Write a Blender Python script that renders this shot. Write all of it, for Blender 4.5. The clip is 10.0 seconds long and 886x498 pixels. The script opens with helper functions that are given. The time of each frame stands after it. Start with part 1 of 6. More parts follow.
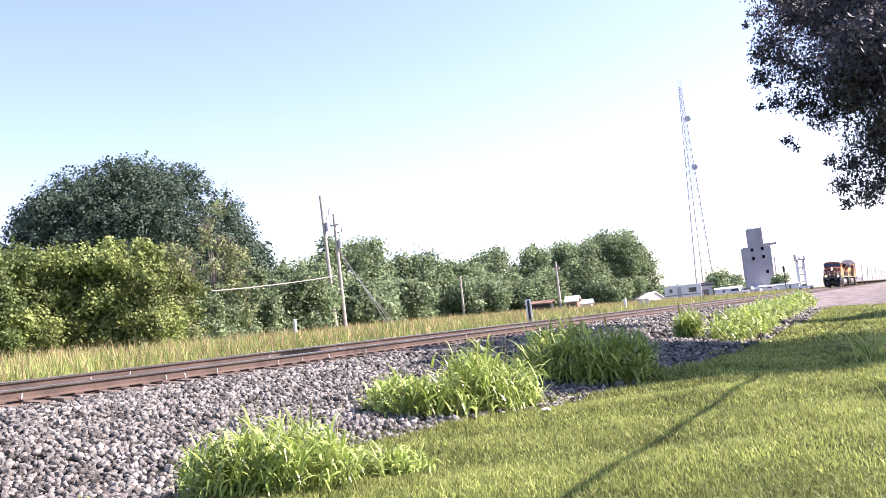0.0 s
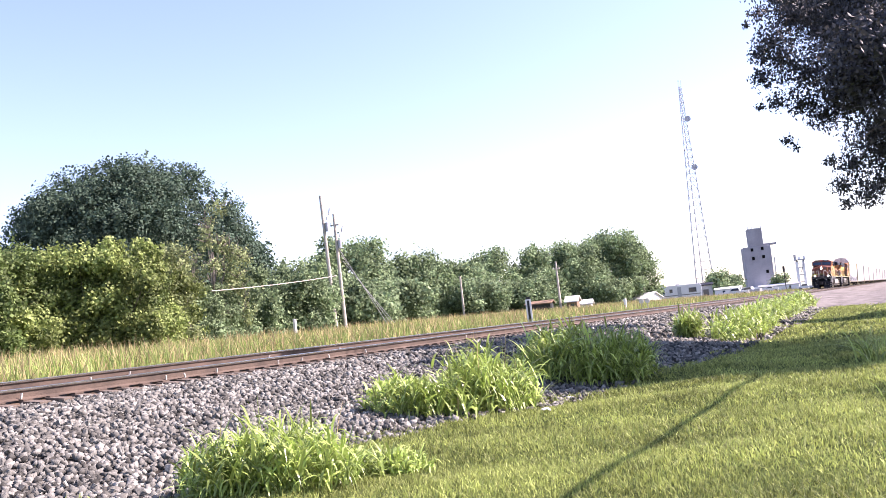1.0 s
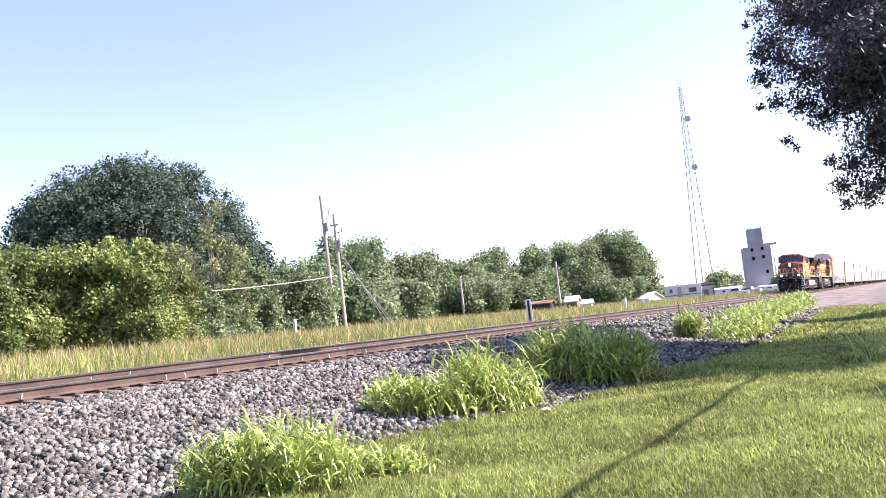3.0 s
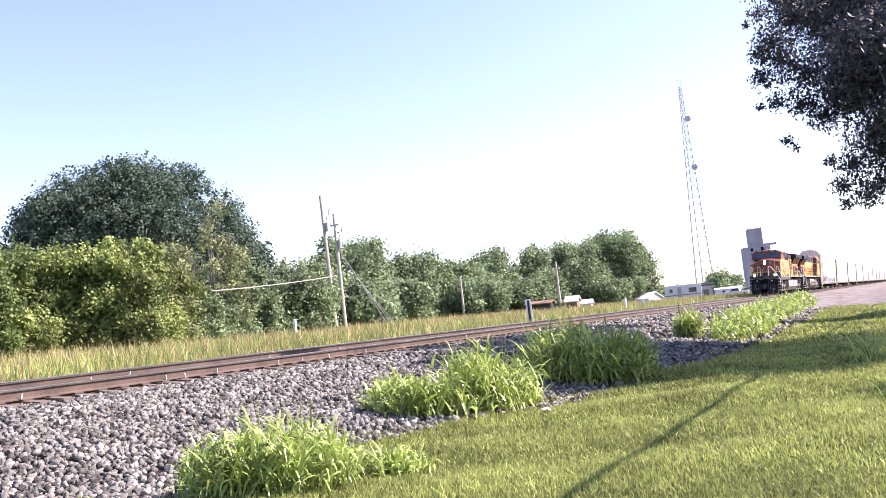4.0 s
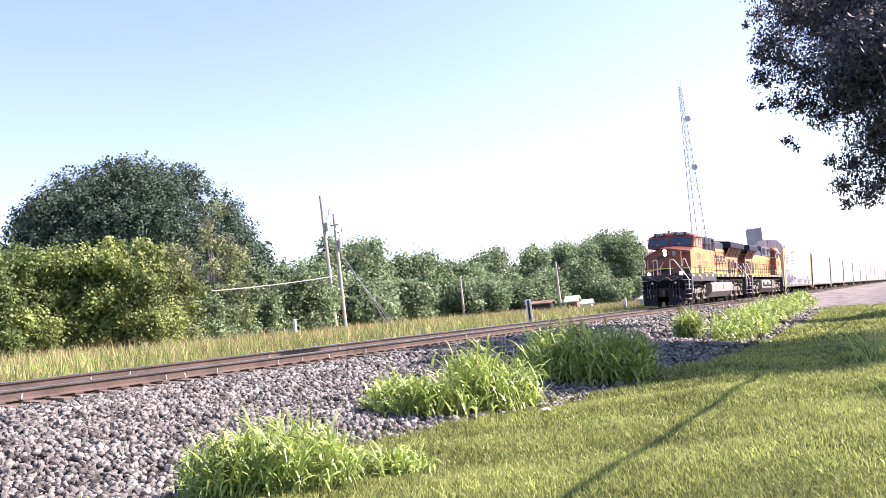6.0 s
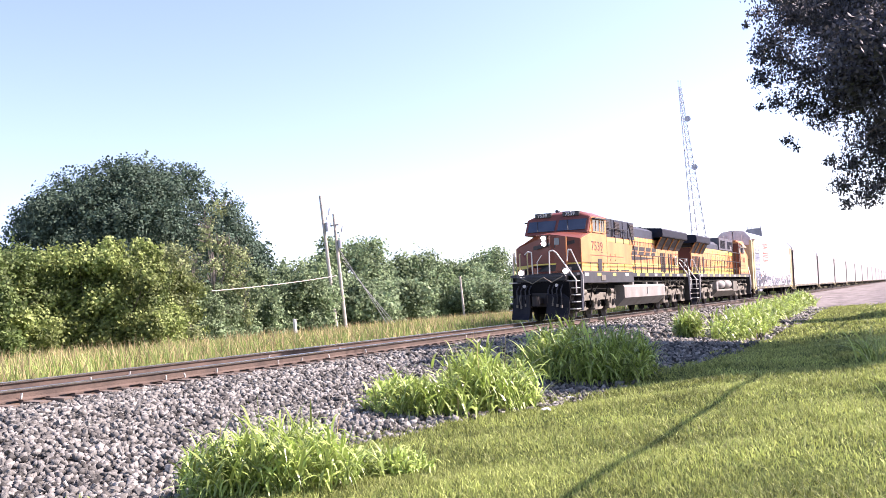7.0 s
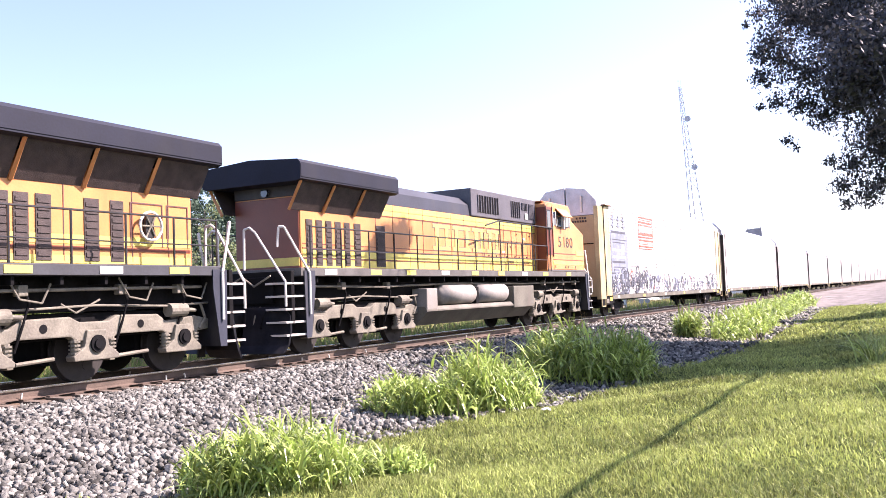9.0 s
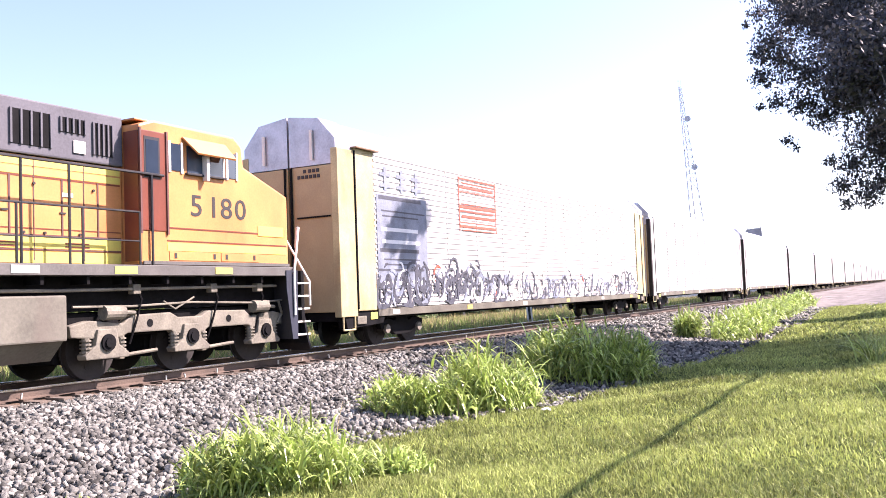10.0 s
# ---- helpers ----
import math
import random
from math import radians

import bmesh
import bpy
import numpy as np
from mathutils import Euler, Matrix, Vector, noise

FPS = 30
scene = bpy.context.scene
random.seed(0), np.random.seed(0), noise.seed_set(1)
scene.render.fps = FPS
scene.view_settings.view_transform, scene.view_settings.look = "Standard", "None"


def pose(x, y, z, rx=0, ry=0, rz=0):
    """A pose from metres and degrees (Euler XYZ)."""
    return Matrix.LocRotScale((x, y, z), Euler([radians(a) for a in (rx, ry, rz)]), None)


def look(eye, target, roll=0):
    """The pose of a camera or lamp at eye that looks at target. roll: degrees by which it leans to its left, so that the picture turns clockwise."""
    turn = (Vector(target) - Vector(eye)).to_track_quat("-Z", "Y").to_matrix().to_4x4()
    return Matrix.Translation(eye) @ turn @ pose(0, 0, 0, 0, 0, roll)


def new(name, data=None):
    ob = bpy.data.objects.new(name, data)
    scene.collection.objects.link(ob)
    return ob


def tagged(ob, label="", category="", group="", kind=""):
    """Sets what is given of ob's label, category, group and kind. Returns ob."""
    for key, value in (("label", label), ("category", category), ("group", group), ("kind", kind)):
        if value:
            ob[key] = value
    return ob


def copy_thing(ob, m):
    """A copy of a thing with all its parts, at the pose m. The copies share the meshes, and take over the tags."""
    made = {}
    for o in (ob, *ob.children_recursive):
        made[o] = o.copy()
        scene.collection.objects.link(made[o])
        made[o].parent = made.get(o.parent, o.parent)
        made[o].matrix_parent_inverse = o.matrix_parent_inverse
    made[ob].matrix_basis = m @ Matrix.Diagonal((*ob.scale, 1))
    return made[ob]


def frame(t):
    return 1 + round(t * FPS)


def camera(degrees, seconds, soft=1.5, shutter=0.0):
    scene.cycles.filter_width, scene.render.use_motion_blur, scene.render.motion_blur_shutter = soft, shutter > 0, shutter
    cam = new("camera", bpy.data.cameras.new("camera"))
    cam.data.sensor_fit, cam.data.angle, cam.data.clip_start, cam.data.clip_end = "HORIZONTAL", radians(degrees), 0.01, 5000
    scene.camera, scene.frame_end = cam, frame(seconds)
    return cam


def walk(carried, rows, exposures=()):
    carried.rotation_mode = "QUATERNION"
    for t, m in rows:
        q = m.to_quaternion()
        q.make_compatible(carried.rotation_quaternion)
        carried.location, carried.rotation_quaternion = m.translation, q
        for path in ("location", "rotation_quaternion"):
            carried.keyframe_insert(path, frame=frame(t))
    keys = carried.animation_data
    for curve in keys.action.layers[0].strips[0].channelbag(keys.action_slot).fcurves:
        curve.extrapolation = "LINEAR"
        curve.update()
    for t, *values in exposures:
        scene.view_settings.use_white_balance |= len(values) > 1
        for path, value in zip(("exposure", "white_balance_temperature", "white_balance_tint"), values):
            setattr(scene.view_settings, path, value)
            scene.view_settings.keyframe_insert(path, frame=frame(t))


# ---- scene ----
EYE = Vector((0, 0, 0.33))
TRACK_Y, TRACK_Z, CANT = 13.877, 0.0537, 4.1
RAIL_Y = 13.13
LAWN_Z = -1.1

cam = camera(53.5, 10.0, soft=0.45)
CAM_POSE = look(EYE, EYE + Vector((0.8799, 0.4674, 0.0861)), -5.79)
walk(cam, [(0.0, CAM_POSE), (10.0, CAM_POSE)], [(0.0, 1.53, 6800, 34), (7.4, 1.53, 6800, 34), (8.0, 1.69, 6800, 34), (10.0, 1.74, 6800, 34)])

# ---- light ----
SUN_DIR = Vector((0.46, -0.68, 0.74)).normalized()
world = bpy.data.worlds.new("sky_world")
scene.world = world
world.use_nodes = True
wn = world.node_tree
bg = wn.nodes["Background"]
sky = wn.nodes.new("ShaderNodeTexSky")
sky.sky_type = "NISHITA"
sky.sun_disc = False
sky.sun_elevation = math.asin(SUN_DIR.z)
sky.sun_rotation = math.atan2(SUN_DIR.x, SUN_DIR.y)
sky.air_density, sky.dust_density, sky.ozone_density = 1.0, 0.8, 2.6
wn.links.new(sky.outputs[0], bg.inputs[0])
bg.inputs[1].default_value = 0.12
sun = new("sun", bpy.data.lights.new("sun", "SUN"))
sun.data.energy, sun.data.angle, sun.data.color = 5.0, radians(0.4), (1.0, 0.95, 0.87)
sun.matrix_world = look(SUN_DIR * 100, (0, 0, 0))


# ---- materials ----
def mat(name, col, rough=0.6, metal=0.0, var=0.18, scale=3.0, fine=40.0, bump=0.15, dirt=None, spec=0.5, per=0.0, trans=0.0):
    """Noise at two scales over a base colour; dirt: (colour, amount); per: spread from piece to piece."""
    m = bpy.data.materials.new(name)
    m.use_nodes = True
    t = m.node_tree
    b = t.nodes["Principled BSDF"]
    b.inputs["Roughness"].default_value, b.inputs["Metallic"].default_value = rough, metal
    b.inputs["Specular IOR Level"].default_value = spec
    co = t.nodes.new("ShaderNodeTexCoord")
    n1, n2 = t.nodes.new("ShaderNodeTexNoise"), t.nodes.new("ShaderNodeTexNoise")
    n1.inputs["Scale"].default_value, n2.inputs["Scale"].default_value = scale, fine
    n1.inputs["Detail"].default_value, n2.inputs["Detail"].default_value = 5, 3
    for n in (n1, n2):
        t.links.new(co.outputs["Object"], n.inputs["Vector"])
    mx = t.nodes.new("ShaderNodeMath")
    mx.operation = "MULTIPLY_ADD"
    t.links.new(n1.outputs[0], mx.inputs[0])
    mx.inputs[1].default_value = 0.65
    sc = t.nodes.new("ShaderNodeMath")
    sc.operation = "MULTIPLY"
    t.links.new(n2.outputs[0], sc.inputs[0])
    sc.inputs[1].default_value = 0.35
    t.links.new(sc.outputs[0], mx.inputs[2])
    ramp = t.nodes.new("ShaderNodeValToRGB")
    lo = [max(0, c * (1 - 2.2 * var)) for c in col]
    hi = [min(1, c * (1 + 1.6 * var)) for c in col]
    e = ramp.color_ramp.elements
    e[0].position, e[1].position = 0.3, 0.7
    e[0].color, e[1].color = (*lo, 1), (*hi, 1)
    t.links.new(mx.outputs[0], ramp.inputs[0])
    out = ramp.outputs[0]
    if dirt:
        n3 = t.nodes.new("ShaderNodeTexNoise")
        n3.inputs["Scale"].default_value, n3.inputs["Detail"].default_value = scale * 0.6, 8
        mp = t.nodes.new("ShaderNodeMapping")
        mp.inputs["Scale"].default_value = (1.6, 1.6, 0.5)
        t.links.new(co.outputs["Object"], mp.inputs[0])
        t.links.new(mp.outputs[0], n3.inputs["Vector"])
        mr = t.nodes.new("ShaderNodeMapRange")
        mr.inputs["From Min"].default_value, mr.inputs["From Max"].default_value = 0.5, 0.75
        mr.inputs["To Max"].default_value = dirt[1]
        t.links.new(n3.outputs[0], mr.inputs[0])
        mix = t.nodes.new("ShaderNodeMixRGB")
        mix.inputs[2].default_value = (*dirt[0], 1)
        t.links.new(mr.outputs[0], mix.inputs[0])
        t.links.new(out, mix.inputs[1])
        out = mix.outputs[0]
    if per:
        geo = t.nodes.new("ShaderNodeNewGeometry")
        hs = t.nodes.new("ShaderNodeHueSaturation")
        mr = t.nodes.new("ShaderNodeMapRange")
        mr.inputs["To Min"].default_value, mr.inputs["To Max"].default_value = 1 - per, 1 + per
        t.links.new(geo.outputs["Random Per Island"], mr.inputs[0])
        t.links.new(mr.outputs[0], hs.inputs["Value"])
        t.links.new(out, hs.inputs["Color"])
        out = hs.outputs[0]
    t.links.new(out, b.inputs["Base Color"])
    if bump:
        bp = t.nodes.new("ShaderNodeBump")
        bp.inputs["Strength"].default_value, bp.inputs["Distance"].default_value = bump, 0.02
        t.links.new(n2.outputs[0], bp.inputs["Height"])
        t.links.new(bp.outputs[0], b.inputs["Normal"])
    if trans:
        tr = t.nodes.new("ShaderNodeBsdfTranslucent")
        t.links.new(out, tr.inputs[0])
        ms = t.nodes.new("ShaderNodeMixShader")
        ms.inputs[0].default_value = trans
        t.links.new(b.outputs[0], ms.inputs[1])
        t.links.new(tr.outputs[0], ms.inputs[2])
        t.links.new(ms.outputs[0], t.nodes["Material Output"].inputs[0])
    return m


def lamp_mat(name, col, power):
    m = bpy.data.materials.new(name)
    m.use_nodes = True
    b = m.node_tree.nodes["Principled BSDF"]
    b.inputs["Emission Color"].default_value = (*col, 1)
    b.inputs["Emission Strength"].default_value = power
    return m


M_SOIL = mat("field_soil", (0.07, 0.065, 0.03), 0.95, spec=0.05, var=0.3, scale=0.4, fine=8)
# Kept dark so the colour itself gives the shade between the blades.
M_LAWN = mat("lawn_ground_gap_shade", (0.05, 0.07, 0.02), 0.95, spec=0.05, var=0.3, scale=0.8, fine=25, bump=0.4)
M_BLADE = mat("lawn_blade", (0.295, 0.345, 0.10), 0.6, spec=0.3, var=0.28, scale=0.7, fine=6, bump=0, per=0.6, trans=0.35)
M_TALL = mat("tall_grass", (0.34, 0.45, 0.115), 0.4, var=0.25, scale=1.2, fine=9, bump=0, per=0.55, trans=0.22)
M_FIELD = mat("field_grass", (0.26, 0.34, 0.09), 0.7, var=0.3, scale=0.25, fine=2, bump=0, per=0.45, trans=0.35)
M_SEED = mat("seed_heads", (0.46, 0.36, 0.18), 0.8, var=0.2, scale=0.4, fine=3, bump=0, per=0.4, trans=0.25)
# Far darker than its stones: the shade in their gaps is coloured in.
M_BALLAST = mat("ballast_bed_gap_shade", (0.035, 0.032, 0.029), 0.95, spec=0.05, var=0.35, scale=2.5, fine=28, bump=0.9)
M_STONE = mat("ballast_stone", (0.156, 0.155, 0.14), 0.9, spec=0.2, var=0.35, scale=3, fine=60, bump=0.3, per=0.8)
M_GRAVEL = mat("old_gravel", (0.18, 0.165, 0.155), 0.95, spec=0.05, var=0.35, scale=0.8, fine=14, bump=0.9)
M_RAIL = mat("rusty_rail", (0.092, 0.064, 0.048), 0.75, 0.1, var=0.25, scale=2, fine=30, bump=0.25)
M_HEAD = mat("polished_rail_head", (0.55, 0.54, 0.53), 0.25, 1.0, var=0.08, scale=1, fine=20, bump=0.02)
M_TIE = mat("weathered_tie", (0.12, 0.095, 0.075), 0.9, var=0.3, scale=4, fine=50, bump=0.5)
M_CLIP = mat("galvanised_clip", (0.6, 0.58, 0.53), 0.5, 0.3, var=0.15)
M_ORANGE = mat("orange_paint", (0.58, 0.245, 0.085), 0.42, var=0.09, scale=1.2, fine=25, bump=0.03, dirt=((0.36, 0.11, 0.04), 0.6))
# Shade on nose and cab front is put into this red; trim shares it.
M_RED = mat("red_trim_and_shaded_face_paint", (0.165, 0.042, 0.024), 0.42, var=0.1, scale=1.5, fine=25, bump=0.03, dirt=((0.12, 0.035, 0.022), 0.5))
M_YELLOW = mat("yellow_stripe", (0.64, 0.535, 0.115), 0.45, var=0.08, scale=2, fine=30, bump=0.02)
M_BLACK = mat("black_paint", (0.018, 0.018, 0.022), 0.5, var=0.3, scale=2, fine=30, bump=0.08, dirt=((0.09, 0.08, 0.07), 0.4))
M_ROOF = mat("dark_roof_paint", (0.008, 0.011, 0.024), 0.7, spec=0.3, var=0.2, scale=1, fine=25, bump=0.05, dirt=((0.022, 0.023, 0.028), 0.5))
M_GREY = mat("grey_paint", (0.034, 0.040, 0.058), 0.65, spec=0.3, var=0.15, scale=1, fine=25, bump=0.05, dirt=((0.07, 0.068, 0.066), 0.5))
M_GREY_OLD = mat("faded_grey_paint", (0.105, 0.105, 0.122), 0.65, spec=0.3, var=0.15, scale=1, fine=25, bump=0.05, dirt=((0.11, 0.10, 0.10), 0.5))
M_SILL_OLD = mat("faded_grey_sill", (0.10, 0.097, 0.09), 0.65, var=0.2, scale=2, fine=25, bump=0.06, dirt=((0.09, 0.08, 0.075), 0.5))
M_SILL = mat("grey_sill", (0.04, 0.043, 0.05), 0.6, var=0.2, scale=2, fine=25, bump=0.06)
M_TRUCK = mat("dusty_truck_steel", (0.19, 0.176, 0.138), 0.8, 0.1, var=0.25, scale=2.5, fine=25, bump=0.3, dirt=((0.15, 0.13, 0.11), 0.7))
M_TANK = mat("fuel_tank_paint", (0.27, 0.26, 0.24), 0.65, 0.1, var=0.14, scale=1.4, fine=20, bump=0.08, dirt=((0.22, 0.18, 0.14), 0.6))
M_TANK_OLD = mat("dusty_tank_paint", (0.132, 0.126, 0.10), 0.75, 0.1, var=0.2, scale=1.4, fine=20, bump=0.1, dirt=((0.13, 0.11, 0.09), 0.7))
M_CRIB = mat("grimy_crib_fines", (0.10, 0.072, 0.052), 0.95, spec=0.05, var=0.35, scale=3, fine=30, bump=0.8)
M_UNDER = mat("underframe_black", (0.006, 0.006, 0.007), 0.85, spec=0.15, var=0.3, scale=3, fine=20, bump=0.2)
M_WHEEL = mat("wheel_steel", (0.022, 0.019, 0.018), 0.75, 0.1, var=0.2, scale=4, fine=30)
M_WHITE = mat("white_handrail", (0.62, 0.60, 0.56), 0.5, var=0.06, scale=4, fine=40, bump=0.02)
M_GLASS = mat("dark_window_glass", (0.03, 0.045, 0.07), 0.06, var=0.1, scale=1, fine=3, bump=0, spec=0.9)
M_SCREEN = mat("louvre_dark", (0.048, 0.034, 0.031), 0.7, var=0.25, scale=5, fine=60, bump=0.4)
M_DIGIT = mat("brown_red_digits", (0.11, 0.045, 0.04), 0.6, var=0.12)
M_PLOUGH = mat("glossy_black_plough", (0.009, 0.010, 0.014), 0.5, spec=0.12, var=0.3, scale=2, fine=20, bump=0.15, dirt=((0.05, 0.045, 0.045), 0.3))
M_NUM = mat("number_paint", (0.028, 0.025, 0.026), 0.6, var=0.1)
M_PLATE = mat("number_board", (0.02, 0.02, 0.022), 0.4, var=0.1)
M_LIGHT = lamp_mat("headlight_glow", (1.0, 0.96, 0.86), 9.0)
M_RACK = mat("galvanised_rack_panel", (0.58, 0.57, 0.56), 0.55, 0.15, var=0.07, scale=1.1, fine=18, bump=0.05, dirt=((0.40, 0.37, 0.33), 0.4))
M_RACKY = mat("yellow_rack_post", (0.46, 0.39, 0.21), 0.6, var=0.16, scale=1.5, fine=25, bump=0.05, dirt=((0.2, 0.11, 0.05), 0.8))
M_RACKE = mat("tan_rack_door", (0.36, 0.285, 0.155), 0.6, var=0.1, scale=1.2, fine=25, bump=0.05, dirt=((0.3, 0.2, 0.1), 0.5))
M_RACKG = mat("galvanised_end", (0.42, 0.43, 0.47), 0.4, 0.45, var=0.14, scale=2, fine=20, bump=0.08)
M_SPRAY = [mat("spray_black", (0.06, 0.065, 0.085), 0.6, var=0.2), mat("spray_blue", (0.19, 0.22, 0.28), 0.6, var=0.2),
           mat("spray_red", (0.50, 0.10, 0.06), 0.6, var=0.15), mat("spray_white", (0.8, 0.8, 0.8), 0.6, var=0.05)]
M_BARK = mat("bark", (0.19, 0.165, 0.14), 0.9, var=0.3, scale=3, fine=30, bump=0.7)
M_POLE = mat("weathered_pole", (0.50, 0.45, 0.39), 0.85, var=0.18, scale=2, fine=30, bump=0.3)
M_LEAF_DARK = mat("dark_oak_leaves", (0.078, 0.125, 0.085), 0.8, spec=0.2, var=0.25, scale=0.5, fine=3, bump=0, per=0.5, trans=0.25)
M_LEAF_BUSH = mat("bush_leaves", (0.235, 0.30, 0.095), 0.7, spec=0.3, var=0.35, scale=0.35, fine=3, bump=0, per=0.5, trans=0.3)
# Darker bush leaves: the left thicket's shadowed hollow is put into the colour.
M_LEAF_BUSH_SHADED = mat("shaded_bush_leaves", (0.15, 0.215, 0.07), 0.7, spec=0.3, var=0.35, scale=0.35, fine=3, bump=0, per=0.5, trans=0.28)
M_LEAF_DRY = mat("thin_yellowing_leaves", (0.25, 0.30, 0.14), 0.75, spec=0.2, var=0.3, scale=0.5, fine=3, bump=0, per=0.45, trans=0.3)
M_LEAF_MID = mat("mid_green_leaves", (0.205, 0.285, 0.15), 0.8, spec=0.2, var=0.28, scale=0.3, fine=2, bump=0, per=0.5, trans=0.33)
# Near-black grey: the tree's backlit darkness is put into the leaf colour.
M_LEAF_NEAR = mat("backlit_near_leaves", (0.045, 0.046, 0.05), 0.5, var=0.25, scale=1, fine=6, bump=0, per=0.4, trans=0.2)
M_CONC = mat("elevator_concrete", (0.34, 0.335, 0.37), 0.85, var=0.1, scale=0.12, fine=1.5, bump=0.1, dirt=((0.19, 0.185, 0.20), 0.5))
M_MAST = mat("galvanised_mast", (0.42, 0.43, 0.46), 0.5, 0.4, var=0.1)
M_SIDING = mat("white_siding", (0.78, 0.78, 0.77), 0.6, var=0.06, scale=0.8, fine=12, bump=0.05)
M_RUSTY = mat("rusty_sheet", (0.25, 0.16, 0.10), 0.8, var=0.25, scale=1, fine=12)
M_CABLE = mat("cable_sheath", (0.03, 0.03, 0.03), 0.7, var=0.1)


# ---- building helpers ----
def part(name, bm, material, parent, label="", smooth=False):
    me = bpy.data.meshes.new(name)
    bm.normal_update()
    bm.to_mesh(me)
    bm.free()
    me.materials.append(material)
    if smooth:
        for f in me.polygons:
            f.use_smooth = True
    ob = new(name, me)
    ob.parent = parent
    if label:
        ob["label"] = label
    return ob


def thing(name, m, label, category, group="", kind=""):
    ob = new(name)
    ob.empty_display_size = 0.2
    ob.matrix_world = m
    return tagged(ob, label, category, group, kind)


def box(bm, x0, x1, y0, y1, z0, z1, bevel=0.0):
    r = bmesh.ops.create_cube(bm, size=1, matrix=Matrix.Translation(((x0 + x1) / 2, (y0 + y1) / 2, (z0 + z1) / 2)) @ Matrix.Diagonal((x1 - x0, y1 - y0, z1 - z0, 1)))
    if bevel:
        es = list({e for v in r["verts"] for e in v.link_edges})
        bmesh.ops.bevel(bm, geom=es, offset=bevel, segments=2, affect="EDGES", profile=0.6)
    return bm


def rod(bm, a, b, r, r2=None, seg=8):
    a, b = Vector(a), Vector(b)
    d = b - a
    m = Matrix.Translation((a + b) / 2) @ d.to_track_quat("Z", "Y").to_matrix().to_4x4()
    bmesh.ops.create_cone(bm, cap_ends=True, segments=seg, radius1=r, radius2=r if r2 is None else r2, depth=d.length, matrix=m)
    return bm


def tube(bm, pts, r, seg=6):
    for a, b in zip(pts, pts[1:]):
        rod(bm, a, b, r, seg=seg)
    return bm


def prism(bm, outline, y0, y1, bevel=0.0):
    """An outline in x and z, drawn out from y0 to y1."""
    a = [bm.verts.new((x, y0, z)) for x, z in outline]
    b = [bm.verts.new((x, y1, z)) for x, z in outline]
    n = len(outline)
    fs = [bm.faces.new(a), bm.faces.new(b[::-1])]
    for i in range(n):
        fs.append(bm.faces.new((a[(i + 1) % n], a[i], b[i], b[(i + 1) % n])))
    bmesh.ops.recalc_face_normals(bm, faces=fs)
    if bevel:
        es = list({e for f in fs for e in f.edges})
        bmesh.ops.bevel(bm, geom=es, offset=bevel, segments=2, affect="EDGES", profile=0.6)
    return bm


def loft(bm, rings, close=True):
    """Skin between rings of equal length; ends closed."""
    vs = [[bm.verts.new(p) for p in ring] for ring in rings]
    n = len(vs[0])
    for a, b in zip(vs, vs[1:]):
        for i in range(n):
            bm.faces.new((a[i], a[(i + 1) % n], b[(i + 1) % n], b[i]))
    if close:
        bm.faces.new(vs[0][::-1])
        bm.faces.new(vs[-1])
    bmesh.ops.recalc_face_normals(bm, faces=bm.faces[:])
    return bm


def B():
    return bmesh.new()


def raw_mesh(name, verts, faces, material, parent=None, kind="", label="", category=""):
    """A mesh from numpy arrays: verts n x 3, faces m x k."""
    me = bpy.data.meshes.new(name)
    verts, faces = np.asarray(verts, np.float32), np.asarray(faces, np.int32)
    k = faces.shape[1]
    me.vertices.add(len(verts))
    me.vertices.foreach_set("co", verts.ravel())
    me.loops.add(faces.size)
    me.loops.foreach_set("vertex_index", faces.ravel())
    me.polygons.add(len(faces))
    me.polygons.foreach_set("loop_start", np.arange(len(faces), dtype=np.int32) * k)
    me.update(calc_edges=True)
    me.materials.append(material)
    ob = new(name, me)
    ob.parent = parent
    return tagged(ob, label, category, "", kind)


rng = np.random.default_rng(7)


def blades(base, height, width, lean, segs=2, rand=rng):
    """Curved, tapered blades of grass as strips: base n x 3, height n, width n, lean n (fraction of height)."""
    n = len(base)
    az, face = rand.uniform(0, 2 * np.pi, n), rand.uniform(0, 2 * np.pi, n)
    d = np.stack([np.cos(az), np.sin(az), np.zeros(n)], 1)
    w = np.stack([np.cos(face), np.sin(face), np.zeros(n)], 1) * width[:, None] / 2
    rows = []
    for i in range(segs + 1):
        s = i / segs
        c = base + d * (lean * height * s ** 2)[:, None]
        c[:, 2] += height * (s - 0.35 * np.minimum(lean, 1.6) * s ** 2)
        if i < segs:
            taper = 1 - 0.75 * s ** 1.5
            rows += [c - w * taper, c + w * taper]
        else:
            rows += [c]
    per = 2 * segs + 1
    verts = np.stack(rows, 1).reshape(-1, 3)
    f = []
    for i in range(segs):
        a = 2 * i
        if i < segs - 1:
            f += [(a, a + 1, a + 3), (a, a + 3, a + 2)]
        else:
            f += [(a, a + 1, a + 2)]
    faces = (np.arange(n)[:, None, None] * per + np.array(f)[None]).reshape(-1, 3)
    return verts, faces


def smoothstep(a, b, x):
    t = np.clip((x - a) / (b - a), 0, 1)
    return t * t * (3 - 2 * t)


# ---- ground ----
def toe(x):
    """Where the ballast's foot meets the lawn."""
    return 6.95 - 1.65 * smoothstep(7, 15, x) - 0.9 * smoothstep(15, 21, x) + 1.0 * smoothstep(32, 60, x)


def lawn_end(y):
    """Where the lawn gives way to the gravel yard."""
    return 57.5 + 1.6 * np.clip(y, -4, 8) + 0.8 * np.sin(y * 1.7)


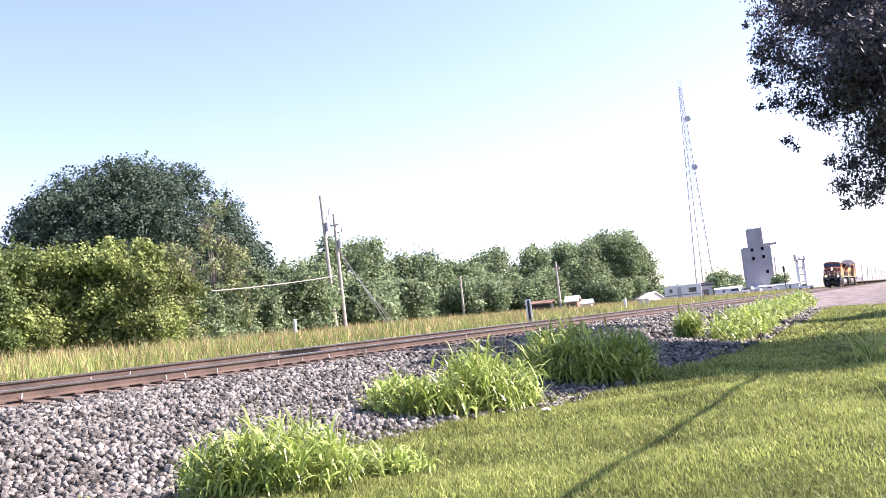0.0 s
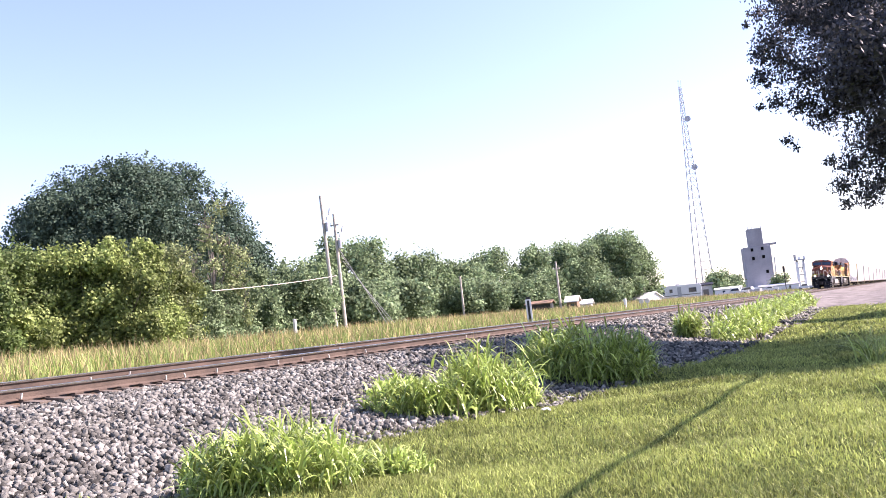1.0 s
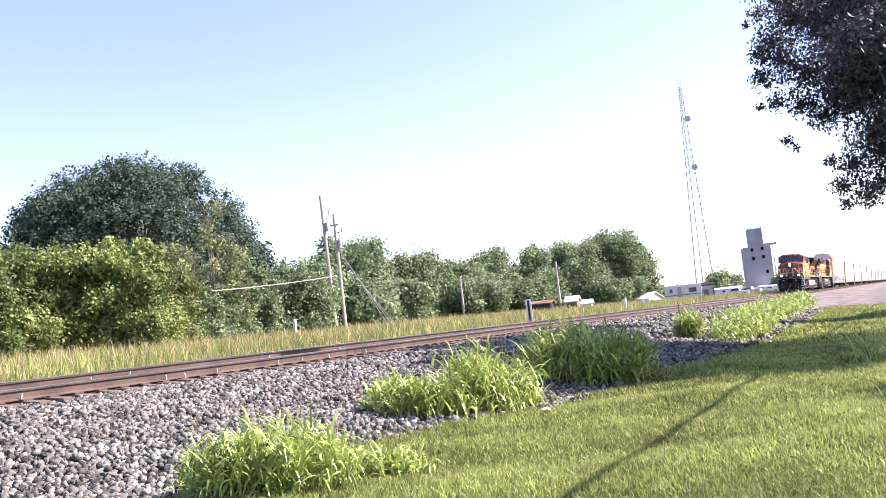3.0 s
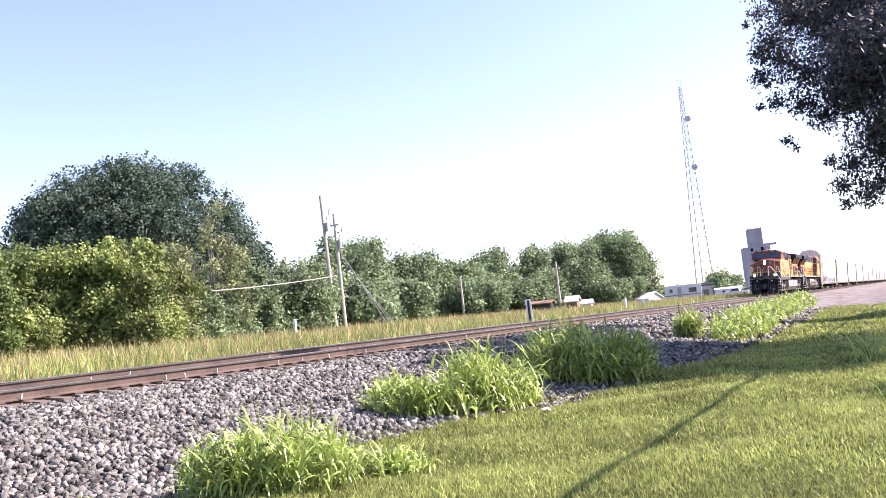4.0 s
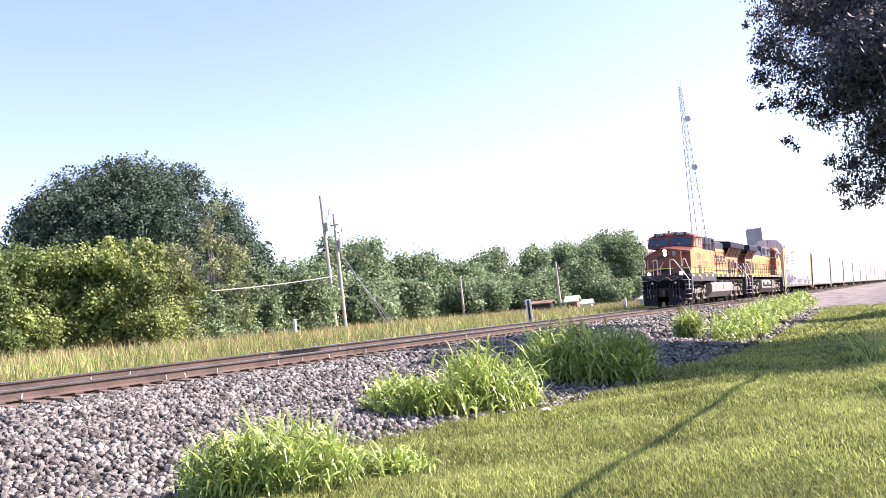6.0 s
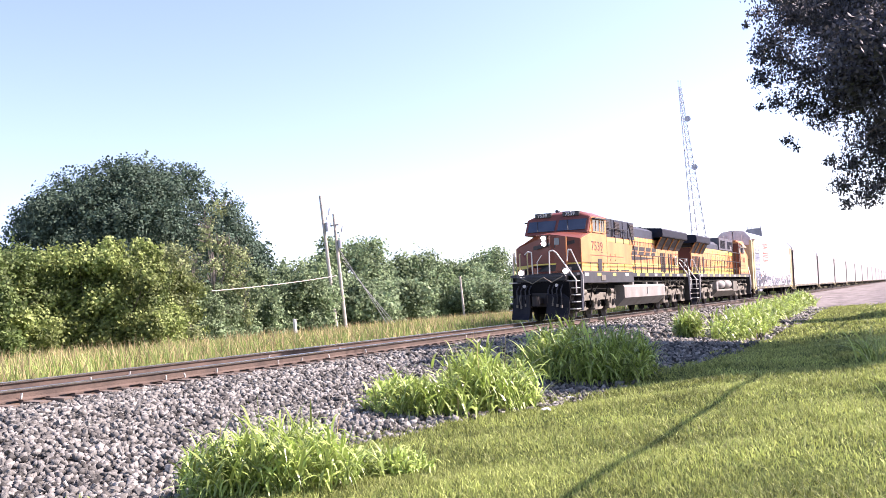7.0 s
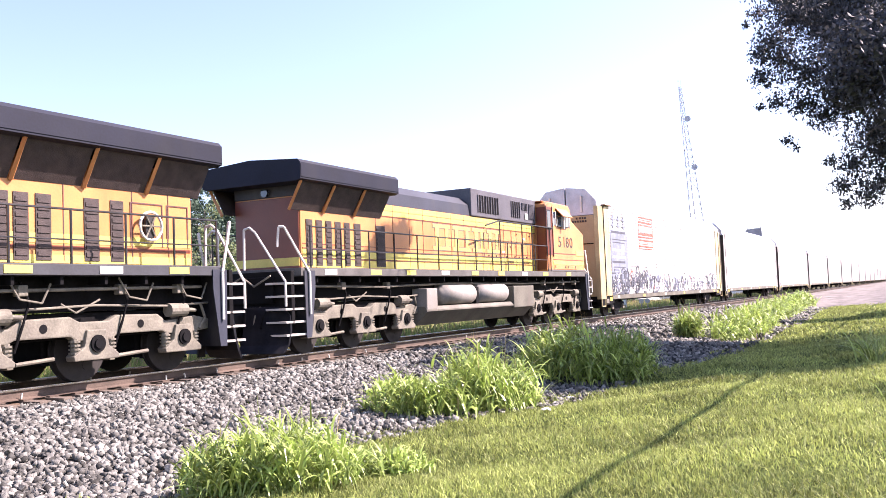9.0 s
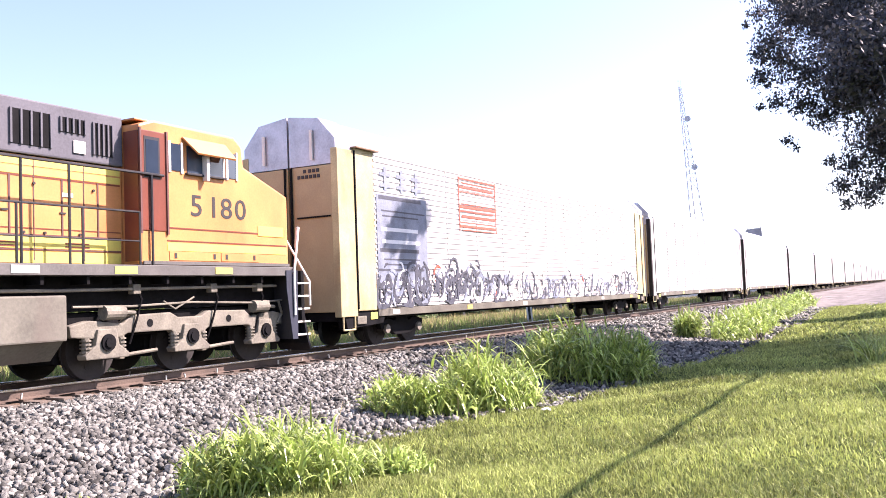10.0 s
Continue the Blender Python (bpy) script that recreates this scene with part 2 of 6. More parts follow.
def wave(x, y):
    return 0.035 * np.sin(x * 0.9 + y * 0.7) + 0.03 * np.sin(x * 0.37 - y * 1.3) + 0.02 * np.sin(x * 2.3 + 1.1 * y)


def ground_z(x, y):
    """Height of the one sheet of ground: lawn, ballast bank, field behind the line."""
    x, y = np.asarray(x, float), np.asarray(y, float)
    f = toe(x)
    bank = LAWN_Z + 0.76 * smoothstep(0, 1, (y - f) / (12.3 - f)) ** 0.8
    z = np.where(y < f, LAWN_Z, bank)
    z = np.where(y > 12.3, LAWN_Z + 0.76 + 0.07 * (y - 12.3), z)
    back = -0.3 + 0.06 * smoothstep(15.5, 17.5, y) + 0.75 * smoothstep(20, 48, y)
    z = np.where(y > 15.4, back, z)
    return z + wave(x, y) * np.where((y > 11.5) & (y < 15.6), 0.15, 1.0) * np.where(np.abs(x) > 300, 0, 1)


def build_ground():
    xs = np.concatenate([[-3000, -800, -200, -60, -20], np.arange(-6, 60, 0.5), np.arange(60, 300, 5), [320, 400, 600, 1000, 2000, 4000]])
    ys = np.concatenate([[-3000, -800, -200, -60, -25], np.arange(-12, 20, 0.35), np.arange(20, 60, 1.5), [70, 100, 160, 300, 800, 3000]])
    X, Y = np.meshgrid(xs, ys, indexing="ij")
    Z = ground_z(X, Y)
    ny = len(ys)
    V = np.stack([X, Y, Z], -1).reshape(-1, 3)
    i, j = np.meshgrid(np.arange(len(xs) - 1), np.arange(ny - 1), indexing="ij")
    a = (i * ny + j).ravel()
    F = np.stack([a, a + ny, a + ny + 1, a + 1], 1)
    g = raw_mesh("ground", V, F, M_LAWN, None, "structure", "mown lawn, gravel bank and weedy field", "ground")
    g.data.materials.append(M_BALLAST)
    g.data.materials.append(M_SOIL)
    g.data.materials.append(M_GRAVEL)
    c = V[F].mean(1)
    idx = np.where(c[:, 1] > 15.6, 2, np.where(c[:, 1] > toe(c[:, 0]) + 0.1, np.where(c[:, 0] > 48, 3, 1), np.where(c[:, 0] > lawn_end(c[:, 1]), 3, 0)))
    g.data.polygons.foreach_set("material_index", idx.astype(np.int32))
    for f in g.data.polygons:
        f.use_smooth = True


build_ground()


# ---- track ----
def track_pose(x):
    return pose(x, TRACK_Y, TRACK_Z, CANT)


def build_track():
    t = thing("railway_track", track_pose(0), "rusty steel rails on weathered wooden ties in grey ballast", "railway track", kind="structure")
    sect = [(-0.07, -0.186), (0.07, -0.186), (0.07, -0.174), (0.012, -0.15), (0.009, -0.05), (0.035, -0.04), (0.037, -0.008)]
    sect += [(-0.037, -0.008), (-0.035, -0.04), (-0.009, -0.05), (-0.012, -0.15), (-0.07, -0.174)]
    for y in (-0.755, 0.755):
        bm = loft(B(), [[(x, y + a, b) for a, b in sect] for x in (-60, 0, 30, 60, 120, 300, 900)])
        r = part("rail", bm, M_RAIL, t, "rust-brown rail")
        part("rail_head", box(B(), -60, 900, y - 0.0378, y + 0.0378, -0.032, 0.001, 0.003), M_HEAD, r, "polished running surface")
    bed = [(-1.2, -0.36), (-0.98, -0.275), (-0.86, -0.225), (0.86, -0.225), (0.98, -0.275), (1.2, -0.36)]
    part("crib_fines", loft(B(), [[(x, a, b) for a, b in bed] for x in (-20, 0, 20, 40, 80, 300)]), M_CRIB, t, "brown grimy fines between the ties")
    tie = box(B(), -0.11, 0.11, -1.3, 1.3, -0.37, -0.2, 0.012)
    first = part("tie", tie, M_TIE, t)
    first.location = (-8, 0, 0)
    plate = part("tie_plate", box(B(), -0.09, 0.09, -0.17, 0.17, -0.199, -0.176), M_RAIL, t)
    plate.location = (-8, -0.755, 0)
    spike = part("rail_anchor", box(B(), -0.011, 0.011, -0.016, 0.016, -0.18, -0.085, 0.003), M_CLIP, t)
    spike.location = (-8, -0.835, 0)
    r = random.Random(4)
    n = 0
    for i in range(1, 128):
        x = -8 + 0.5 * i
        o = first.copy()
        scene.collection.objects.link(o)
        o.location = (x + r.uniform(-0.03, 0.03), r.uniform(-0.04, 0.04), r.uniform(-0.01, 0.005))
        for y in (-0.755, 0.755):
            q = plate.copy()
            scene.collection.objects.link(q)
            q.location = (x, y, 0)
            if r.random() < 0.2 and x < 26:
                s = spike.copy()
                scene.collection.objects.link(s)
                s.location = (x + r.uniform(-0.1, 0.1), y - 0.085, r.uniform(-0.02, 0.02))
                s.rotation_euler = (r.uniform(-0.2, 0.3), r.uniform(-0.3, 0.3), 0)
    bm = B()
    for i in range(300):
        box(bm, 56 + 0.5 * i - 0.11, 56 + 0.5 * i + 0.11, -1.3, 1.3, -0.37, -0.2)
    tagged(part("far_ties", bm, M_TIE, t), kind="stuff")


build_track()


# ---- train ----
def lettering(text, size, material, parent, m, name="lettering", squash=1.0, shear=0.0, heavy=1.0):
    """Raised lettering from the built-in font, turned into a mesh."""
    cu = bpy.data.curves.new(name, "FONT")
    cu.body, cu.size, cu.extrude, cu.shear = text, size, 0.004, shear
    cu.resolution_u, cu.offset = 3, 0.009 * heavy * size / 0.5
    tmp = bpy.data.objects.new(name, cu)
    scene.collection.objects.link(tmp)
    me = bpy.data.meshes.new_from_object(tmp.evaluated_get(bpy.context.evaluated_depsgraph_get()))
    bpy.data.objects.remove(tmp)
    me.materials.clear()
    me.materials.append(material)
    me.transform(m @ Matrix.Diagonal((squash, 1, 1, 1)))
    ob = new(name, me)
    ob.parent = parent
    return ob


SIDE = Matrix.Rotation(radians(90), 4, "X")  # writing on a face that looks to -y


def at_side(x, y, z):
    return Matrix.Translation((x, y, z)) @ SIDE


def digits(text, size, material, parent, at, squash, step):
    """A road number, figure by figure."""
    for k, c in enumerate(text):
        lettering(c, size, material, parent, at_side(at[0] + step * k + (0.09 * size if c == "1" else 0.0), at[1], at[2]), "figure", squash, heavy=0.3)


WHEELS = []


def wheelset(parent, x, r, half=0.755):
    """Two wheels on an axle, which turn together."""
    ax = new("wheelset")
    ax.parent = parent
    ax.location = (x, 0, r)
    for sgn in (-1, 1):
        bm = rod(B(), (0, sgn * half - 0.06, 0), (0, sgn * half + 0.06, 0), r, seg=32)
        rod(bm, (0, sgn * (half - 0.06), 0), (0, sgn * (half - 0.085), 0), r + 0.026, seg=32)
        rod(bm, (0, sgn * (half + 0.055), 0), (0, sgn * (half + 0.1), 0), 0.16, seg=12)
        for k in range(4):
            a = k * math.pi / 2
            rod(bm, (0.55 * r * math.cos(a), sgn * (half + 0.05), 0.55 * r * math.sin(a)), (0.55 * r * math.cos(a), sgn * (half + 0.068), 0.55 * r * math.sin(a)), 0.07, seg=8)
        part("wheel", bm, M_WHEEL, ax)
    part("axle", rod(B(), (0, -1.05, 0), (0, 1.05, 0), 0.09, seg=12), M_WHEEL, ax)
    WHEELS.append((ax, x, r))


def loco_truck(loco, axles):
    """Three-axle truck: cast side frames with pedestals, boxes, springs, brake cylinders."""
    x0, x1 = axles[0], axles[2]
    for sgn in (-1, 1):
        y0, y1 = (sgn * 1.02, sgn * 1.2) if sgn > 0 else (-1.2, -1.02)
        out = [(x0 - 0.75, 0.98), (x0 - 0.35, 1.06), (x0 + 0.4, 0.98), (x0 + 0.6, 1.12), (axles[1] - 0.5, 1.14), (axles[1] - 0.3, 1.04),
               (axles[1] + 0.3, 1.04), (axles[1] + 0.5, 1.14), (x1 - 0.6, 1.12), (x1 - 0.4, 0.98), (x1 + 0.35, 1.06), (x1 + 0.75, 0.98)]
        low = [(x1 + 0.72, 0.78), (x1 + 0.3, 0.74), (x1 - 0.38, 0.74), (x1 - 0.5, 0.8), (axles[1] + 0.5, 0.8), (axles[1] + 0.38, 0.72),
               (axles[1] - 0.38, 0.72), (axles[1] - 0.5, 0.8), (x0 + 0.5, 0.8), (x0 + 0.38, 0.74), (x0 - 0.3, 0.74), (x0 - 0.72, 0.78)]
        fr = part("side_frame", prism(B(), out + low, y0, y1, 0.025), M_TRUCK, loco, "dusty grey cast side frame")
        yo = sgn * 1.22
        for a in axles:
            bm = prism(B(), [(a - 0.2, 0.9), (a + 0.2, 0.9), (a + 0.26, 0.62), (a + 0.48, 0.46), (a + 0.46, 0.38), (a - 0.46, 0.38), (a - 0.48, 0.46), (a - 0.26, 0.62)],
                       min(sgn * 1.03, sgn * 1.26), max(sgn * 1.03, sgn * 1.26), 0.02)
            part("axle_box", bm, M_TRUCK, fr)
            bm = rod(B(), (a, sgn * 1.25, 0.66), (a, sgn * 1.3, 0.66), 0.15, seg=16)
            rod(bm, (a, sgn * 1.3, 0.66), (a, sgn * 1.33, 0.66), 0.09, seg=12)
            part("bearing_cap", bm, M_UNDER, fr)
            for dx in (-0.38, 0.38):
                bm = rod(B(), (a + dx, sgn * 1.14, 0.46), (a + dx, sgn * 1.14, 0.76), 0.07, seg=8)
                for k in range(4):
                    rod(bm, (a + dx, sgn * 1.14, 0.5 + k * 0.065), (a + dx, sgn * 1.14, 0.53 + k * 0.065), 0.1, seg=10)
                part("coil_spring", bm, M_TRUCK, fr)
        for x in ((axles[0] + axles[1]) / 2, (axles[1] + axles[2]) / 2):
            part("frame_opening", rod(B(), (x, sgn * 1.195, 0.96), (x, sgn * 1.207, 0.96), 0.075, seg=12), M_UNDER, fr)
        for x in (x0 + 0.15, x1 - 0.15):
            bm = rod(B(), (x - 0.22, yo, 1.18), (x + 0.22, yo, 1.18), 0.13, seg=14)
            rod(bm, (x + 0.22, yo, 1.18), (x + 0.5, yo, 1.16), 0.04)
            part("brake_cylinder", bm, M_TRUCK, fr)
        bm = tube(B(), [(x0 - 0.7, yo, 1.3), (x0 + 0.6, yo, 1.28), (axles[1], yo, 1.32), (x1 - 0.3, yo, 1.26), (x1 + 0.7, yo, 1.3)], 0.022)
        tube(bm, [(axles[1] - 0.7, yo, 1.36), (axles[1] - 0.4, yo, 1.2), (axles[1] + 0.1, yo, 1.42)], 0.018)
        tube(bm, [(x1 + 0.5, yo, 1.28), (x1 + 0.62, yo, 1.0), (x1 + 0.45, yo, 0.8)], 0.03)
        part("air_pipe", bm, M_TRUCK, fr)
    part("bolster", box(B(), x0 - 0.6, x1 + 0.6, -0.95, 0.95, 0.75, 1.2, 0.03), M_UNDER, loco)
    # Near-black motor blocks, added to close off the light between the wheels.
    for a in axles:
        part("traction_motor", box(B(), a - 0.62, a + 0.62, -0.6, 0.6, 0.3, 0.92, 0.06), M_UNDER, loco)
        wheelset(loco, a, 0.53)
    for a, b in zip(axles, axles[1:]):
        m = (a + b) / 2
        for sgn in (-1, 1):
            part("brake_shoe", box(B(), m - 0.42, m - 0.3, min(sgn * 0.68, sgn * 0.86), max(sgn * 0.68, sgn * 0.86), 0.32, 0.72, 0.02), M_TRUCK, loco)
            part("brake_lever", rod(B(), (m - 0.36, sgn * 0.98, 0.4), (m + 0.36, sgn * 0.98, 0.44), 0.035), M_TRUCK, loco)


def handrail(loco, x0, x1, y, z0, z1, n, name="handrail", mid=True):
    for sgn in (-1, 1):
        bm = tube(B(), [(x0, sgn * y, z1), (x1, sgn * y, z1)], 0.02)
        if mid:
            tube(bm, [(x0, sgn * y, (z0 + z1) / 2 - 0.05), (x1, sgn * y, (z0 + z1) / 2 - 0.05)], 0.014)
        h = part(name, bm, M_BLACK, loco, "black handrail")
        for k in range(n):
            x = x0 + (x1 - x0) * k / (n - 1)
            part("stanchion", rod(B(), (x, sgn * y, z0), (x, sgn * y, z1), 0.022, seg=6), M_BLACK, h)


def step_well(loco, x0, x1, inward, white=True):
    """Corner steps with side plates and bent grab rails; inward is the way towards the middle (+1 or -1)."""
    for sgn in (-1, 1):
        y0, y1 = (-1.52, -0.9) if sgn < 0 else (0.9, 1.52)
        xi = x1 if inward > 0 else x0
        well = part("step_well", box(B(), xi - 0.03, xi + 0.03, y0, y1, 0.42, 1.98), M_BLACK, loco)
        for k in range(5):
            z = 0.48 + 0.29 * k
            part("step", box(B(), x0, x1, y0 + 0.02, y1 - 0.02, z, z + 0.045, 0.006), M_CLIP, well, "pale worn grated step")
        part("riser", box(B(), min(xi - 0.04 * inward, xi - inward * 0.5), max(xi - 0.04 * inward, xi - inward * 0.5), y1 - 0.03 if sgn < 0 else y0, y1 if sgn < 0 else y0 + 0.03, 0.45, 1.95), M_UNDER, well)
        side = [(xi - 0.12 * inward, 0.42), (xi + 0.06 * inward, 0.42), (xi + 0.24 * inward, 1.55), (xi + 0.24 * inward, 1.95), (xi - 0.16 * inward, 1.95)]
        part("side_plate", prism(B(), side, min(sgn * 1.525, sgn * 1.545), max(sgn * 1.525, sgn * 1.545)), M_GREY, well)
        xe = x0 if inward > 0 else x1
        ye = sgn * 1.5
        part("grab_rail", tube(B(), [(xi, sgn * 1.575, 0.95), (xi, sgn * 1.575, 1.9), (xi - 0.55 * inward, sgn * 1.3, 2.95), (xi - 0.62 * inward, sgn * 1.2, 2.95), (xi - 0.62 * inward, sgn * 1.15, 2.5)], 0.03), M_WHITE, well, "white bent grab rail")
        part("grab_rail", tube(B(), [(xe, ye, 1.15), (xe, ye, 1.7)][(sgn + 1):] + [(xe - 0.06 * inward, sgn * 0.72, 2.84), (xe - 0.06 * inward, sgn * 0.56, 2.96), (xe - 0.06 * inward, sgn * 0.4, 2.92), (xe - 0.06 * inward, sgn * 0.38, 2.0)], 0.029), M_WHITE, well, "white bent grab rail")


def pilot(loco, x, way, fwd=0.0, half=1.5):
    """End plate with plough, coupler, hoses; way is -1 at the end that looks to -x."""
    e = part("pilot_plate", box(B(), min(x + way * fwd, x - way * 0.12), max(x + way * fwd, x - way * 0.12), -half, half, 0.75, 1.95 - 0.3 * (fwd > 0), 0.02), M_UNDER, loco)
    x += way * fwd
    for sgn in (-1, 1):
        rings = []
        for dx, z, w in ((0.3, 0.12, half - 0.04), (0.16, 0.3, half), (0.07, 0.6, half), (0.03, 0.95, half - 0.03), (0.02, 1.15, half - 0.25)):
            rings.append([(x + way * dx, sgn * w, z), (x + way * (dx + 0.26), sgn * 0.36, z), (x + way * (dx + 0.2), sgn * 0.36, z), (x + way * (dx - 0.06), sgn * w, z)])
        pw = part("plough", loft(B(), rings), M_PLOUGH, e, "curved black plough wing")
        part("plough_rib", box(B(), min(x + way * 0.1, x + way * 0.3), max(x + way * 0.1, x + way * 0.3), min(sgn * 0.38, sgn * 0.42), max(sgn * 0.38, sgn * 0.42), 0.15, 1.1), M_WHEEL, pw)
    bm = box(B(), min(x, x + way * 0.5), max(x, x + way * 0.5), -0.14, 0.14, 0.75, 1.0, 0.03)
    rod(bm, (x + way * 0.55, 0, 0.68), (x + way * 0.55, 0, 1.06), 0.16, seg=12)
    part("coupler", bm, M_WHEEL, e)
    for k, y in enumerate((-0.9, -0.65, -0.45, 0.45, 0.65, 0.9)):
        p = [(x + way * 0.05, y, 1.15), (x + way * 0.22, y * 0.97, 0.95), (x + way * 0.24, y * 0.9, 0.7), (x + way * 0.15, y * 0.85, 0.62)]
        part("air_hose", tube(B(), p, 0.025), M_TRUCK if k % 2 else M_UNDER, e)
    part("safety_chain", tube(B(), [(x + way * 0.1, -1.0, 1.85), (x + way * 0.14, -0.55, 1.62), (x + way * 0.14, -0.2, 1.85), (x + way * 0.14, 0.3, 1.6), (x + way * 0.1, 0.9, 1.88)], 0.022), M_TRUCK, e)
    return e


def louvres(bm, x0, x1, y, z0, z1, n, t=0.012):
    for k in range(n):
        z = z0 + (z1 - z0) * (k + 0.5) / n
        box(bm, x0, x1, y - t, y + t, z - 0.3 * (z1 - z0) / n, z + 0.3 * (z1 - z0) / n)


def radiator(loco, x0, x1, hood_y, end):
    """Overhanging radiator wings with angled screens below."""
    w = 1.5
    out = [(-w, 4.08), (-w, 4.46), (-w + 0.08, 4.54), (0, 4.64), (w - 0.08, 4.54), (w, 4.46), (w, 4.08), (w - 0.12, 4.04), (-w + 0.12, 4.04)]
    bm = loft(B(), [[(x, a, b) for a, b in out] for x in (x0, x1)])
    wing = part("radiator_wing", bm, M_ROOF, loco, "dark overhanging radiator roof")
    n = 4 if x1 - x0 > 5 else 3
    for sgn in (-1, 1):
        part("radiator_lip", box(B(), x0 + 0.02, x1 - 0.02, min(sgn * w, sgn * (w + 0.012)), max(sgn * w, sgn * (w + 0.012)), 4.12, 4.42), M_ROOF, wing)
        L = (x1 - x0 - 0.3) / n
        for k in range(n):
            a = x0 + 0.15 + k * L
            v = [(a + 0.06, sgn * (hood_y + 0.01), 3.42), (a + L - 0.06, sgn * (hood_y + 0.01), 3.42), (a + L - 0.06, sgn * 1.36, 4.05), (a + 0.06, sgn * 1.36, 4.05)]
            bm = B()
            f = bm.faces.new([bm.verts.new(p) for p in v])
            r = bmesh.ops.extrude_face_region(bm, geom=[f])
            for q in r["geom"]:
                if isinstance(q, bmesh.types.BMVert):
                    q.co.y -= sgn * 0.05
            bmesh.ops.recalc_face_normals(bm, faces=bm.faces[:])
            part("radiator_screen", bm, M_SCREEN, wing, "dark sloping screen")
            part("wing_strut", rod(B(), (a, sgn * (hood_y + 0.02), 3.4), (a, sgn * 1.4, 4.06), 0.045, seg=4), M_ORANGE, wing, "orange strut")


def common_under(loco, L, tank, sill=(1.83, 2.02), top=1.44, edge=None, paint=None):
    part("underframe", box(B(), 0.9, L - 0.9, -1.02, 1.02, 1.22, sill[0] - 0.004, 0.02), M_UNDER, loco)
    part("walkway", box(B(), 1.3, L - 1.25, -1.52, 1.52, sill[0], sill[1], 0.01), edge or M_SILL, loco, "grey walkway edge")
    for sgn in (-1, 1):
        for x in np.arange(2.0, L - 2.0, 0.9):
            x = float(x)
            part("sill_bracket", box(B(), x - 0.03, x + 0.03, min(sgn * 1.0, sgn * 1.45), max(sgn * 1.0, sgn * 1.45), 1.68, 1.82), M_UNDER, loco)
        part("train_line", tube(B(), [(1.6, sgn * 1.25, 1.6), (5.0, sgn * 1.28, 1.55), (9.0, sgn * 1.25, 1.62), (15.0, sgn * 1.27, 1.58), (L - 1.6, sgn * 1.25, 1.62)], 0.03), M_TRUCK, loco)
        for x in (1.9, 3.3, 5.4, L - 5.6, L - 3.6, L - 2.2):
            part("sand_hose", tube(B(), [(x, sgn * 1.2, 1.75), (x + 0.12, sgn * 1.27, 1.4), (x + 0.02, sgn * 1.25, 1.05), (x - 0.1, sgn * 1.18, 0.6)], 0.022), M_UNDER, loco)
            part("sand_valve", box(B(), x - 0.09, x + 0.09, min(sgn * 1.15, sgn * 1.3), max(sgn * 1.15, sgn * 1.3), 1.5, 1.68, 0.02), M_TRUCK, loco)
    x0, x1 = tank
    out = [(-1.42, top), (-1.5, top - 0.1), (-1.5, 0.82), (-1.1, 0.42), (1.1, 0.42), (1.5, 0.82), (1.5, top - 0.1), (1.42, top)]
    return part("fuel_tank", loft(B(), [[(x, a, b) for a, b in out] for x in (x0, x0 + 0.02, x1 - 0.02, x1)]), paint or M_TANK, loco, "pale dusty fuel tank")


def reflectors(loco, xs, z=1.86, wide=False):
    for i, x in enumerate(xs):
        for sgn in (-1, 1):
            y = sgn * (1.523 if x > 9.1 or not wide else 1.538)
            part("reflector", box(B(), x, x + 0.5, min(y, y + sgn * 0.006), max(y, y + sgn * 0.006), z, z + 0.13), M_YELLOW if i % 3 else M_WHITE, loco)


def doors(loco, y, spans, z0, z1, material, name="louvre_door"):
    for x0, x1 in spans:
        for sgn in (-1, 1):
            bm = box(B(), x0, x1, min(sgn * y, sgn * (y + 0.018)), max(sgn * y, sgn * (y + 0.018)), z0, z1, 0.006)
            louvres(bm, x0 + 0.03, x1 - 0.03, sgn * (y + 0.02), z0 + 0.05, z1 - 0.05, 8)
            part(name, bm, material, loco, "dark louvred door")


def seams(loco, y, xs, z0, z1):
    for x in xs:
        for sgn in (-1, 1):
            part("panel_seam", box(B(), x - 0.009, x + 0.009, min(sgn * y, sgn * (y + 0.008)), max(sgn * y, sgn * (y + 0.008)), z0, z1), M_DIGIT, loco)


def stripe(loco, x0, x1, y, z0, z1, material=None, name="stripe"):
    for sgn in (-1, 1):
        part(name, box(B(), x0, x1, min(sgn * y, sgn * (y + 0.006)), max(sgn * y, sgn * (y + 0.006)), z0, z1), material or M_YELLOW, loco)


def side_window(loco, x0, x1, z0, z1, y):
    for sgn in (-1, 1):
        g = part("side_window", box(B(), x0, x1, min(sgn * y, sgn * (y + 0.014)), max(sgn * y, sgn * (y + 0.014)), z0, z1), M_GLASS, loco, "dark tinted side window")
        bm = B()
        for a, b, c, d in ((x0 - 0.05, x1 + 0.05, z1, z1 + 0.05), (x0 - 0.05, x1 + 0.05, z0 - 0.05, z0), (x0 - 0.05, x0, z0, z1), (x1, x1 + 0.05, z0, z1), ((x0 + x1) / 2 - 0.03, (x0 + x1) / 2 + 0.03, z0, z1)):
            box(bm, a, b, min(sgn * y, sgn * (y + 0.03)), max(sgn * y, sgn * (y + 0.03)), c, d)
        part("window_frame", bm, M_ORANGE, g)


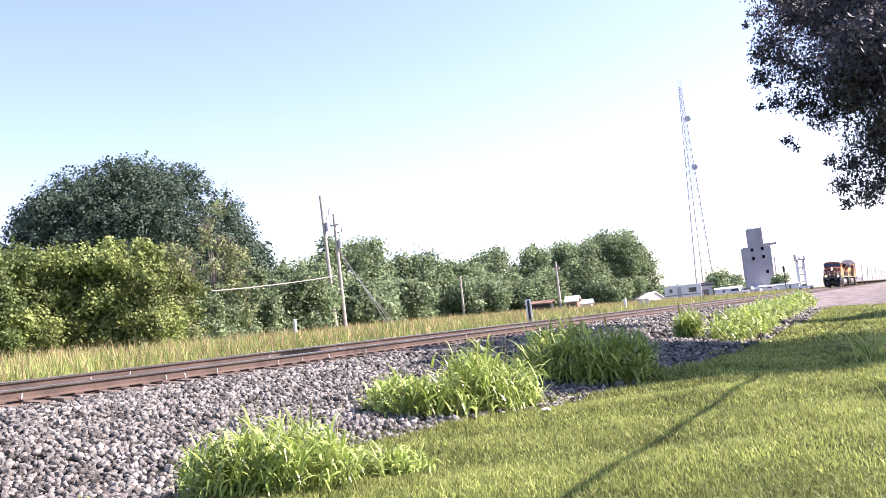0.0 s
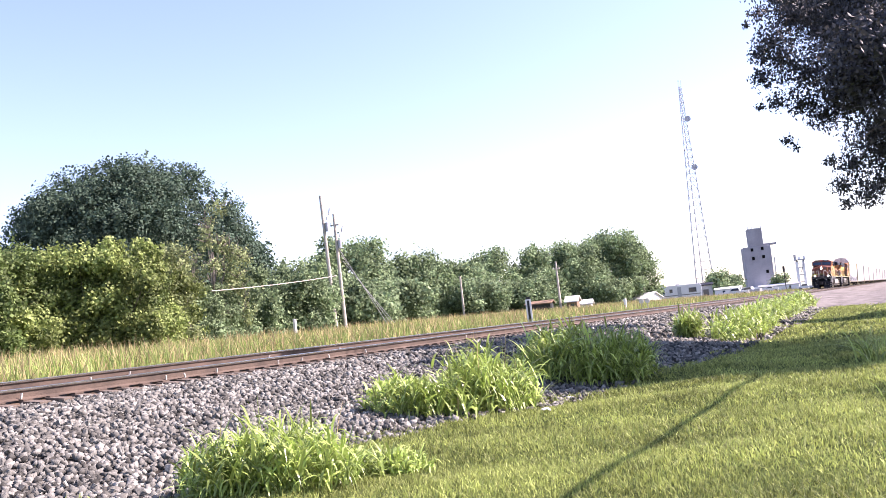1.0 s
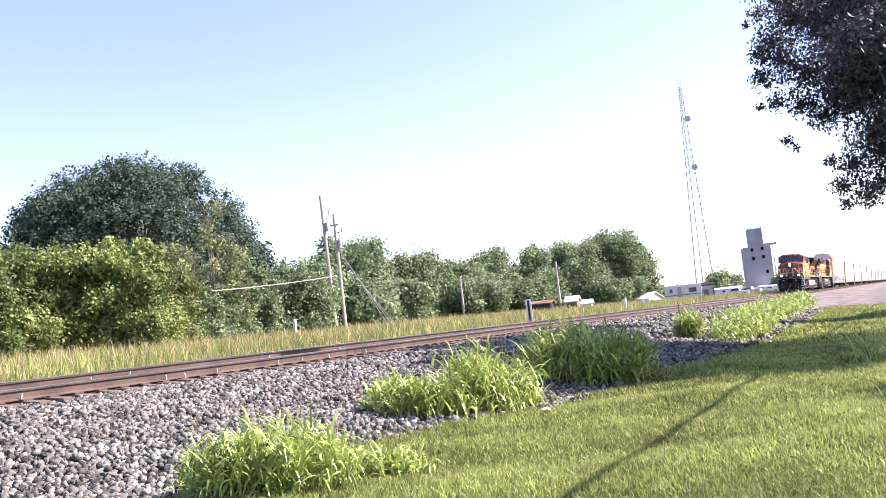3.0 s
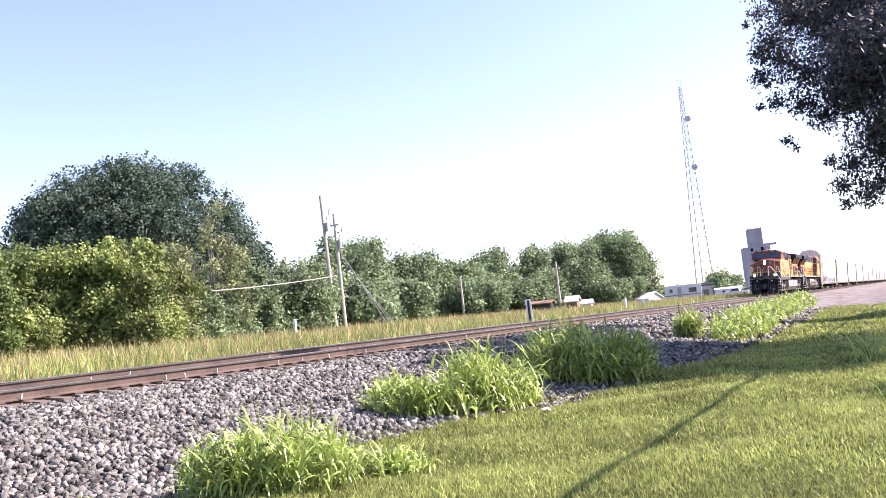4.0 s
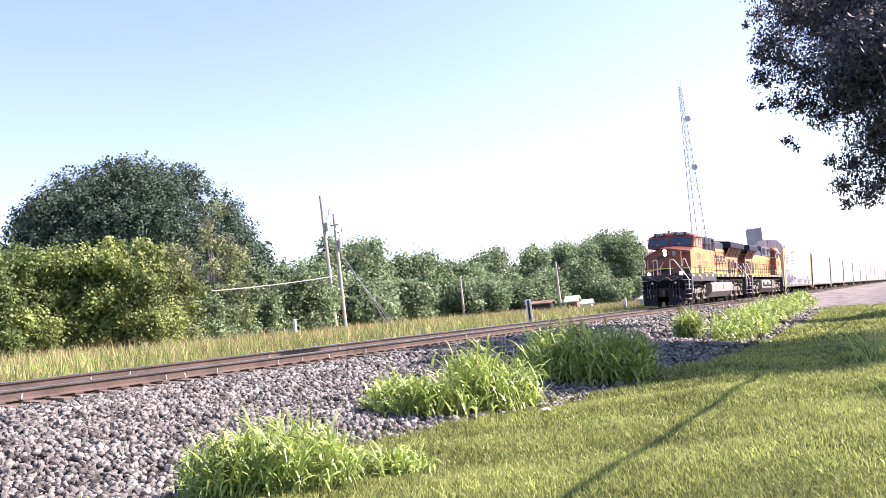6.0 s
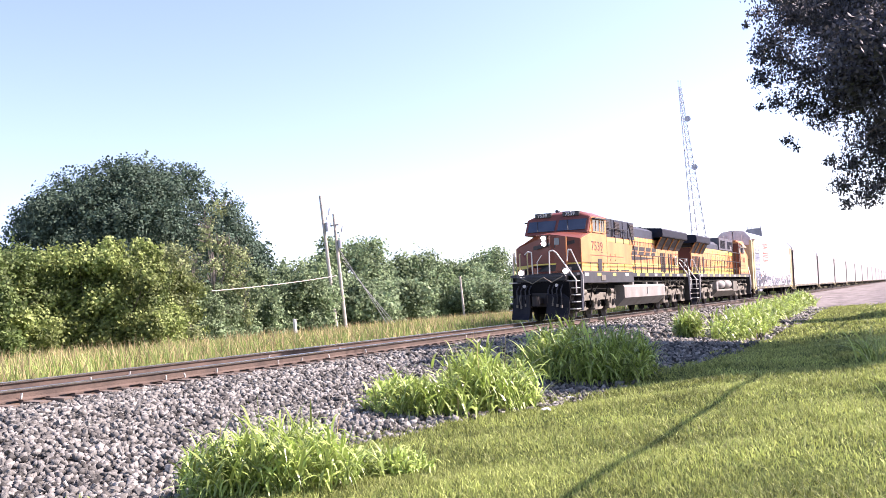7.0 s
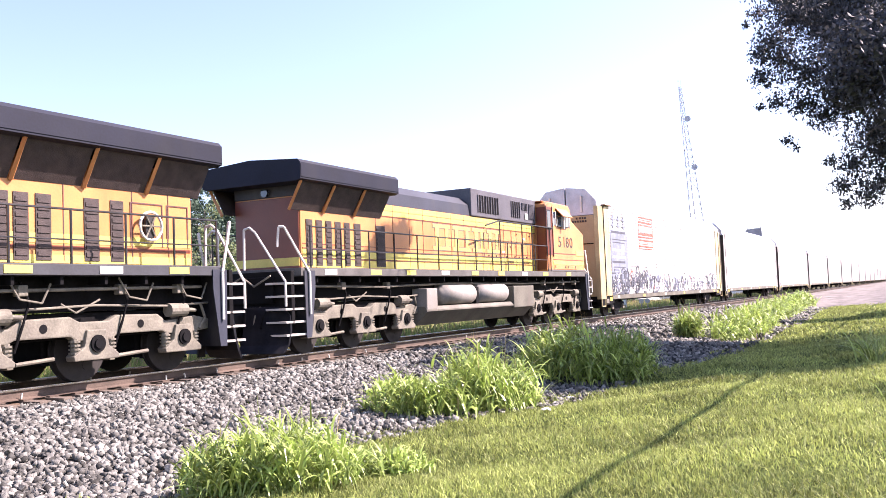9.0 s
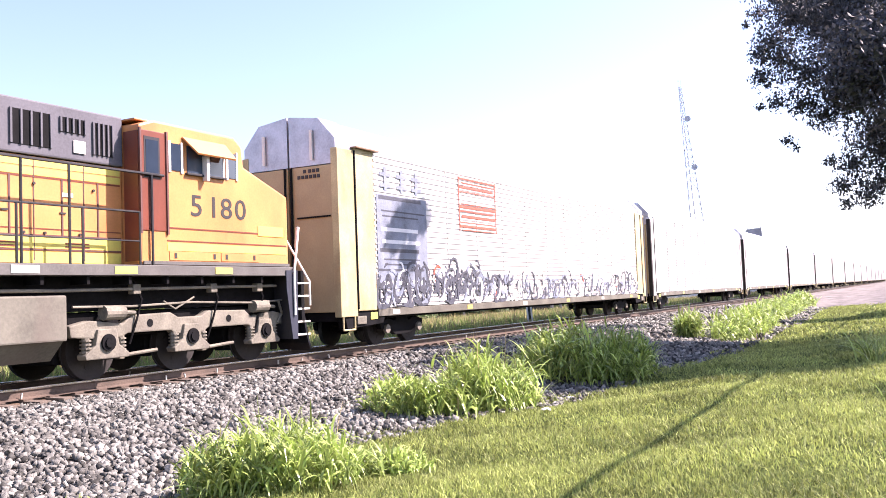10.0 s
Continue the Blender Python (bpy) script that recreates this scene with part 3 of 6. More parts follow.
def build_lead_loco():
    L = 22.3
    o = thing("locomotive", track_pose(0), "orange and black diesel locomotive leading the freight train, nose first", "locomotive", "locomotives")
    common_under(o, L, (7.45, 15.1))
    # nose: a shallow wedge in plan
    def nose_ring(x_mid, x_side, zt_mid, zt_side, zb):
        return [(x_side, -1.45, zb), (x_mid, -0.25, zb), (x_mid, 0.25, zb), (x_side, 1.45, zb), (x_side, 1.45, zt_side - 0.3), (x_mid, 0.3, zt_mid), (x_mid, -0.3, zt_mid), (x_side, -1.45, zt_side)]
    part("nose", loft(B(), [nose_ring(1.08, 1.54, 3.66, 3.46, 2.02), nose_ring(1.9, 1.9, 3.74, 3.6, 2.02), nose_ring(3.0, 3.0, 3.9, 3.8, 2.02)]), M_RED, o, "red-orange nose, darkened in colour for its shaded face")
    for sgn in (-1, 1):
        drop = 0.3 if sgn > 0 else 0.0
        part("nose_side", prism(B(), [(1.56, 2.02), (5.05, 2.02), (5.05, 3.76), (3.02, 3.76 - drop), (1.56, 3.44 - drop)], min(sgn * 1.452, sgn * 1.49), max(sgn * 1.452, sgn * 1.49), 0.008), M_ORANGE, o, "orange side panel")
    nb = part("nose_band", loft(B(), [nose_ring(1.06, 1.525, 2.36, 2.36, 2.1), nose_ring(1.3, 1.7, 2.36, 2.36, 2.1)]), M_BLACK, o, "black lower nose band")
    part("nose_stripe", loft(B(), [nose_ring(1.055, 1.52, 2.43, 2.43, 2.37), nose_ring(1.3, 1.7, 2.43, 2.43, 2.37)]), M_YELLOW, nb)
    # cab
    low = [(2.5, 3.74), (2.95, 4.47), (3.2, 4.52), (5.04, 4.52), (5.04, 3.7)]
    high = [(2.5, 3.74), (3.07, 4.664), (3.3, 4.76), (5.04, 4.76), (5.04, 3.7)]
    bm = loft(B(), [[(x, y, z) for x, z in s] for y, s in ((-1.47, low), (-0.9, high), (0.9, high), (1.47, low))])
    bmesh.ops.recalc_face_normals(bm, faces=bm.faces[:])
    bm.normal_update()
    bmesh.ops.bevel(bm, geom=[e for e in bm.edges if e.calc_face_angle(0) > 0.15], offset=0.05, segments=2, affect="EDGES", profile=0.6)
    c = part("cab", bm, M_RED, o, "red-orange cab with sloping windscreen, its front's shade put into the colour")
    for sgn in (-1, 1):
        part("cab_side", prism(B(), [(2.68, 3.78), (3.02, 4.4), (3.2, 4.46), (5.02, 4.47), (5.02, 3.78)], min(sgn * 1.472, sgn * 1.495), max(sgn * 1.472, sgn * 1.495)), M_ORANGE, c, "orange cab side")
    n = Vector((-0.85, 0, 0.52)).normalized()
    for y0, y1 in ((-1.34, -0.07), (0.07, 1.34)):
        bm = B()
        q = [Vector((2.58, y, 3.88)) for y in (y0, y1)] + [Vector((2.9, y, 4.36)) for y in (y1, y0)]
        f = bm.faces.new([bm.verts.new(v + n * 0.03) for v in q])
        r = bmesh.ops.extrude_face_region(bm, geom=[f])
        for g in r["geom"]:
            if isinstance(g, bmesh.types.BMVert):
                g.co -= n * 0.05
        bmesh.ops.recalc_face_normals(bm, faces=bm.faces[:])
        w = part("windscreen", bm, M_GLASS, c, "tinted windscreen")
        part("wiper", rod(B(), q[0].lerp(q[1], 0.6) + n * 0.05, q[2].lerp(q[3], 0.3) + n * 0.05, 0.012), M_BLACK, w)
    for y in (-0.58, 0.72):
        nbd = part("number_board", box(B(), 2.96, 3.2, y - 0.38, y + 0.38, 4.53, 4.74, 0.015), M_PLATE, c, "black number board")
        lettering("7539", 0.19, M_WHITE, nbd, Matrix.Translation((2.956, y + 0.26, 4.57)) @ Matrix.Rotation(radians(-90), 4, "Z") @ SIDE, "board_number", 1.2)
    side_window(c, 3.1, 4.0, 3.82, 4.34, 1.495)
    side_window(c, 4.15, 4.7, 3.82, 4.34, 1.495)
    part("horn", rod(B(), (3.6, 0.3, 4.84), (4.0, 0.3, 4.86), 0.08, 0.03), M_BLACK, c)
    part("antenna_dome", box(B(), 3.7, 4.4, -0.3, 0.2, 4.75, 4.84, 0.03), M_WHITE, c)
    for z in (3.28, 3.5):
        part("headlight", rod(B(), (1.0, -0.02, z), (1.1, -0.02, z), 0.1, seg=16), M_LIGHT, o, "lit headlight")
    part("headlight_housing", box(B(), 1.04, 1.1, -0.16, 0.12, 3.14, 3.64, 0.02), M_BLACK, o)
    d = part("nose_door", prism(B(), [(1.14, 2.1), (1.3, 2.1), (1.3, 3.55), (1.14, 3.55)], -0.95, -0.3, 0.01), M_RED, o)
    part("door_post", rod(B(), (1.13, -0.99, 2.45), (1.13, -0.99, 3.52), 0.03, seg=6), M_ORANGE, d)
    part("door_window", box(B(), 1.12, 1.16, -0.68, -0.46, 3.2, 3.5, 0.01), M_GLASS, d)
    # swoosh and bars stand for the emblem
    for y0, y1, z in ((-0.3, 0.5, 3.02), (-1.25, -0.45, 3.08)):
        xa, xb = [1.06 + 0.46 * max(0, abs(y) - 0.25) / 1.2 for y in (y0, y1)]
        bm = B()
        vs = [(xa - 0.012, y0, z + 0.16), (xb - 0.012, y1, z), (xb - 0.012, y1, z + 0.17), (xa - 0.012, y0, z + 0.3)]
        f = bm.faces.new([bm.verts.new(v) for v in vs])
        r = bmesh.ops.extrude_face_region(bm, geom=[f])
        for g in r["geom"]:
            if isinstance(g, bmesh.types.BMVert):
                g.co.x += 0.03
        bmesh.ops.recalc_face_normals(bm, faces=bm.faces[:])
        part("emblem", bm, M_NUM, o)
    for y, z in ((-1.0, 2.08), (1.0, 2.08)):
        part("ditch_light", rod(B(), (0.82, y, z), (0.95, y, z), 0.095, seg=16), M_LIGHT, o, "lit ditch light")
        part("ditch_light_box", box(B(), 0.93, 1.2, y - 0.16, y + 0.16, z - 0.16, z + 0.16, 0.02), M_BLACK, o)
    part("front_platform", box(B(), 0.85, 1.6, -1.5, 1.5, 1.88, 1.99, 0.01), M_SILL, o)
    for y in (0.7, 1.05, 1.3):
        part("front_post", tube(B(), [(0.9, y, 2.0), (0.9, y, 2.85), (0.98, y, 2.9)], 0.03), M_RACKY, o, "pale grab post")
    part("anticlimber", box(B(), 0.62, 0.95, -1.1, 1.1, 1.66, 1.9, 0.03), M_BLACK, o)
    for z in (1.72, 1.78, 1.84):
        part("anticlimber_rib", box(B(), 0.59, 0.63, -1.08, 1.08, z - 0.012, z + 0.012), M_SILL, o)
    part("front_rail", tube(B(), [(0.9, 0.25, 2.0), (0.88, 0.25, 2.5), (0.95, 0.1, 2.75), (1.05, 0.1, 2.78)], 0.018), M_WHITE, o)
    for y in (-0.55, 0.55):
        part("cable_loop", tube(B(), [(0.8, y - 0.25, 1.6), (0.66, y - 0.12, 1.25), (0.64, y + 0.1, 1.2), (0.78, y + 0.25, 1.55)], 0.03), M_BLACK, o)
    for y in (-0.95, 0.95):
        part("uncoupling_lever", tube(B(), [(0.86, y * 1.45, 1.35), (0.8, y, 1.3), (0.7, y * 0.25, 1.2)], 0.018), M_TRUCK, o)
    for y in (-0.72, 0.72):
        part("marker_lamp", rod(B(), (0.5, y, 1.5), (0.62, y, 1.5), 0.07, seg=12), M_WHITE, o, "pale round lamp")
    for k, y in enumerate((-0.98, -0.8, -0.6, -0.42, 0.42, 0.6, 0.8, 0.98)):
        part("glad_hand", box(B(), 0.26, 0.36, y - 0.035, y + 0.035, 0.56 + 0.05 * (k % 3), 0.68 + 0.05 * (k % 3), 0.012), M_TRUCK, o)
        part("multiple_unit_hose", tube(B(), [(0.55, y, 1.52), (0.38, y + 0.04, 1.3), (0.33, y, 1.0), (0.31, y, 0.66)], 0.028), M_BLACK, o)
    part("draft_pocket", box(B(), 0.48, 0.56, -0.4, 0.4, 0.62, 1.2, 0.02), M_WHEEL, o)
    pilot(o, 0.95, -1, 0.42, 1.27)
    step_well(o, 0.72, 1.35, 1)
    # wide equipment cab behind the driver's cab
    for sgn in (-1, 1):
        part("side_panel", box(B(), 5.08, 9.15, min(sgn * 1.2, sgn * 1.42), max(sgn * 1.2, sgn * 1.42), 2.03, 3.66, 0.012), M_ORANGE, o, "orange equipment panel")
        part("sill_box", box(B(), 1.6, 9.0, min(sgn * 1.35, sgn * 1.535), max(sgn * 1.35, sgn * 1.535), 1.56, 2.06, 0.015), M_SILL, o, "dark grey sill box")
    lb = part("louvre_box", box(B(), 5.12, 10.28, -1.28, 1.28, 3.68, 4.56, 0.03), M_GREY, o, "grey louvred equipment box")
    for x0, x1 in ((5.3, 6.1), (7.0, 7.75), (9.5, 10.1)):
        for sgn in (-1, 1):
            bm = box(B(), x0, x1, min(sgn * 1.28, sgn * 1.295), max(sgn * 1.28, sgn * 1.295), 3.85, 4.45)
            louvres(bm, x0, x1, sgn * 1.3, 3.87, 4.43, 8)
            part("louvre", bm, M_SCREEN, lb)
    for x in (6.5, 6.9, 8.3, 9.2):
        part("panel_rib", box(B(), x - 0.02, x + 0.02, -1.3, 1.3, 3.7, 4.54), M_ROOF, lb)
    handrail(o, 5.2, 8.9, 1.36, 3.72, 4.1, 4, "upper_handrail", mid=False)
    hood = part("hood", box(B(), 5.05, 20.72, -1.0, 1.0, 2.03, 3.92, 0.03), M_ORANGE, o, "orange engine hood")
    part("hood_roof", loft(B(), [[(x, -0.99, 3.923), (x, -0.95, 4.36), (x, -0.7, 4.5), (x, 0.7, 4.5), (x, 0.95, 4.36), (x, 0.99, 3.923)] for x in (10.3, 15.12)]), M_GREY, hood, "grey hood roof")
    part("rear_hood_roof", box(B(), 15.12, 20.7, -0.98, 0.98, 3.923, 4.1), M_ROOF, hood)
    part("exhaust_stack", box(B(), 11.2, 11.7, -0.4, 0.4, 4.5, 4.62, 0.02), M_BLACK, hood)
    part("roof_hatch", box(B(), 13.0, 14.1, -0.5, 0.5, 4.5, 4.58, 0.02), M_BLACK, hood)
    radiator(o, 15.12, 21.12, 1.0, 1)
    part("hood_end", box(B(), 20.725, 20.76, -0.96, 0.96, 2.05, 4.0), M_RED, hood, "hood end in the shade-darkened red-orange")
    doors(o, 1.0, [(16.35, 16.65), (16.74, 17.02), (17.15, 17.45), (18.12, 18.44), (18.69, 18.99)], 2.1, 3.22, M_SCREEN)
    seams(o, 1.0, [10.4, 11.3, 12.2, 13.1, 14.0, 14.9, 15.9, 17.7, 19.2, 20.1], 2.1, 3.85)
    stripe(o, 10.2, 20.68, 1.0, 2.06, 2.2)
    stripe(o, 10.2, 20.68, 1.0, 2.3, 2.36, M_RED, "red_line")
    stripe(o, 1.6, 5.02, 1.49, 2.1, 2.22)
    stripe(o, 1.6, 5.02, 1.49, 2.3, 2.42)
    stripe(o, 5.1, 9.1, 1.42, 2.1, 2.22)
    stripe(o, 5.1, 9.1, 1.42, 2.3, 2.42)
    stripe(o, 2.72, 4.98, 1.49, 2.75, 2.78, M_RED, "red_line")
    stripe(o, 5.1, 7.8, 1.42, 2.75, 2.78, M_RED, "red_line")
    for sgn in (-1, 1):
        part("battery_hatch", box(B(), 3.68, 4.24, min(sgn * 1.49, sgn * 1.51), max(sgn * 1.49, sgn * 1.51), 2.08, 2.62, 0.01), M_BLACK, o)
    digits("7539", 0.57, M_DIGIT, o, (2.86, -1.493, 2.98), 1.28, 0.41)
    part("number_underline", box(B(), 4.15, 4.4, -1.499, -1.491, 2.9, 2.93), M_NUM, o)
    for sgn in (-1, 1):
        part("sill_rail", tube(B(), [(1.62, sgn * 1.53, 2.44), (3.6, sgn * 1.53, 2.44)], 0.014), M_BLACK, o)
        part("sill_rail", tube(B(), [(4.32, sgn * 1.53, 2.44), (9.1, sgn * 1.5, 2.44)], 0.014), M_BLACK, o)
        for x in (2.6, 3.55, 4.36, 5.3, 6.4, 7.6, 9.05):
            part("rail_post", rod(B(), (x, sgn * 1.52, 2.06), (x, sgn * 1.52, 2.44), 0.012, seg=5), M_BLACK, o)
        for x in (5.7, 6.45):
            part("lift_eye", rod(B(), (x, sgn * 1.42, 2.6), (x, sgn * 1.44, 2.6), 0.03, seg=8), M_BLACK, o)
            part("latch", box(B(), x - 0.012, x + 0.012, min(sgn * 1.42, sgn * 1.435), max(sgn * 1.42, sgn * 1.435), 2.78, 2.9), M_BLACK, o)
        for x in (5.15, 6.6, 7.9, 8.85):
            part("tie_strap", box(B(), x - 0.04, x + 0.04, min(sgn * 1.36, sgn * 1.44), max(sgn * 1.36, sgn * 1.44), 3.42, 3.74), M_BLACK, o)
        for x0, x1 in ((5.5, 6.3), (6.4, 7.0), (7.3, 8.6)):
            part("lower_vent", box(B(), x0, x1, min(sgn * 1.42, sgn * 1.43), max(sgn * 1.42, sgn * 1.43), 2.1, 2.16), M_SCREEN, o)
        part("panel_joint", box(B(), 5.04, 5.075, min(sgn * 1.3, sgn * 1.494), max(sgn * 1.3, sgn * 1.494), 2.06, 4.5), M_RED, o)
        part("window_awning", prism(B(), [(3.05, 4.4), (4.9, 4.42), (4.9, 4.38), (3.05, 4.34)], min(sgn * 1.495, sgn * 1.66), max(sgn * 1.495, sgn * 1.66)), M_BLACK, c)
        part("diagonal_brace", rod(B(), (9.2, sgn * 1.3, 4.4), (10.4, sgn * 1.04, 3.4), 0.03), M_BLACK, o)
        part("jack_pad", box(B(), 3.9, 4.5, min(sgn * 1.4, sgn * 1.56), max(sgn * 1.4, sgn * 1.56), 1.66, 1.9, 0.01), M_TRUCK, o)
        for x in (15.2, 16.4, 18.6, 20.0):
            part("brake_hose", tube(B(), [(x, sgn * 1.3, 1.8), (x + 0.2, sgn * 1.34, 1.45), (x + 0.6, sgn * 1.34, 1.38), (x + 0.8, sgn * 1.3, 1.7)], 0.018), M_TRUCK, o)
    # emblem in plain slanted shapes
    for x0, x1 in ((10.6, 11.7), (11.9, 13.0), (13.2, 14.2), (14.4, 15.3)):
        for sgn in (-1, 1):
            y0, y1 = min(sgn * 1.008, sgn * 1.016), max(sgn * 1.008, sgn * 1.016)
            for a, b, za, zb in ((x0, x1 - 0.15, 2.98, 3.17), (x0, x1 - 0.05, 3.22, 3.43)):
                la, lb = 0.55 * (za - 2.98), 0.55 * (zb - 2.98)
                part("emblem_block", prism(B(), [(a + la, za), (b + la, za), (b + lb, zb), (a + lb, zb)], y0, y1), M_NUM, o)
    stripe(o, 5.1, 9.12, 1.42, 3.46, 3.62)
    stripe(o, 10.35, 15.1, 1.0, 3.72, 3.88)
    stripe(o, 10.35, 15.1, 1.0, 3.66, 3.69, M_DIGIT, "red_line")
    stripe(o, 10.2, 20.68, 1.0, 2.4, 2.56)
    for sgn in (-1, 1):
        part("emblem_swoosh", prism(B(), [(9.6, 2.72), (11.6, 2.72), (15.6, 2.86), (11.0, 2.92), (10.0, 2.92)], min(sgn * 1.002, sgn * 1.01), max(sgn * 1.002, sgn * 1.01)), M_NUM, o)
    ring = [(19.55 + 0.27 * math.cos(a * math.pi / 8), -1.12, 2.78 + 0.27 * math.sin(a * math.pi / 8)) for a in range(17)]
    bw = part("brake_wheel", tube(B(), ring, 0.028), M_WHITE, o, "pale round hand brake wheel")
    for a in range(3):
        c, q = 0.27 * math.cos(a * math.pi / 3), 0.27 * math.sin(a * math.pi / 3)
        part("brake_spoke", rod(B(), (19.55 - c, -1.12, 2.78 - q), (19.55 + c, -1.12, 2.78 + q), 0.016, seg=5), M_TRUCK, bw)
    part("brake_housing", box(B(), 19.45, 19.65, -1.1, -1.0, 2.55, 3.0, 0.02), M_BLACK, bw)
    for x0, x1 in ((19.15, 19.95), (20.05, 20.62)):
        for a, e, c, d in ((x0, x1, 3.2, 3.225), (x0, x0 + 0.025, 2.4, 3.2), (x1 - 0.025, x1, 2.4, 3.2)):
            part("door_seam", box(B(), a, e, -1.012, -1.0, c, d), M_DIGIT, o)
    for x in np.arange(10.7, 15.0, 0.55):
        part("hood_seam", box(B(), float(x) - 0.01, float(x) + 0.01, -1.012, -1.0, 3.5, 3.9), M_DIGIT, o)
    for x0, x1, z in ((11.9, 12.5, 4.5), (12.7, 12.9, 4.5), (14.4, 14.8, 4.5)):
        part("roof_fitting", box(B(), x0, x1, -0.5, 0.1, z, z + 0.13, 0.02), M_BLACK, hood)
    part("hood_brace", tube(B(), [(8.6, -1.5, 4.4), (9.4, -1.5, 3.2), (9.42, -1.5, 2.02)], 0.026), M_BLACK, o, "black sloping brace rail")
    part("tank_gauge", box(B(), 11.4, 11.5, -1.515, -1.5, 0.95, 1.3), M_BLACK, o)
    for x in (9.2, 11.7, 13.8):
        part("tank_fitting", box(B(), x, x + 0.22, -1.4, -1.2, 1.44, 1.56, 0.02), M_TANK, o)
    handrail(o, 9.4, 20.9, 1.5, 2.02, 2.93, 11)
    step_well(o, 20.97, 21.7, -1)
    pilot(o, 21.35, 1)
    reflectors(o, [1.75, 3.4, 5.6, 7.6, 9.6, 11.2, 13.0, 14.6, 16.2, 18.0, 19.6], wide=True)
    loco_truck(o, (2.13, 4.18, 6.24))
    loco_truck(o, (16.1, 18.15, 20.2))
    return o


def build_second_loco():
    L = 22.3
    o = thing("locomotive", track_pose(30), "weathered orange diesel locomotive running long hood first behind the leader", "locomotive", "locomotives")
    tank = common_under(o, L, (7.1, 15.0), top=0.96, edge=M_SILL_OLD, paint=M_TANK_OLD)
    # near-black block added for the dark gap behind the reservoirs
    part("gap_shade_block", box(B(), 7.6, 14.0, -0.85, 0.85, 0.9, 1.4), M_UNDER, tank)
    for sgn in (-1, 1):
        for x0, x1 in ((8.35, 10.45), (10.75, 12.95)):
            bm = rod(B(), (x0, sgn * 1.18, 1.29), (x1, sgn * 1.18, 1.29), 0.31, seg=24)
            bmesh.ops.bevel(bm, geom=[e for e in bm.edges if abs(e.verts[0].co.x - e.verts[1].co.x) < 1e-4], offset=0.08, segments=2, affect="EDGES")
            part("air_reservoir", bm, M_TANK, o, "pale air reservoir", smooth=True)
        part("tank_end_plate", box(B(), 7.12, 7.75, min(sgn * 0.9, sgn * 1.5), max(sgn * 0.9, sgn * 1.5), 0.86, 1.48, 0.03), M_TANK, tank)
        part("tank_strap", box(B(), 10.5, 10.7, min(sgn * 1.0, sgn * 1.4), max(sgn * 1.0, sgn * 1.4), 0.95, 1.5, 0.01), M_UNDER, tank)
        part("filler_box", box(B(), 13.2, 15.0, min(sgn * 1.2, sgn * 1.53), max(sgn * 1.2, sgn * 1.53), 0.75, 1.5, 0.03), M_TANK_OLD, tank)
    hood = part("hood", box(B(), 2.0, 16.65, -1.0, 1.0, 2.03, 3.84, 0.03), M_ORANGE, o, "orange weathered hood")
    part("hood_end", box(B(), 1.965, 2.0, -0.97, 0.97, 2.05, 3.75, 0.01), M_RED, hood, "hood end in the shade-darkened red-orange")
    part("end_stripe", box(B(), 1.955, 1.965, -0.97, 0.97, 2.1, 2.3), M_YELLOW, hood)
    part("end_top", box(B(), 1.97, 2.3, -1.0, 1.0, 3.78, 4.1, 0.02), M_BLACK, hood)
    part("end_headlight", rod(B(), (1.9, 0, 3.9), (1.99, 0, 3.9), 0.1, seg=12), M_GLASS, hood)
    part("hood_roof", loft(B(), [[(x, -0.99, 3.843), (x, -0.95, 4.2), (x, -0.7, 4.44), (x, 0.7, 4.44), (x, 0.95, 4.2), (x, 0.99, 3.843)] for x in (2.3, 11.1)]), M_GREY, hood, "grey hood roof")
    radiator(o, 1.4, 5.75, 1.0, -1)
    bm = rod(B(), (7.0, -0.2, 4.4), (7.0, -0.2, 4.74), 0.42, 0.38, seg=20)
    part("roof_vent", bm, M_WHITE, hood, "pale round roof vent")
    db = part("equipment_box", box(B(), 11.1, 16.64, -1.05, 1.05, 3.85, 4.77, 0.03), M_GREY_OLD, o, "faded grey roof equipment box")
    for x0, x1 in ((11.6, 13.2), (14.35, 15.1), (15.3, 15.8), (15.98, 16.4)):
        for sgn in (-1, 1):
            zb = 4.32 if 15.2 < x0 < 15.4 else 4.0
            g = part("grille", box(B(), x0, x1, min(sgn * 1.05, sgn * 1.06), max(sgn * 1.05, sgn * 1.06), zb, 4.58), M_UNDER, db, "dark grille")
            n = 5 if x1 - x0 < 1 else 9
            for k in range(n):
                x = x0 + (x1 - x0) * k / (n - 1)
                part("grille_bar", box(B(), x - 0.018, x + 0.018, min(sgn * 1.05, sgn * 1.085), max(sgn * 1.05, sgn * 1.085), zb, 4.58), M_GREY_OLD, g)
    stripe(o, 5.2, 16.6, 1.0, 3.52, 3.64)
    stripe(o, 5.2, 16.6, 1.0, 3.67, 3.82)
    stripe(o, 5.2, 16.6, 1.0, 3.48, 3.51, M_RED, "red_line")
    stripe(o, 2.05, 16.6, 1.0, 2.06, 2.25)
    stripe(o, 2.05, 16.6, 1.0, 2.3, 2.5)
    stripe(o, 2.05, 16.6, 1.0, 2.62, 2.64, M_RED, "red_line")
    seams(o, 1.0, [5.3, 6.2, 7.1, 7.9, 8.8, 9.7, 10.6, 11.5, 12.6, 13.7, 14.8, 15.8], 2.1, 3.8)
    doors(o, 1.0, [(2.2, 2.45), (2.6, 2.85), (3.0, 3.25), (3.4, 3.65), (3.8, 4.05), (4.25, 4.55), (5.3, 5.75)], 2.1, 3.22, M_SCREEN)
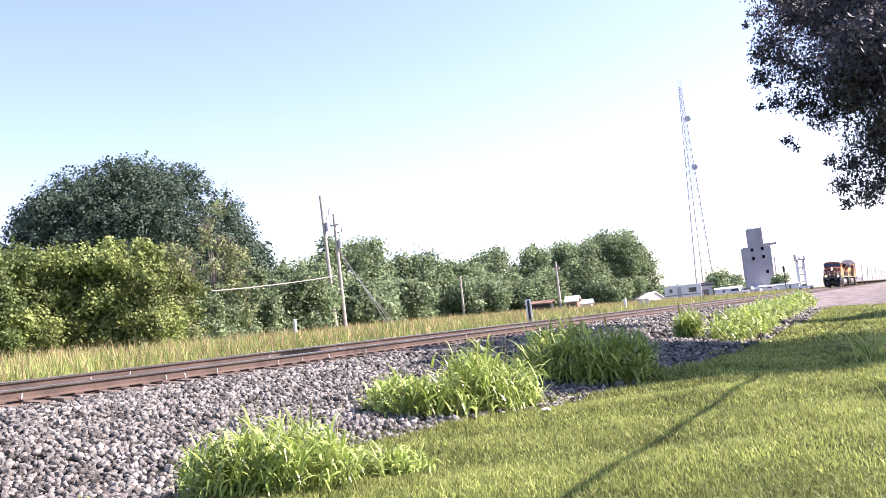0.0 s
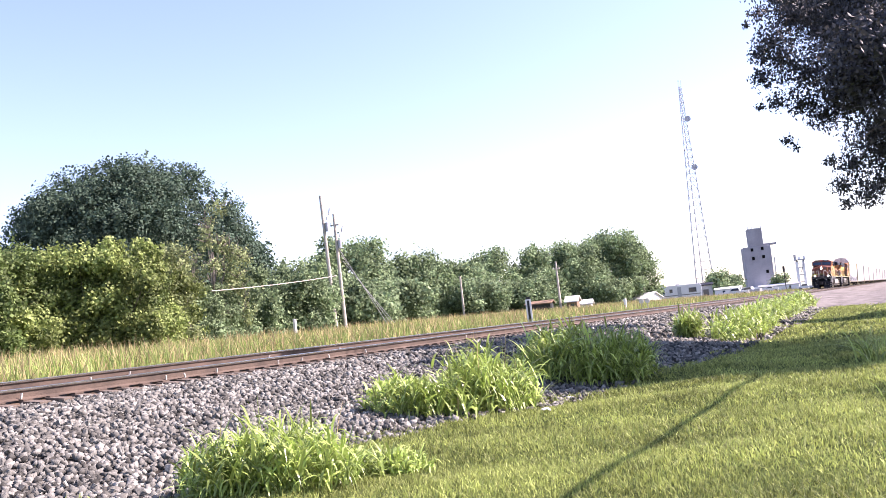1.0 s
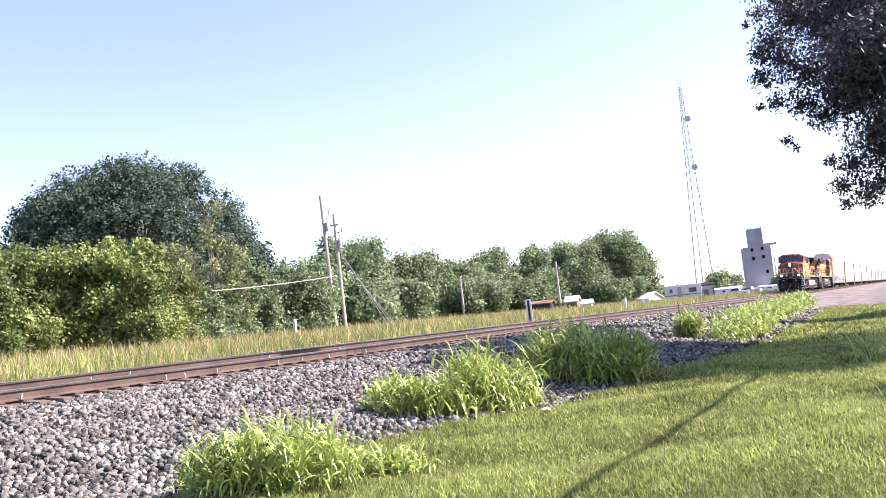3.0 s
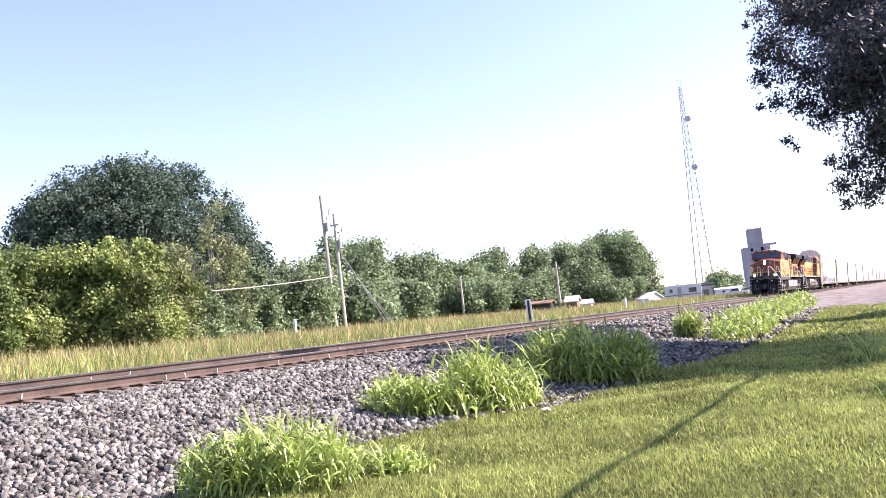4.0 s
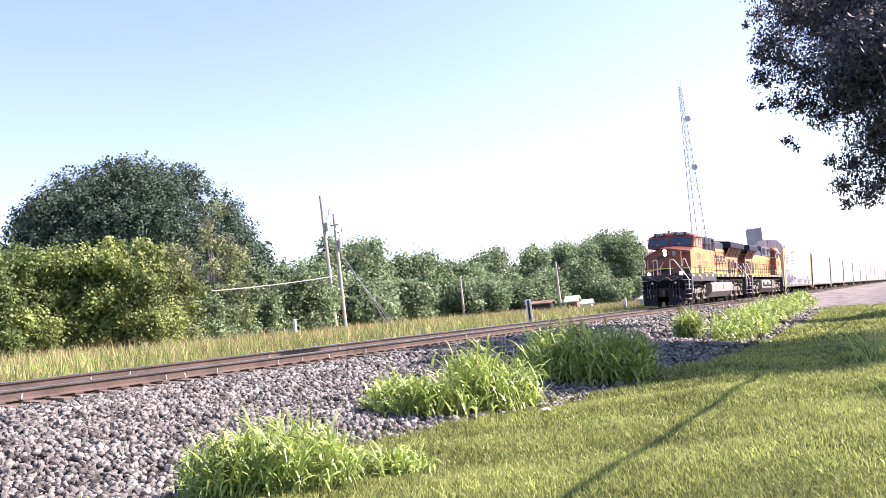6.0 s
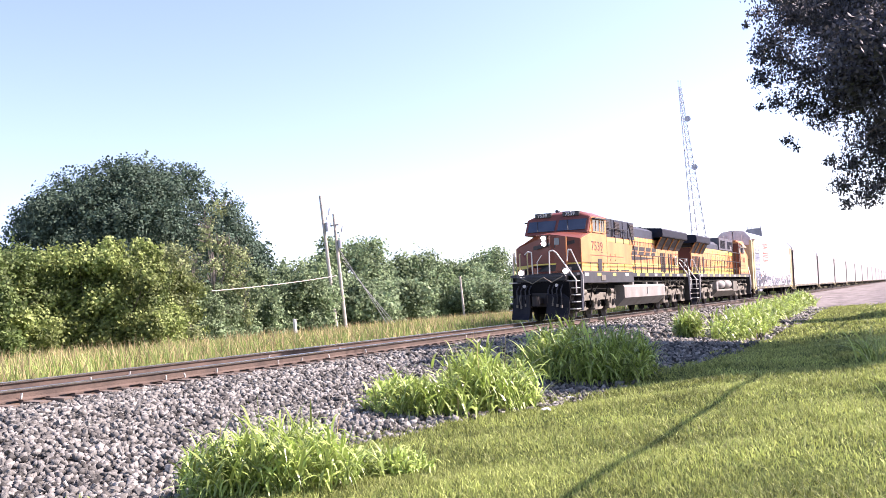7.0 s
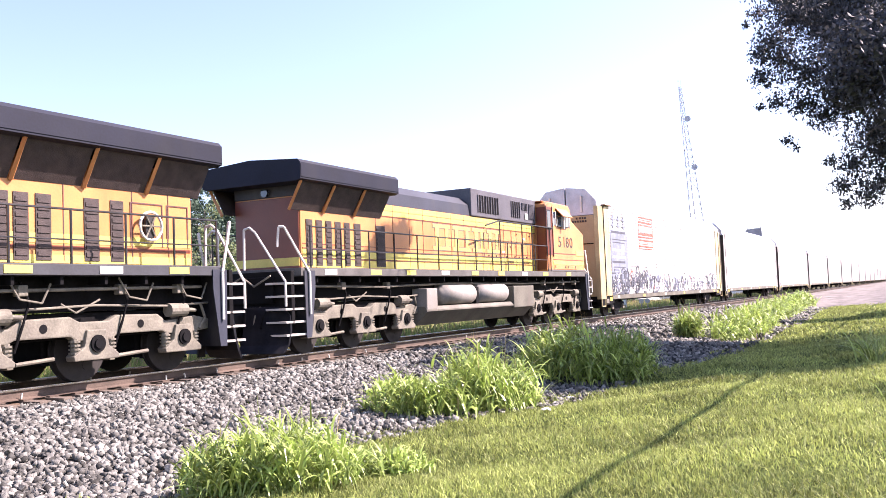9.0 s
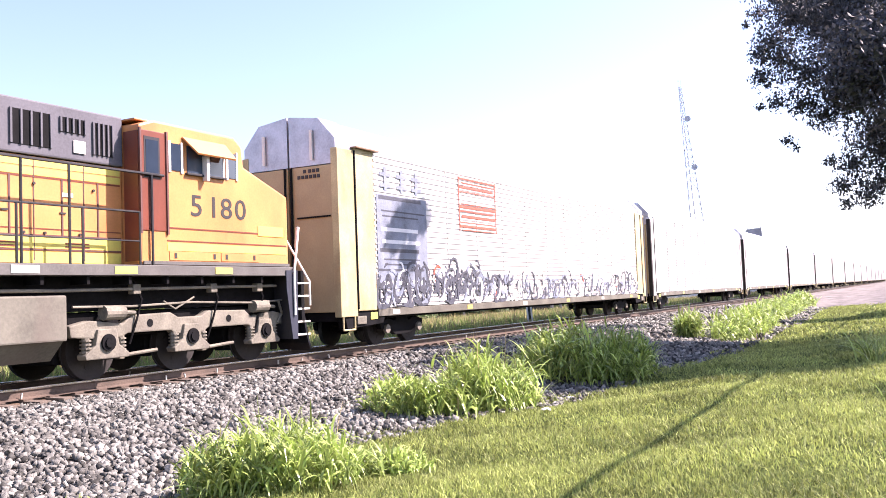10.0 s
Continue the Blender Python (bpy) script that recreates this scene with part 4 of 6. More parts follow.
    # cab, looking back along the train
    cab = part("cab", prism(B(), [(16.66, 2.03), (16.66, 4.62), (17.0, 4.74), (19.2, 4.72), (19.45, 4.54), (19.5, 4.12), (20.92, 3.6), (20.92, 2.03)], -1.45, 1.45, 0.05), M_ORANGE, o, "orange cab and short nose")
    for sgn in (-1, 1):
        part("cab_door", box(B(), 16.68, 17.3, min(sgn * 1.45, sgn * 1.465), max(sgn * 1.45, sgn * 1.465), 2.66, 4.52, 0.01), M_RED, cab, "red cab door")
        # thin plate in the same darkened red over the orange cab end
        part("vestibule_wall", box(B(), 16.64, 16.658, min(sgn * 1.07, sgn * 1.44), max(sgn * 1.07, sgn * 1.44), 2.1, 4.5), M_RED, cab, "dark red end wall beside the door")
        part("door_window", box(B(), 16.8, 17.1, min(sgn * 1.465, sgn * 1.475), max(sgn * 1.465, sgn * 1.475), 3.7, 4.35), M_GLASS, cab)
        for x0, x1 in ((17.42, 17.68), (17.85, 18.85), (19.0, 19.24)):
            g = part("side_window", box(B(), x0, x1, min(sgn * 1.45, sgn * 1.466), max(sgn * 1.45, sgn * 1.466), 3.84, 4.36), M_GLASS, cab, "dark side window")
        part("window_shade", loft(B(), [[(a, sgn * 1.452, 4.5), (a, sgn * 1.475, 4.52), (a + e, sgn * 1.72, 4.2), (a + e, sgn * 1.70, 4.17)] for a, e in ((17.72, 0.18), (18.92, 0.06))]), M_ORANGE, cab, "sloping orange sun shade")
        for x0, x1 in ((17.36, 17.42), (17.68, 17.74), (18.85, 18.9), (18.94, 19.0), (19.24, 19.29)):
            part("window_post", box(B(), x0, x1, min(sgn * 1.45, sgn * 1.475), max(sgn * 1.45, sgn * 1.475), 3.8, 4.4, 0.004), M_WHITE, cab, "pale window post")
        part("window_mullion", box(B(), 18.36, 18.4, min(sgn * 1.45, sgn * 1.475), max(sgn * 1.45, sgn * 1.475), 3.84, 4.36), M_BLACK, cab)
        part("window_ledge", box(B(), 17.8, 18.9, min(sgn * 1.45, sgn * 1.52), max(sgn * 1.45, sgn * 1.52), 3.79, 3.83, 0.005), M_BLACK, cab)
        part("door_pane_frame", box(B(), 16.76, 17.14, min(sgn * 1.462, sgn * 1.47), max(sgn * 1.462, sgn * 1.47), 3.64, 4.41), M_BLACK, cab)
        for x in (16.665, 17.31):
            part("door_jamb", box(B(), x - 0.02, x + 0.02, min(sgn * 1.45, sgn * 1.49), max(sgn * 1.45, sgn * 1.49), 2.6, 4.55), M_DIGIT, cab)
        part("cab_sill", box(B(), 16.7, 20.9, min(sgn * 1.46, sgn * 1.49), max(sgn * 1.46, sgn * 1.49), 2.035, 2.1), M_SILL_OLD, cab)
        part("lower_stripe", box(B(), 17.3, 20.85, min(sgn * 1.45, sgn * 1.458), max(sgn * 1.45, sgn * 1.458), 2.3, 2.45), M_YELLOW, cab)
        part("red_line", box(B(), 17.3, 20.1, min(sgn * 1.45, sgn * 1.458), max(sgn * 1.45, sgn * 1.458), 2.72, 2.75), M_RED, cab)
        part("red_line", box(B(), 17.3, 20.85, min(sgn * 1.45, sgn * 1.458), max(sgn * 1.45, sgn * 1.458), 2.48, 2.505), M_RED, cab)
        part("nose_plate", box(B(), 19.9, 20.75, min(sgn * 1.45, sgn * 1.46), max(sgn * 1.45, sgn * 1.46), 2.68, 2.9, 0.01), M_YELLOW, cab)
    digits("5180", 0.6, M_NUM, cab, (17.9, -1.453, 3.0), 1.24, 0.425)
    part("cab_roof", box(B(), 16.7, 19.2, -1.3, 1.3, 4.72, 4.76, 0.02), M_ORANGE, cab)
    # faded emblem in plain outlined shapes
    for x0, x1 in ((8.5, 9.6), (9.8, 11.0), (11.2, 12.1), (12.3, 13.3)):
        for a, e, c, d in ((x0, x1, 2.66, 2.76), (x0, x1, 3.34, 3.44), (x0 + 0.15, x0 + 0.37, 2.76, 3.34), (x1 - 0.3, x1 - 0.12, 2.76, 3.34)):
            for sgn in (-1, 1):
                part("emblem_stroke", box(B(), a, e, min(sgn * 1.0, sgn * 1.012), max(sgn * 1.0, sgn * 1.012), c, d), M_YELLOW, o)
                part("emblem_edge", box(B(), a - 0.03, e + 0.03, min(sgn * 1.0, sgn * 1.0085), max(sgn * 1.0, sgn * 1.0085), c - 0.025, d + 0.025), M_TRUCK, o)
    for x in (13.0, 14.2, 15.3):
        part("latch", box(B(), x, x + 0.12, -1.02, -1.0, 2.9, 2.93), M_NUM, o)
    for x0 in (14.0, 15.4):
        for k in range(3):
            part("louvre_slot", box(B(), x0, x0 + 0.5, -1.012, -1.0, 2.26 + 0.06 * k, 2.29 + 0.06 * k), M_RED, o)
    part("roof_tag", box(B(), 15.55, 15.8, -1.075, -1.065, 3.98, 4.2), M_WHITE, db)
    for x0, x1 in ((17.35, 18.7), (18.75, 19.9)):
        part("battery_door", box(B(), x0, x1, -1.462, -1.451, 2.12, 2.29, 0.004), M_ORANGE, cab)
        for x in (x0 + 0.15, x1 - 0.15):
            part("door_latch", box(B(), x - 0.03, x + 0.03, -1.47, -1.462, 2.16, 2.26), M_NUM, cab)
    part("mirror", box(B(), 18.25, 18.33, -1.6, -1.47, 3.7, 4.2, 0.01), M_WHITE, cab)
    for x in (12.05, 13.25, 14.35, 15.35, 16.1):
        part("door_seam", box(B(), x - 0.016, x + 0.016, -1.012, -1.0, 2.52, 3.5), M_DIGIT, o)
    for z in (2.28, 2.52, 2.025):
        part("door_seam", box(B(), 2.05, 16.6, -1.014, -1.0, z - 0.012, z + 0.012), M_DIGIT, o)
    for x, z in ((12.4, 2.56), (13.0, 2.56), (13.9, 2.56), (14.6, 2.56), (15.0, 2.56), (15.7, 2.56), (14.8, 3.38), (16.0, 3.36)):
        part("hood_bolt", rod(B(), (x, -1.0, z), (x, -1.03, z), 0.025, seg=6), M_NUM, o)
    for x, z in ((13.5, 2.68), (15.35, 3.2)):
        part("door_tag", box(B(), x, x + 0.22, -1.016, -1.002, z, z + 0.07), M_WHITE, o)
    handrail(o, 1.7, 16.6, 1.5, 2.02, 2.98, 13)
    part("high_rail", tube(B(), [(11.2, -1.5, 3.5), (12.2, -1.5, 3.7), (17.2, -1.5, 3.7)], 0.026), M_BLACK, o, "dark raised handrail beside the cab")
    for x in (12.3, 14.2, 15.1, 16.9):
        part("stanchion", rod(B(), (x, -1.5, 2.02), (x, -1.5, 3.7), 0.024, seg=6), M_BLACK, o)
    step_well(o, 0.75, 1.55, 1)
    step_well(o, 20.95, 21.6, -1)
    pilot(o, 0.95, -1)
    pilot(o, 21.4, 1)
    reflectors(o, [2.2, 4.2, 6.0, 8.0, 10.0, 12.0, 14.0, 16.0, 18.5])
    loco_truck(o, (2.29, 4.32, 6.36))
    loco_truck(o, (16.05, 18.1, 20.3))
    return o


def rack_truck(car, x):
    for sgn in (-1, 1):
        out = [(x - 1.15, 0.62), (x - 0.75, 0.72), (x - 0.35, 0.62), (x - 0.3, 0.8), (x + 0.3, 0.8), (x + 0.35, 0.62), (x + 0.75, 0.72), (x + 1.15, 0.62),
               (x + 1.1, 0.42), (x + 0.6, 0.36), (x + 0.35, 0.24), (x - 0.35, 0.24), (x - 0.6, 0.36), (x - 1.1, 0.42)]
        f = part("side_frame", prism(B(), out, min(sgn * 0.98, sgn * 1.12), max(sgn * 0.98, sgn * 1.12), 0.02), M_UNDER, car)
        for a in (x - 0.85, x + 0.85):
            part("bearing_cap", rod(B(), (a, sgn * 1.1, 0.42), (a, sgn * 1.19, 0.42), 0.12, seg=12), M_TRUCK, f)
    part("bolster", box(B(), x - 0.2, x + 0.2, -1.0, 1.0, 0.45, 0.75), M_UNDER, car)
    for a in (x - 0.85, x + 0.85):
        wheelset(car, a, 0.457)


def side_marks(o, r):
    """Red framed emblem in bars, a faded blue-grey sprayed field and a band of sprayed tags low on the near side."""
    for k, (z, h) in enumerate(((4.86, 0.05), (4.74, 0.035), (4.58, 0.07), (4.46, 0.03), (4.08, 0.03), (3.96, 0.08), (3.84, 0.035), (3.66, 0.07), (3.5, 0.03), (3.36, 0.07), (3.26, 0.03))):
        part("red_bar", box(B(), 7.1 + (0.12 if k % 3 == 1 else 0), 9.7 - (0.15 if k % 4 == 2 else 0), -1.492, -1.482, z, z + h), M_SPRAY[2], o)
    for x in (7.06, 9.72):
        part("red_bar", box(B(), x - 0.025, x + 0.025, -1.491, -1.482, 3.24, 4.95), M_SPRAY[2], o)
    part("sprayed_field", box(B(), 2.3, 4.95, -1.486, -1.480, 1.5, 4.0), M_SPRAY[1], o, "faded blue-grey sprayed field")
    z = 1.6
    while z < 3.95:
        h = r.choice((0.04, 0.06, 0.1))
        part("sprayed_band", box(B(), 2.32 + r.uniform(0, 0.3), 4.9 - r.uniform(0, 0.5), -1.490, -1.485, z, z + h), M_SPRAY[0 if r.random() < 0.55 else 3], o)
        z += h + r.uniform(0.08, 0.3)
    for x0 in (2.5, 3.35, 4.15):
        for dz in (4.2, 4.5):
            part("sprayed_letter_bar", box(B(), x0, x0 + 0.55, -1.488, -1.481, dz, dz + 0.1), M_SPRAY[1], o)
        part("sprayed_letter_bar", box(B(), x0 + 0.2, x0 + 0.34, -1.489, -1.481, 4.1, 4.75), M_SPRAY[1], o)
    x = 2.35
    while x < 26.0:
        heavy = x < 10.5
        w, h = (r.uniform(0.3, 0.6), r.uniform(0.8, 1.45)) if heavy else (r.uniform(0.35, 0.8), r.uniform(0.35, 0.95))
        for k in range(5 if heavy else 4):
            # one curved stroke that swells in the middle
            n = 8
            cx, cz, rad = x + r.uniform(-0.1, w), 1.08 + r.uniform(0.1, 0.75) * h, r.uniform(0.1, 0.42)
            a0, span, tall, slant = r.uniform(0, 6.28), r.uniform(1.0, 4.2) * r.choice((-1, 1)), r.uniform(0.7, 1.5), r.uniform(-0.2, 0.5)
            pts = []
            for j in range(n + 1):
                a = a0 + span * j / n
                u, v = rad * math.cos(a), rad * tall * math.sin(a)
                pts.append((cx + u + slant * v, max(1.03, cz + v)))
            t = r.uniform(0.025, 0.08) if heavy else r.uniform(0.02, 0.055)
            rings = []
            y = -1.494 - 0.0008 * k
            for j in range(n + 1):
                p, q = pts[max(0, j - 1)], pts[min(n, j + 1)]
                l = math.hypot(q[0] - p[0], q[1] - p[1]) or 1.0
                f = t * (0.35 + 0.65 * math.sin(math.pi * (j + 0.3) / (n + 0.6)))
                nx, nz = -(q[1] - p[1]) / l * f, (q[0] - p[0]) / l * f
                c = pts[j]
                rings.append([(c[0] - nx, y, c[1] - nz), (c[0] + nx, y, c[1] + nz), (c[0] + nx, -1.482, c[1] + nz), (c[0] - nx, -1.482, c[1] - nz)])
            c = r.random()
            part("sprayed_stroke", loft(B(), rings), M_SPRAY[0 if c < (0.7 if heavy else 0.5) else (1 if c < 0.85 else (2 if c < 0.87 else 3))], o)
        x += w * (0.6 if heavy else 0.95)


def build_autorack(i):
    """Enclosed car carrier: panelled sides, end posts, round-shouldered galvanised roof, doors at the ends."""
    r = random.Random(30 + i)
    o = thing("autorack_car", track_pose(60 + 29 * i), "enclosed autorack car with pale galvanised panels and sprayed markings" if i == 0 else "enclosed autorack car with pale galvanised side panels", "railcar", "autorack cars")
    x0, x1 = 0.55, 28.0
    near = i < 4
    fr = part("underframe", box(B(), x0 + 0.1, x1 - 0.1, -1.3, 1.3, 0.72, 1.0, 0.02), M_UNDER, o)
    part("side_sill", box(B(), x0 + 1.7, x1 - 1.7, -1.49, 1.49, 0.78, 0.98, 0.015), M_TANK_OLD, o, "grimy side sill")
    shoulder = [(-1.42, 5.04), (-1.41, 5.22), (-0.92, 5.76), (0, 5.88), (0.92, 5.76), (1.41, 5.22), (1.42, 5.04)]
    part("roof", loft(B(), [[(x, a, b) for a, b in shoulder] for x in (x0 + 0.75, x1 - 0.75)]), M_RACKG, o, "galvanised round-shouldered roof")
    part("core", box(B(), x0 + 0.6, x1 - 0.6, -1.36, 1.36, 1.0, 5.04), M_RACK, o)
    for xa, way in ((x0, 1), (x1, -1)):
        for sgn in (-1, 1):
            a, b = sorted((xa, xa + way * 0.72))
            part("end_post", box(B(), a, b, min(sgn * 1.3, sgn * 1.5), max(sgn * 1.3, sgn * 1.5), 0.82, 5.0, 0.02), M_RACKY if i == 0 else M_RACK, o, "yellow end post" if i == 0 else "pale end post")
            a, b = sorted((xa + way * 0.76, xa + way * 1.6))
            part("inner_post", box(B(), a, b, min(sgn * 1.3, sgn * 1.505), max(sgn * 1.3, sgn * 1.505), 0.95, 5.06, 0.02), M_RACKY if i == 0 else M_RACK, o, "yellow post with rust stains" if i == 0 else "pale inner post")
            part("ladder_rail", box(B(), xa + way * 0.735 - 0.02, xa + way * 0.735 + 0.02, min(sgn * 1.4, sgn * 1.53), max(sgn * 1.4, sgn * 1.53), 1.0, 5.0), M_UNDER, o)
            a, b = sorted((xa + way * 0.15, xa + way * 2.1))
            es = part("end_sill", prism(B(), [(a, 0.95), (b, 0.95), (b - 0.15, 0.6), (a + 0.15, 0.52)], min(sgn * 1.2, sgn * 1.46), max(sgn * 1.2, sgn * 1.46), 0.015), M_UNDER, o, "black end sill")
            part("sill_pocket", box(B(), xa + way * 0.9 - 0.2, xa + way * 0.9 + 0.2, min(sgn * 1.44, sgn * 1.5), max(sgn * 1.44, sgn * 1.5), 0.62, 0.82, 0.01), M_TRUCK, es)
            part("sill_plate", box(B(), xa + way * 1.5 - 0.16, xa + way * 1.5 + 0.16, min(sgn * 1.44, sgn * 1.475), max(sgn * 1.44, sgn * 1.475), 0.72, 0.9), M_YELLOW, es, "yellow sill plate")
            part("end_stirrup", tube(B(), [(xa + way * 0.1, sgn * 1.48, 0.85), (xa + way * 0.1, sgn * 1.48, 0.5), (xa + way * 0.6, sgn * 1.48, 0.5), (xa + way * 0.6, sgn * 1.48, 0.85)], 0.025), M_RACKY, o)
            # door leaf, tan below and galvanised above
            a, b = sorted((xa + way * 0.02, xa + way * 0.1))
            part("end_door", box(B(), a, b, min(sgn * 0.03, sgn * 1.3), max(sgn * 0.03, sgn * 1.3), 0.95, 4.6, 0.015), M_RACKE, o, "tan end door")
            top = [(0.03, 4.62), (1.44, 4.62), (1.43, 5.24), (0.94, 5.79), (0.03, 5.91)]
            bm = loft(B(), [[(xx, sgn * c, d) for c, d in top] for xx in (xa + way * 0.02, xa + way * 0.8)])
            part("upper_door", bm, M_RACKG, o, "galvanised upper end panel")
            part("door_rod", rod(B(), (xa - way * 0.02, sgn * 0.1, 1.0), (xa - way * 0.02, sgn * 0.1, 4.6), 0.03), M_UNDER, o)
            if way < 0 or i:
                # dark strip added at the corner to draw the shaded gap between cars
                a, b = sorted((xa + way * 0.0, xa + way * 0.2))
                part("gap_shade_strip", box(B(), a - 0.01, b, min(sgn * 1.32, sgn * 1.515), max(sgn * 1.32, sgn * 1.515), 0.8, 4.9), M_WHEEL, o, "dark strip standing for the shaded gap between cars")
        bm = box(B(), min(xa, xa - way * 0.45), max(xa, xa - way * 0.45), -0.12, 0.12, 0.75, 0.98, 0.02)
        part("coupler", bm, M_WHEEL, o)
    # side panels between thin posts
    n = 12
    L = (x1 - x0 - 3.3) / n
    zig = []
    for k in range(26):
        z = 4.05 * k / 26
        zig += [(-0.03, z), (-0.03, z + 0.09), (-0.048, z + 0.10), (-0.048, z + 0.15)]
    zig += [(-0.03, 4.05), (0.03, 4.05), (0.03, 0)]
    bm0 = loft(B(), [[(x, a, b) for a, b in zig] for x in (0.02, L - 0.02)])
    pan = None
    for k in range(n):
        a = x0 + 1.65 + k * L
        for sgn in (-1, 1):
            if pan is None:
                pan = part("side_panel", bm0, M_RACK, o, "pale ribbed panel")
                q = pan
            else:
                q = pan.copy()
                scene.collection.objects.link(q)
            q.location = (a, sgn * 1.43, 1.0)
            if sgn > 0:
                q.rotation_euler = (0, 0, math.pi)
                q.location.x = a + L
            if near and i:
                part("panel_post", box(B(), a - 0.035, a + 0.035, min(sgn * 1.42, sgn * 1.495), max(sgn * 1.42, sgn * 1.495), 0.98, 5.06), M_RACK, o)
    if i == 0:
        side_marks(o, r)
    for k in range(6):
        xx = x0 + 2.4 + k * 4.4
        part("sill_tag", box(B(), xx, xx + 0.35, -1.497, -1.49, 0.82, 0.94), M_YELLOW if k % 2 else M_WHITE, o)
    for xa, way in ((x0, 1), (x1, -1)):
        for yy in (-0.75, 0.75):
            part("door_rib", box(B(), xa - way * 0.03 - 0.02, xa - way * 0.03 + 0.02, yy - 0.04, yy + 0.04, 4.75, 5.5), M_WHITE, o)
            part("door_bar", box(B(), xa - way * 0.0 - 0.02, xa - way * 0.0 + 0.02, yy - 0.5, yy + 0.5, 3.3, 3.34), M_UNDER, o)
    if i == 0:
        for z, ys in ((4.44, (-0.9, -0.78, -0.66, -0.5)), (4.3, (-0.92, -0.8, -0.68, -0.56, -0.44, -0.32))):
            for yy in ys:
                part("reporting_mark_bar", box(B(), x0 - 0.006, x0 + 0.022, yy - 0.04, yy + 0.035, z, z + 0.085), M_NUM, o)
        part("post_cap", box(B(), x0 + 0.7, x0 + 1.75, -1.62, -1.3, 5.06, 5.1, 0.01), M_RUSTY, o, "rusty bent cap plate")
    rack_truck(o, 4.0)
    rack_truck(o, 24.5)
    return o


LEAD = build_lead_loco()
SECOND = build_second_loco()
RACKS = [build_autorack(i) for i in range(2)]
for i in range(2, 15):
    RACKS.append(copy_thing(RACKS[1], track_pose(60 + 29 * i)))


# how far the train has come: metres from the lead coupler to the camera's place, along the line
SPEED = 20.466
OFFSETS = {7.0: -0.007, 7.5: 0.002, 8.0: 0.017, 8.5: -0.007, 9.0: 0.007, 9.5: 0.012, 10.0: -0.017}


def train_x(t):
    return 176.8 - SPEED * (t + OFFSETS.get(t, 0.0))


def motions():
    walk(INSECT, [(0.0, pose(2.59, -0.12, 1.28, 0, 0, 150)), (4.5, pose(2.59, -0.12, 1.28, 0, 0, 150)), (4.7, pose(2.60, 0.52, 1.13, 0, 0, 150)), (4.8, pose(2.69, 1.00, 1.07, 0, 0, 150)), (4.9, pose(2.81, 1.43, 1.08, 0, 0, 150)), (5.0, pose(3.04, 1.82, 1.24, 0, 0, 40)), (5.1, pose(3.38, 2.00, 1.40, 0, 0, 40)), (5.2, pose(3.80, 2.00, 1.75, 0, 0, 40)), (5.3, pose(4.26, 1.89, 2.26, 0, 0, 40)), (10.0, pose(4.26, 1.89, 2.26, 0, 0, 40))])
    times = [0.0, 2.0, 4.0, 5.0, 6.0, 6.5, 7.0, 7.5, 8.0, 8.5, 9.0, 9.5, 10.0]
    for ob, u in [(LEAD, 0.0), (SECOND, 22.3)] + [(r, 44.6 + 28.59 * i) for i, r in enumerate(RACKS)]:
        walk(ob, [(t, track_pose(train_x(t) + u)) for t in times])
    for ax, x, r in WHEELS:
        step = SPEED / FPS / r
        walk(ax, [(k / FPS, Matrix.Translation((x, 0, r)) @ Matrix.Rotation(-step * k, 4, "Y")) for k in range(301)])


# ---- plants ----
def leaf_cloud(lumps, n, size, rand, up=0.3, aspect=2.2, hollow=0.55, flat=0.0, spray=1):
    """Leaves as creased pairs of triangles in and on lumps (x, y, z, rx, ry, rz); hollow: share of the radius left thin."""
    lumps = np.array(lumps, float)
    vol = (lumps[:, 3] * lumps[:, 4] * lumps[:, 5]) ** (2 / 3)
    k = n // spray
    n = k * spray
    pick = rand.choice(len(lumps), k, p=vol / vol.sum())
    d = rand.normal(size=(k, 3))
    d /= np.linalg.norm(d, axis=1)[:, None]
    rad = hollow + (1 - hollow) * rand.random(k) ** 0.6
    rad *= 1 + 0.10 * np.sin(d[:, 0] * 9 + pick) * np.sin(d[:, 1] * 8 + pick * 2) + 0.08 * rand.normal(size=k)
    c = lumps[pick, :3] + d * lumps[pick, 3:] * rad[:, None]
    nrm = d + rand.normal(scale=0.7, size=(k, 3))
    nrm[:, 2] += up
    if spray > 1:
        # leaves of one twig lie near each other and face alike
        c = np.repeat(c, spray, 0) + rand.normal(size=(n, 3)) * size * 0.95
        nrm = np.repeat(nrm, spray, 0) + rand.normal(scale=0.45, size=(n, 3))
    nrm /= np.linalg.norm(nrm, axis=1)[:, None]
    ax = np.cross(nrm, rand.normal(size=(n, 3)))
    ax[:, 2] -= flat
    ax /= np.linalg.norm(ax, axis=1)[:, None] + 1e-9
    side = np.cross(nrm, ax)
    s = size * rand.uniform(0.55, 1.35, n)[:, None]
    a, b = c - ax * s / 2, c + ax * s / 2
    fold = nrm * s * 0.12
    l, r = c + side * s / aspect / 1.0 - fold, c - side * s / aspect - fold
    V = np.stack([a, l, b, r], 1).reshape(-1, 3)
    i = np.arange(n)[:, None, None] * 4
    F = (i + np.array([[0, 1, 2], [0, 2, 3]])[None]).reshape(-1, 3)
    return V, F


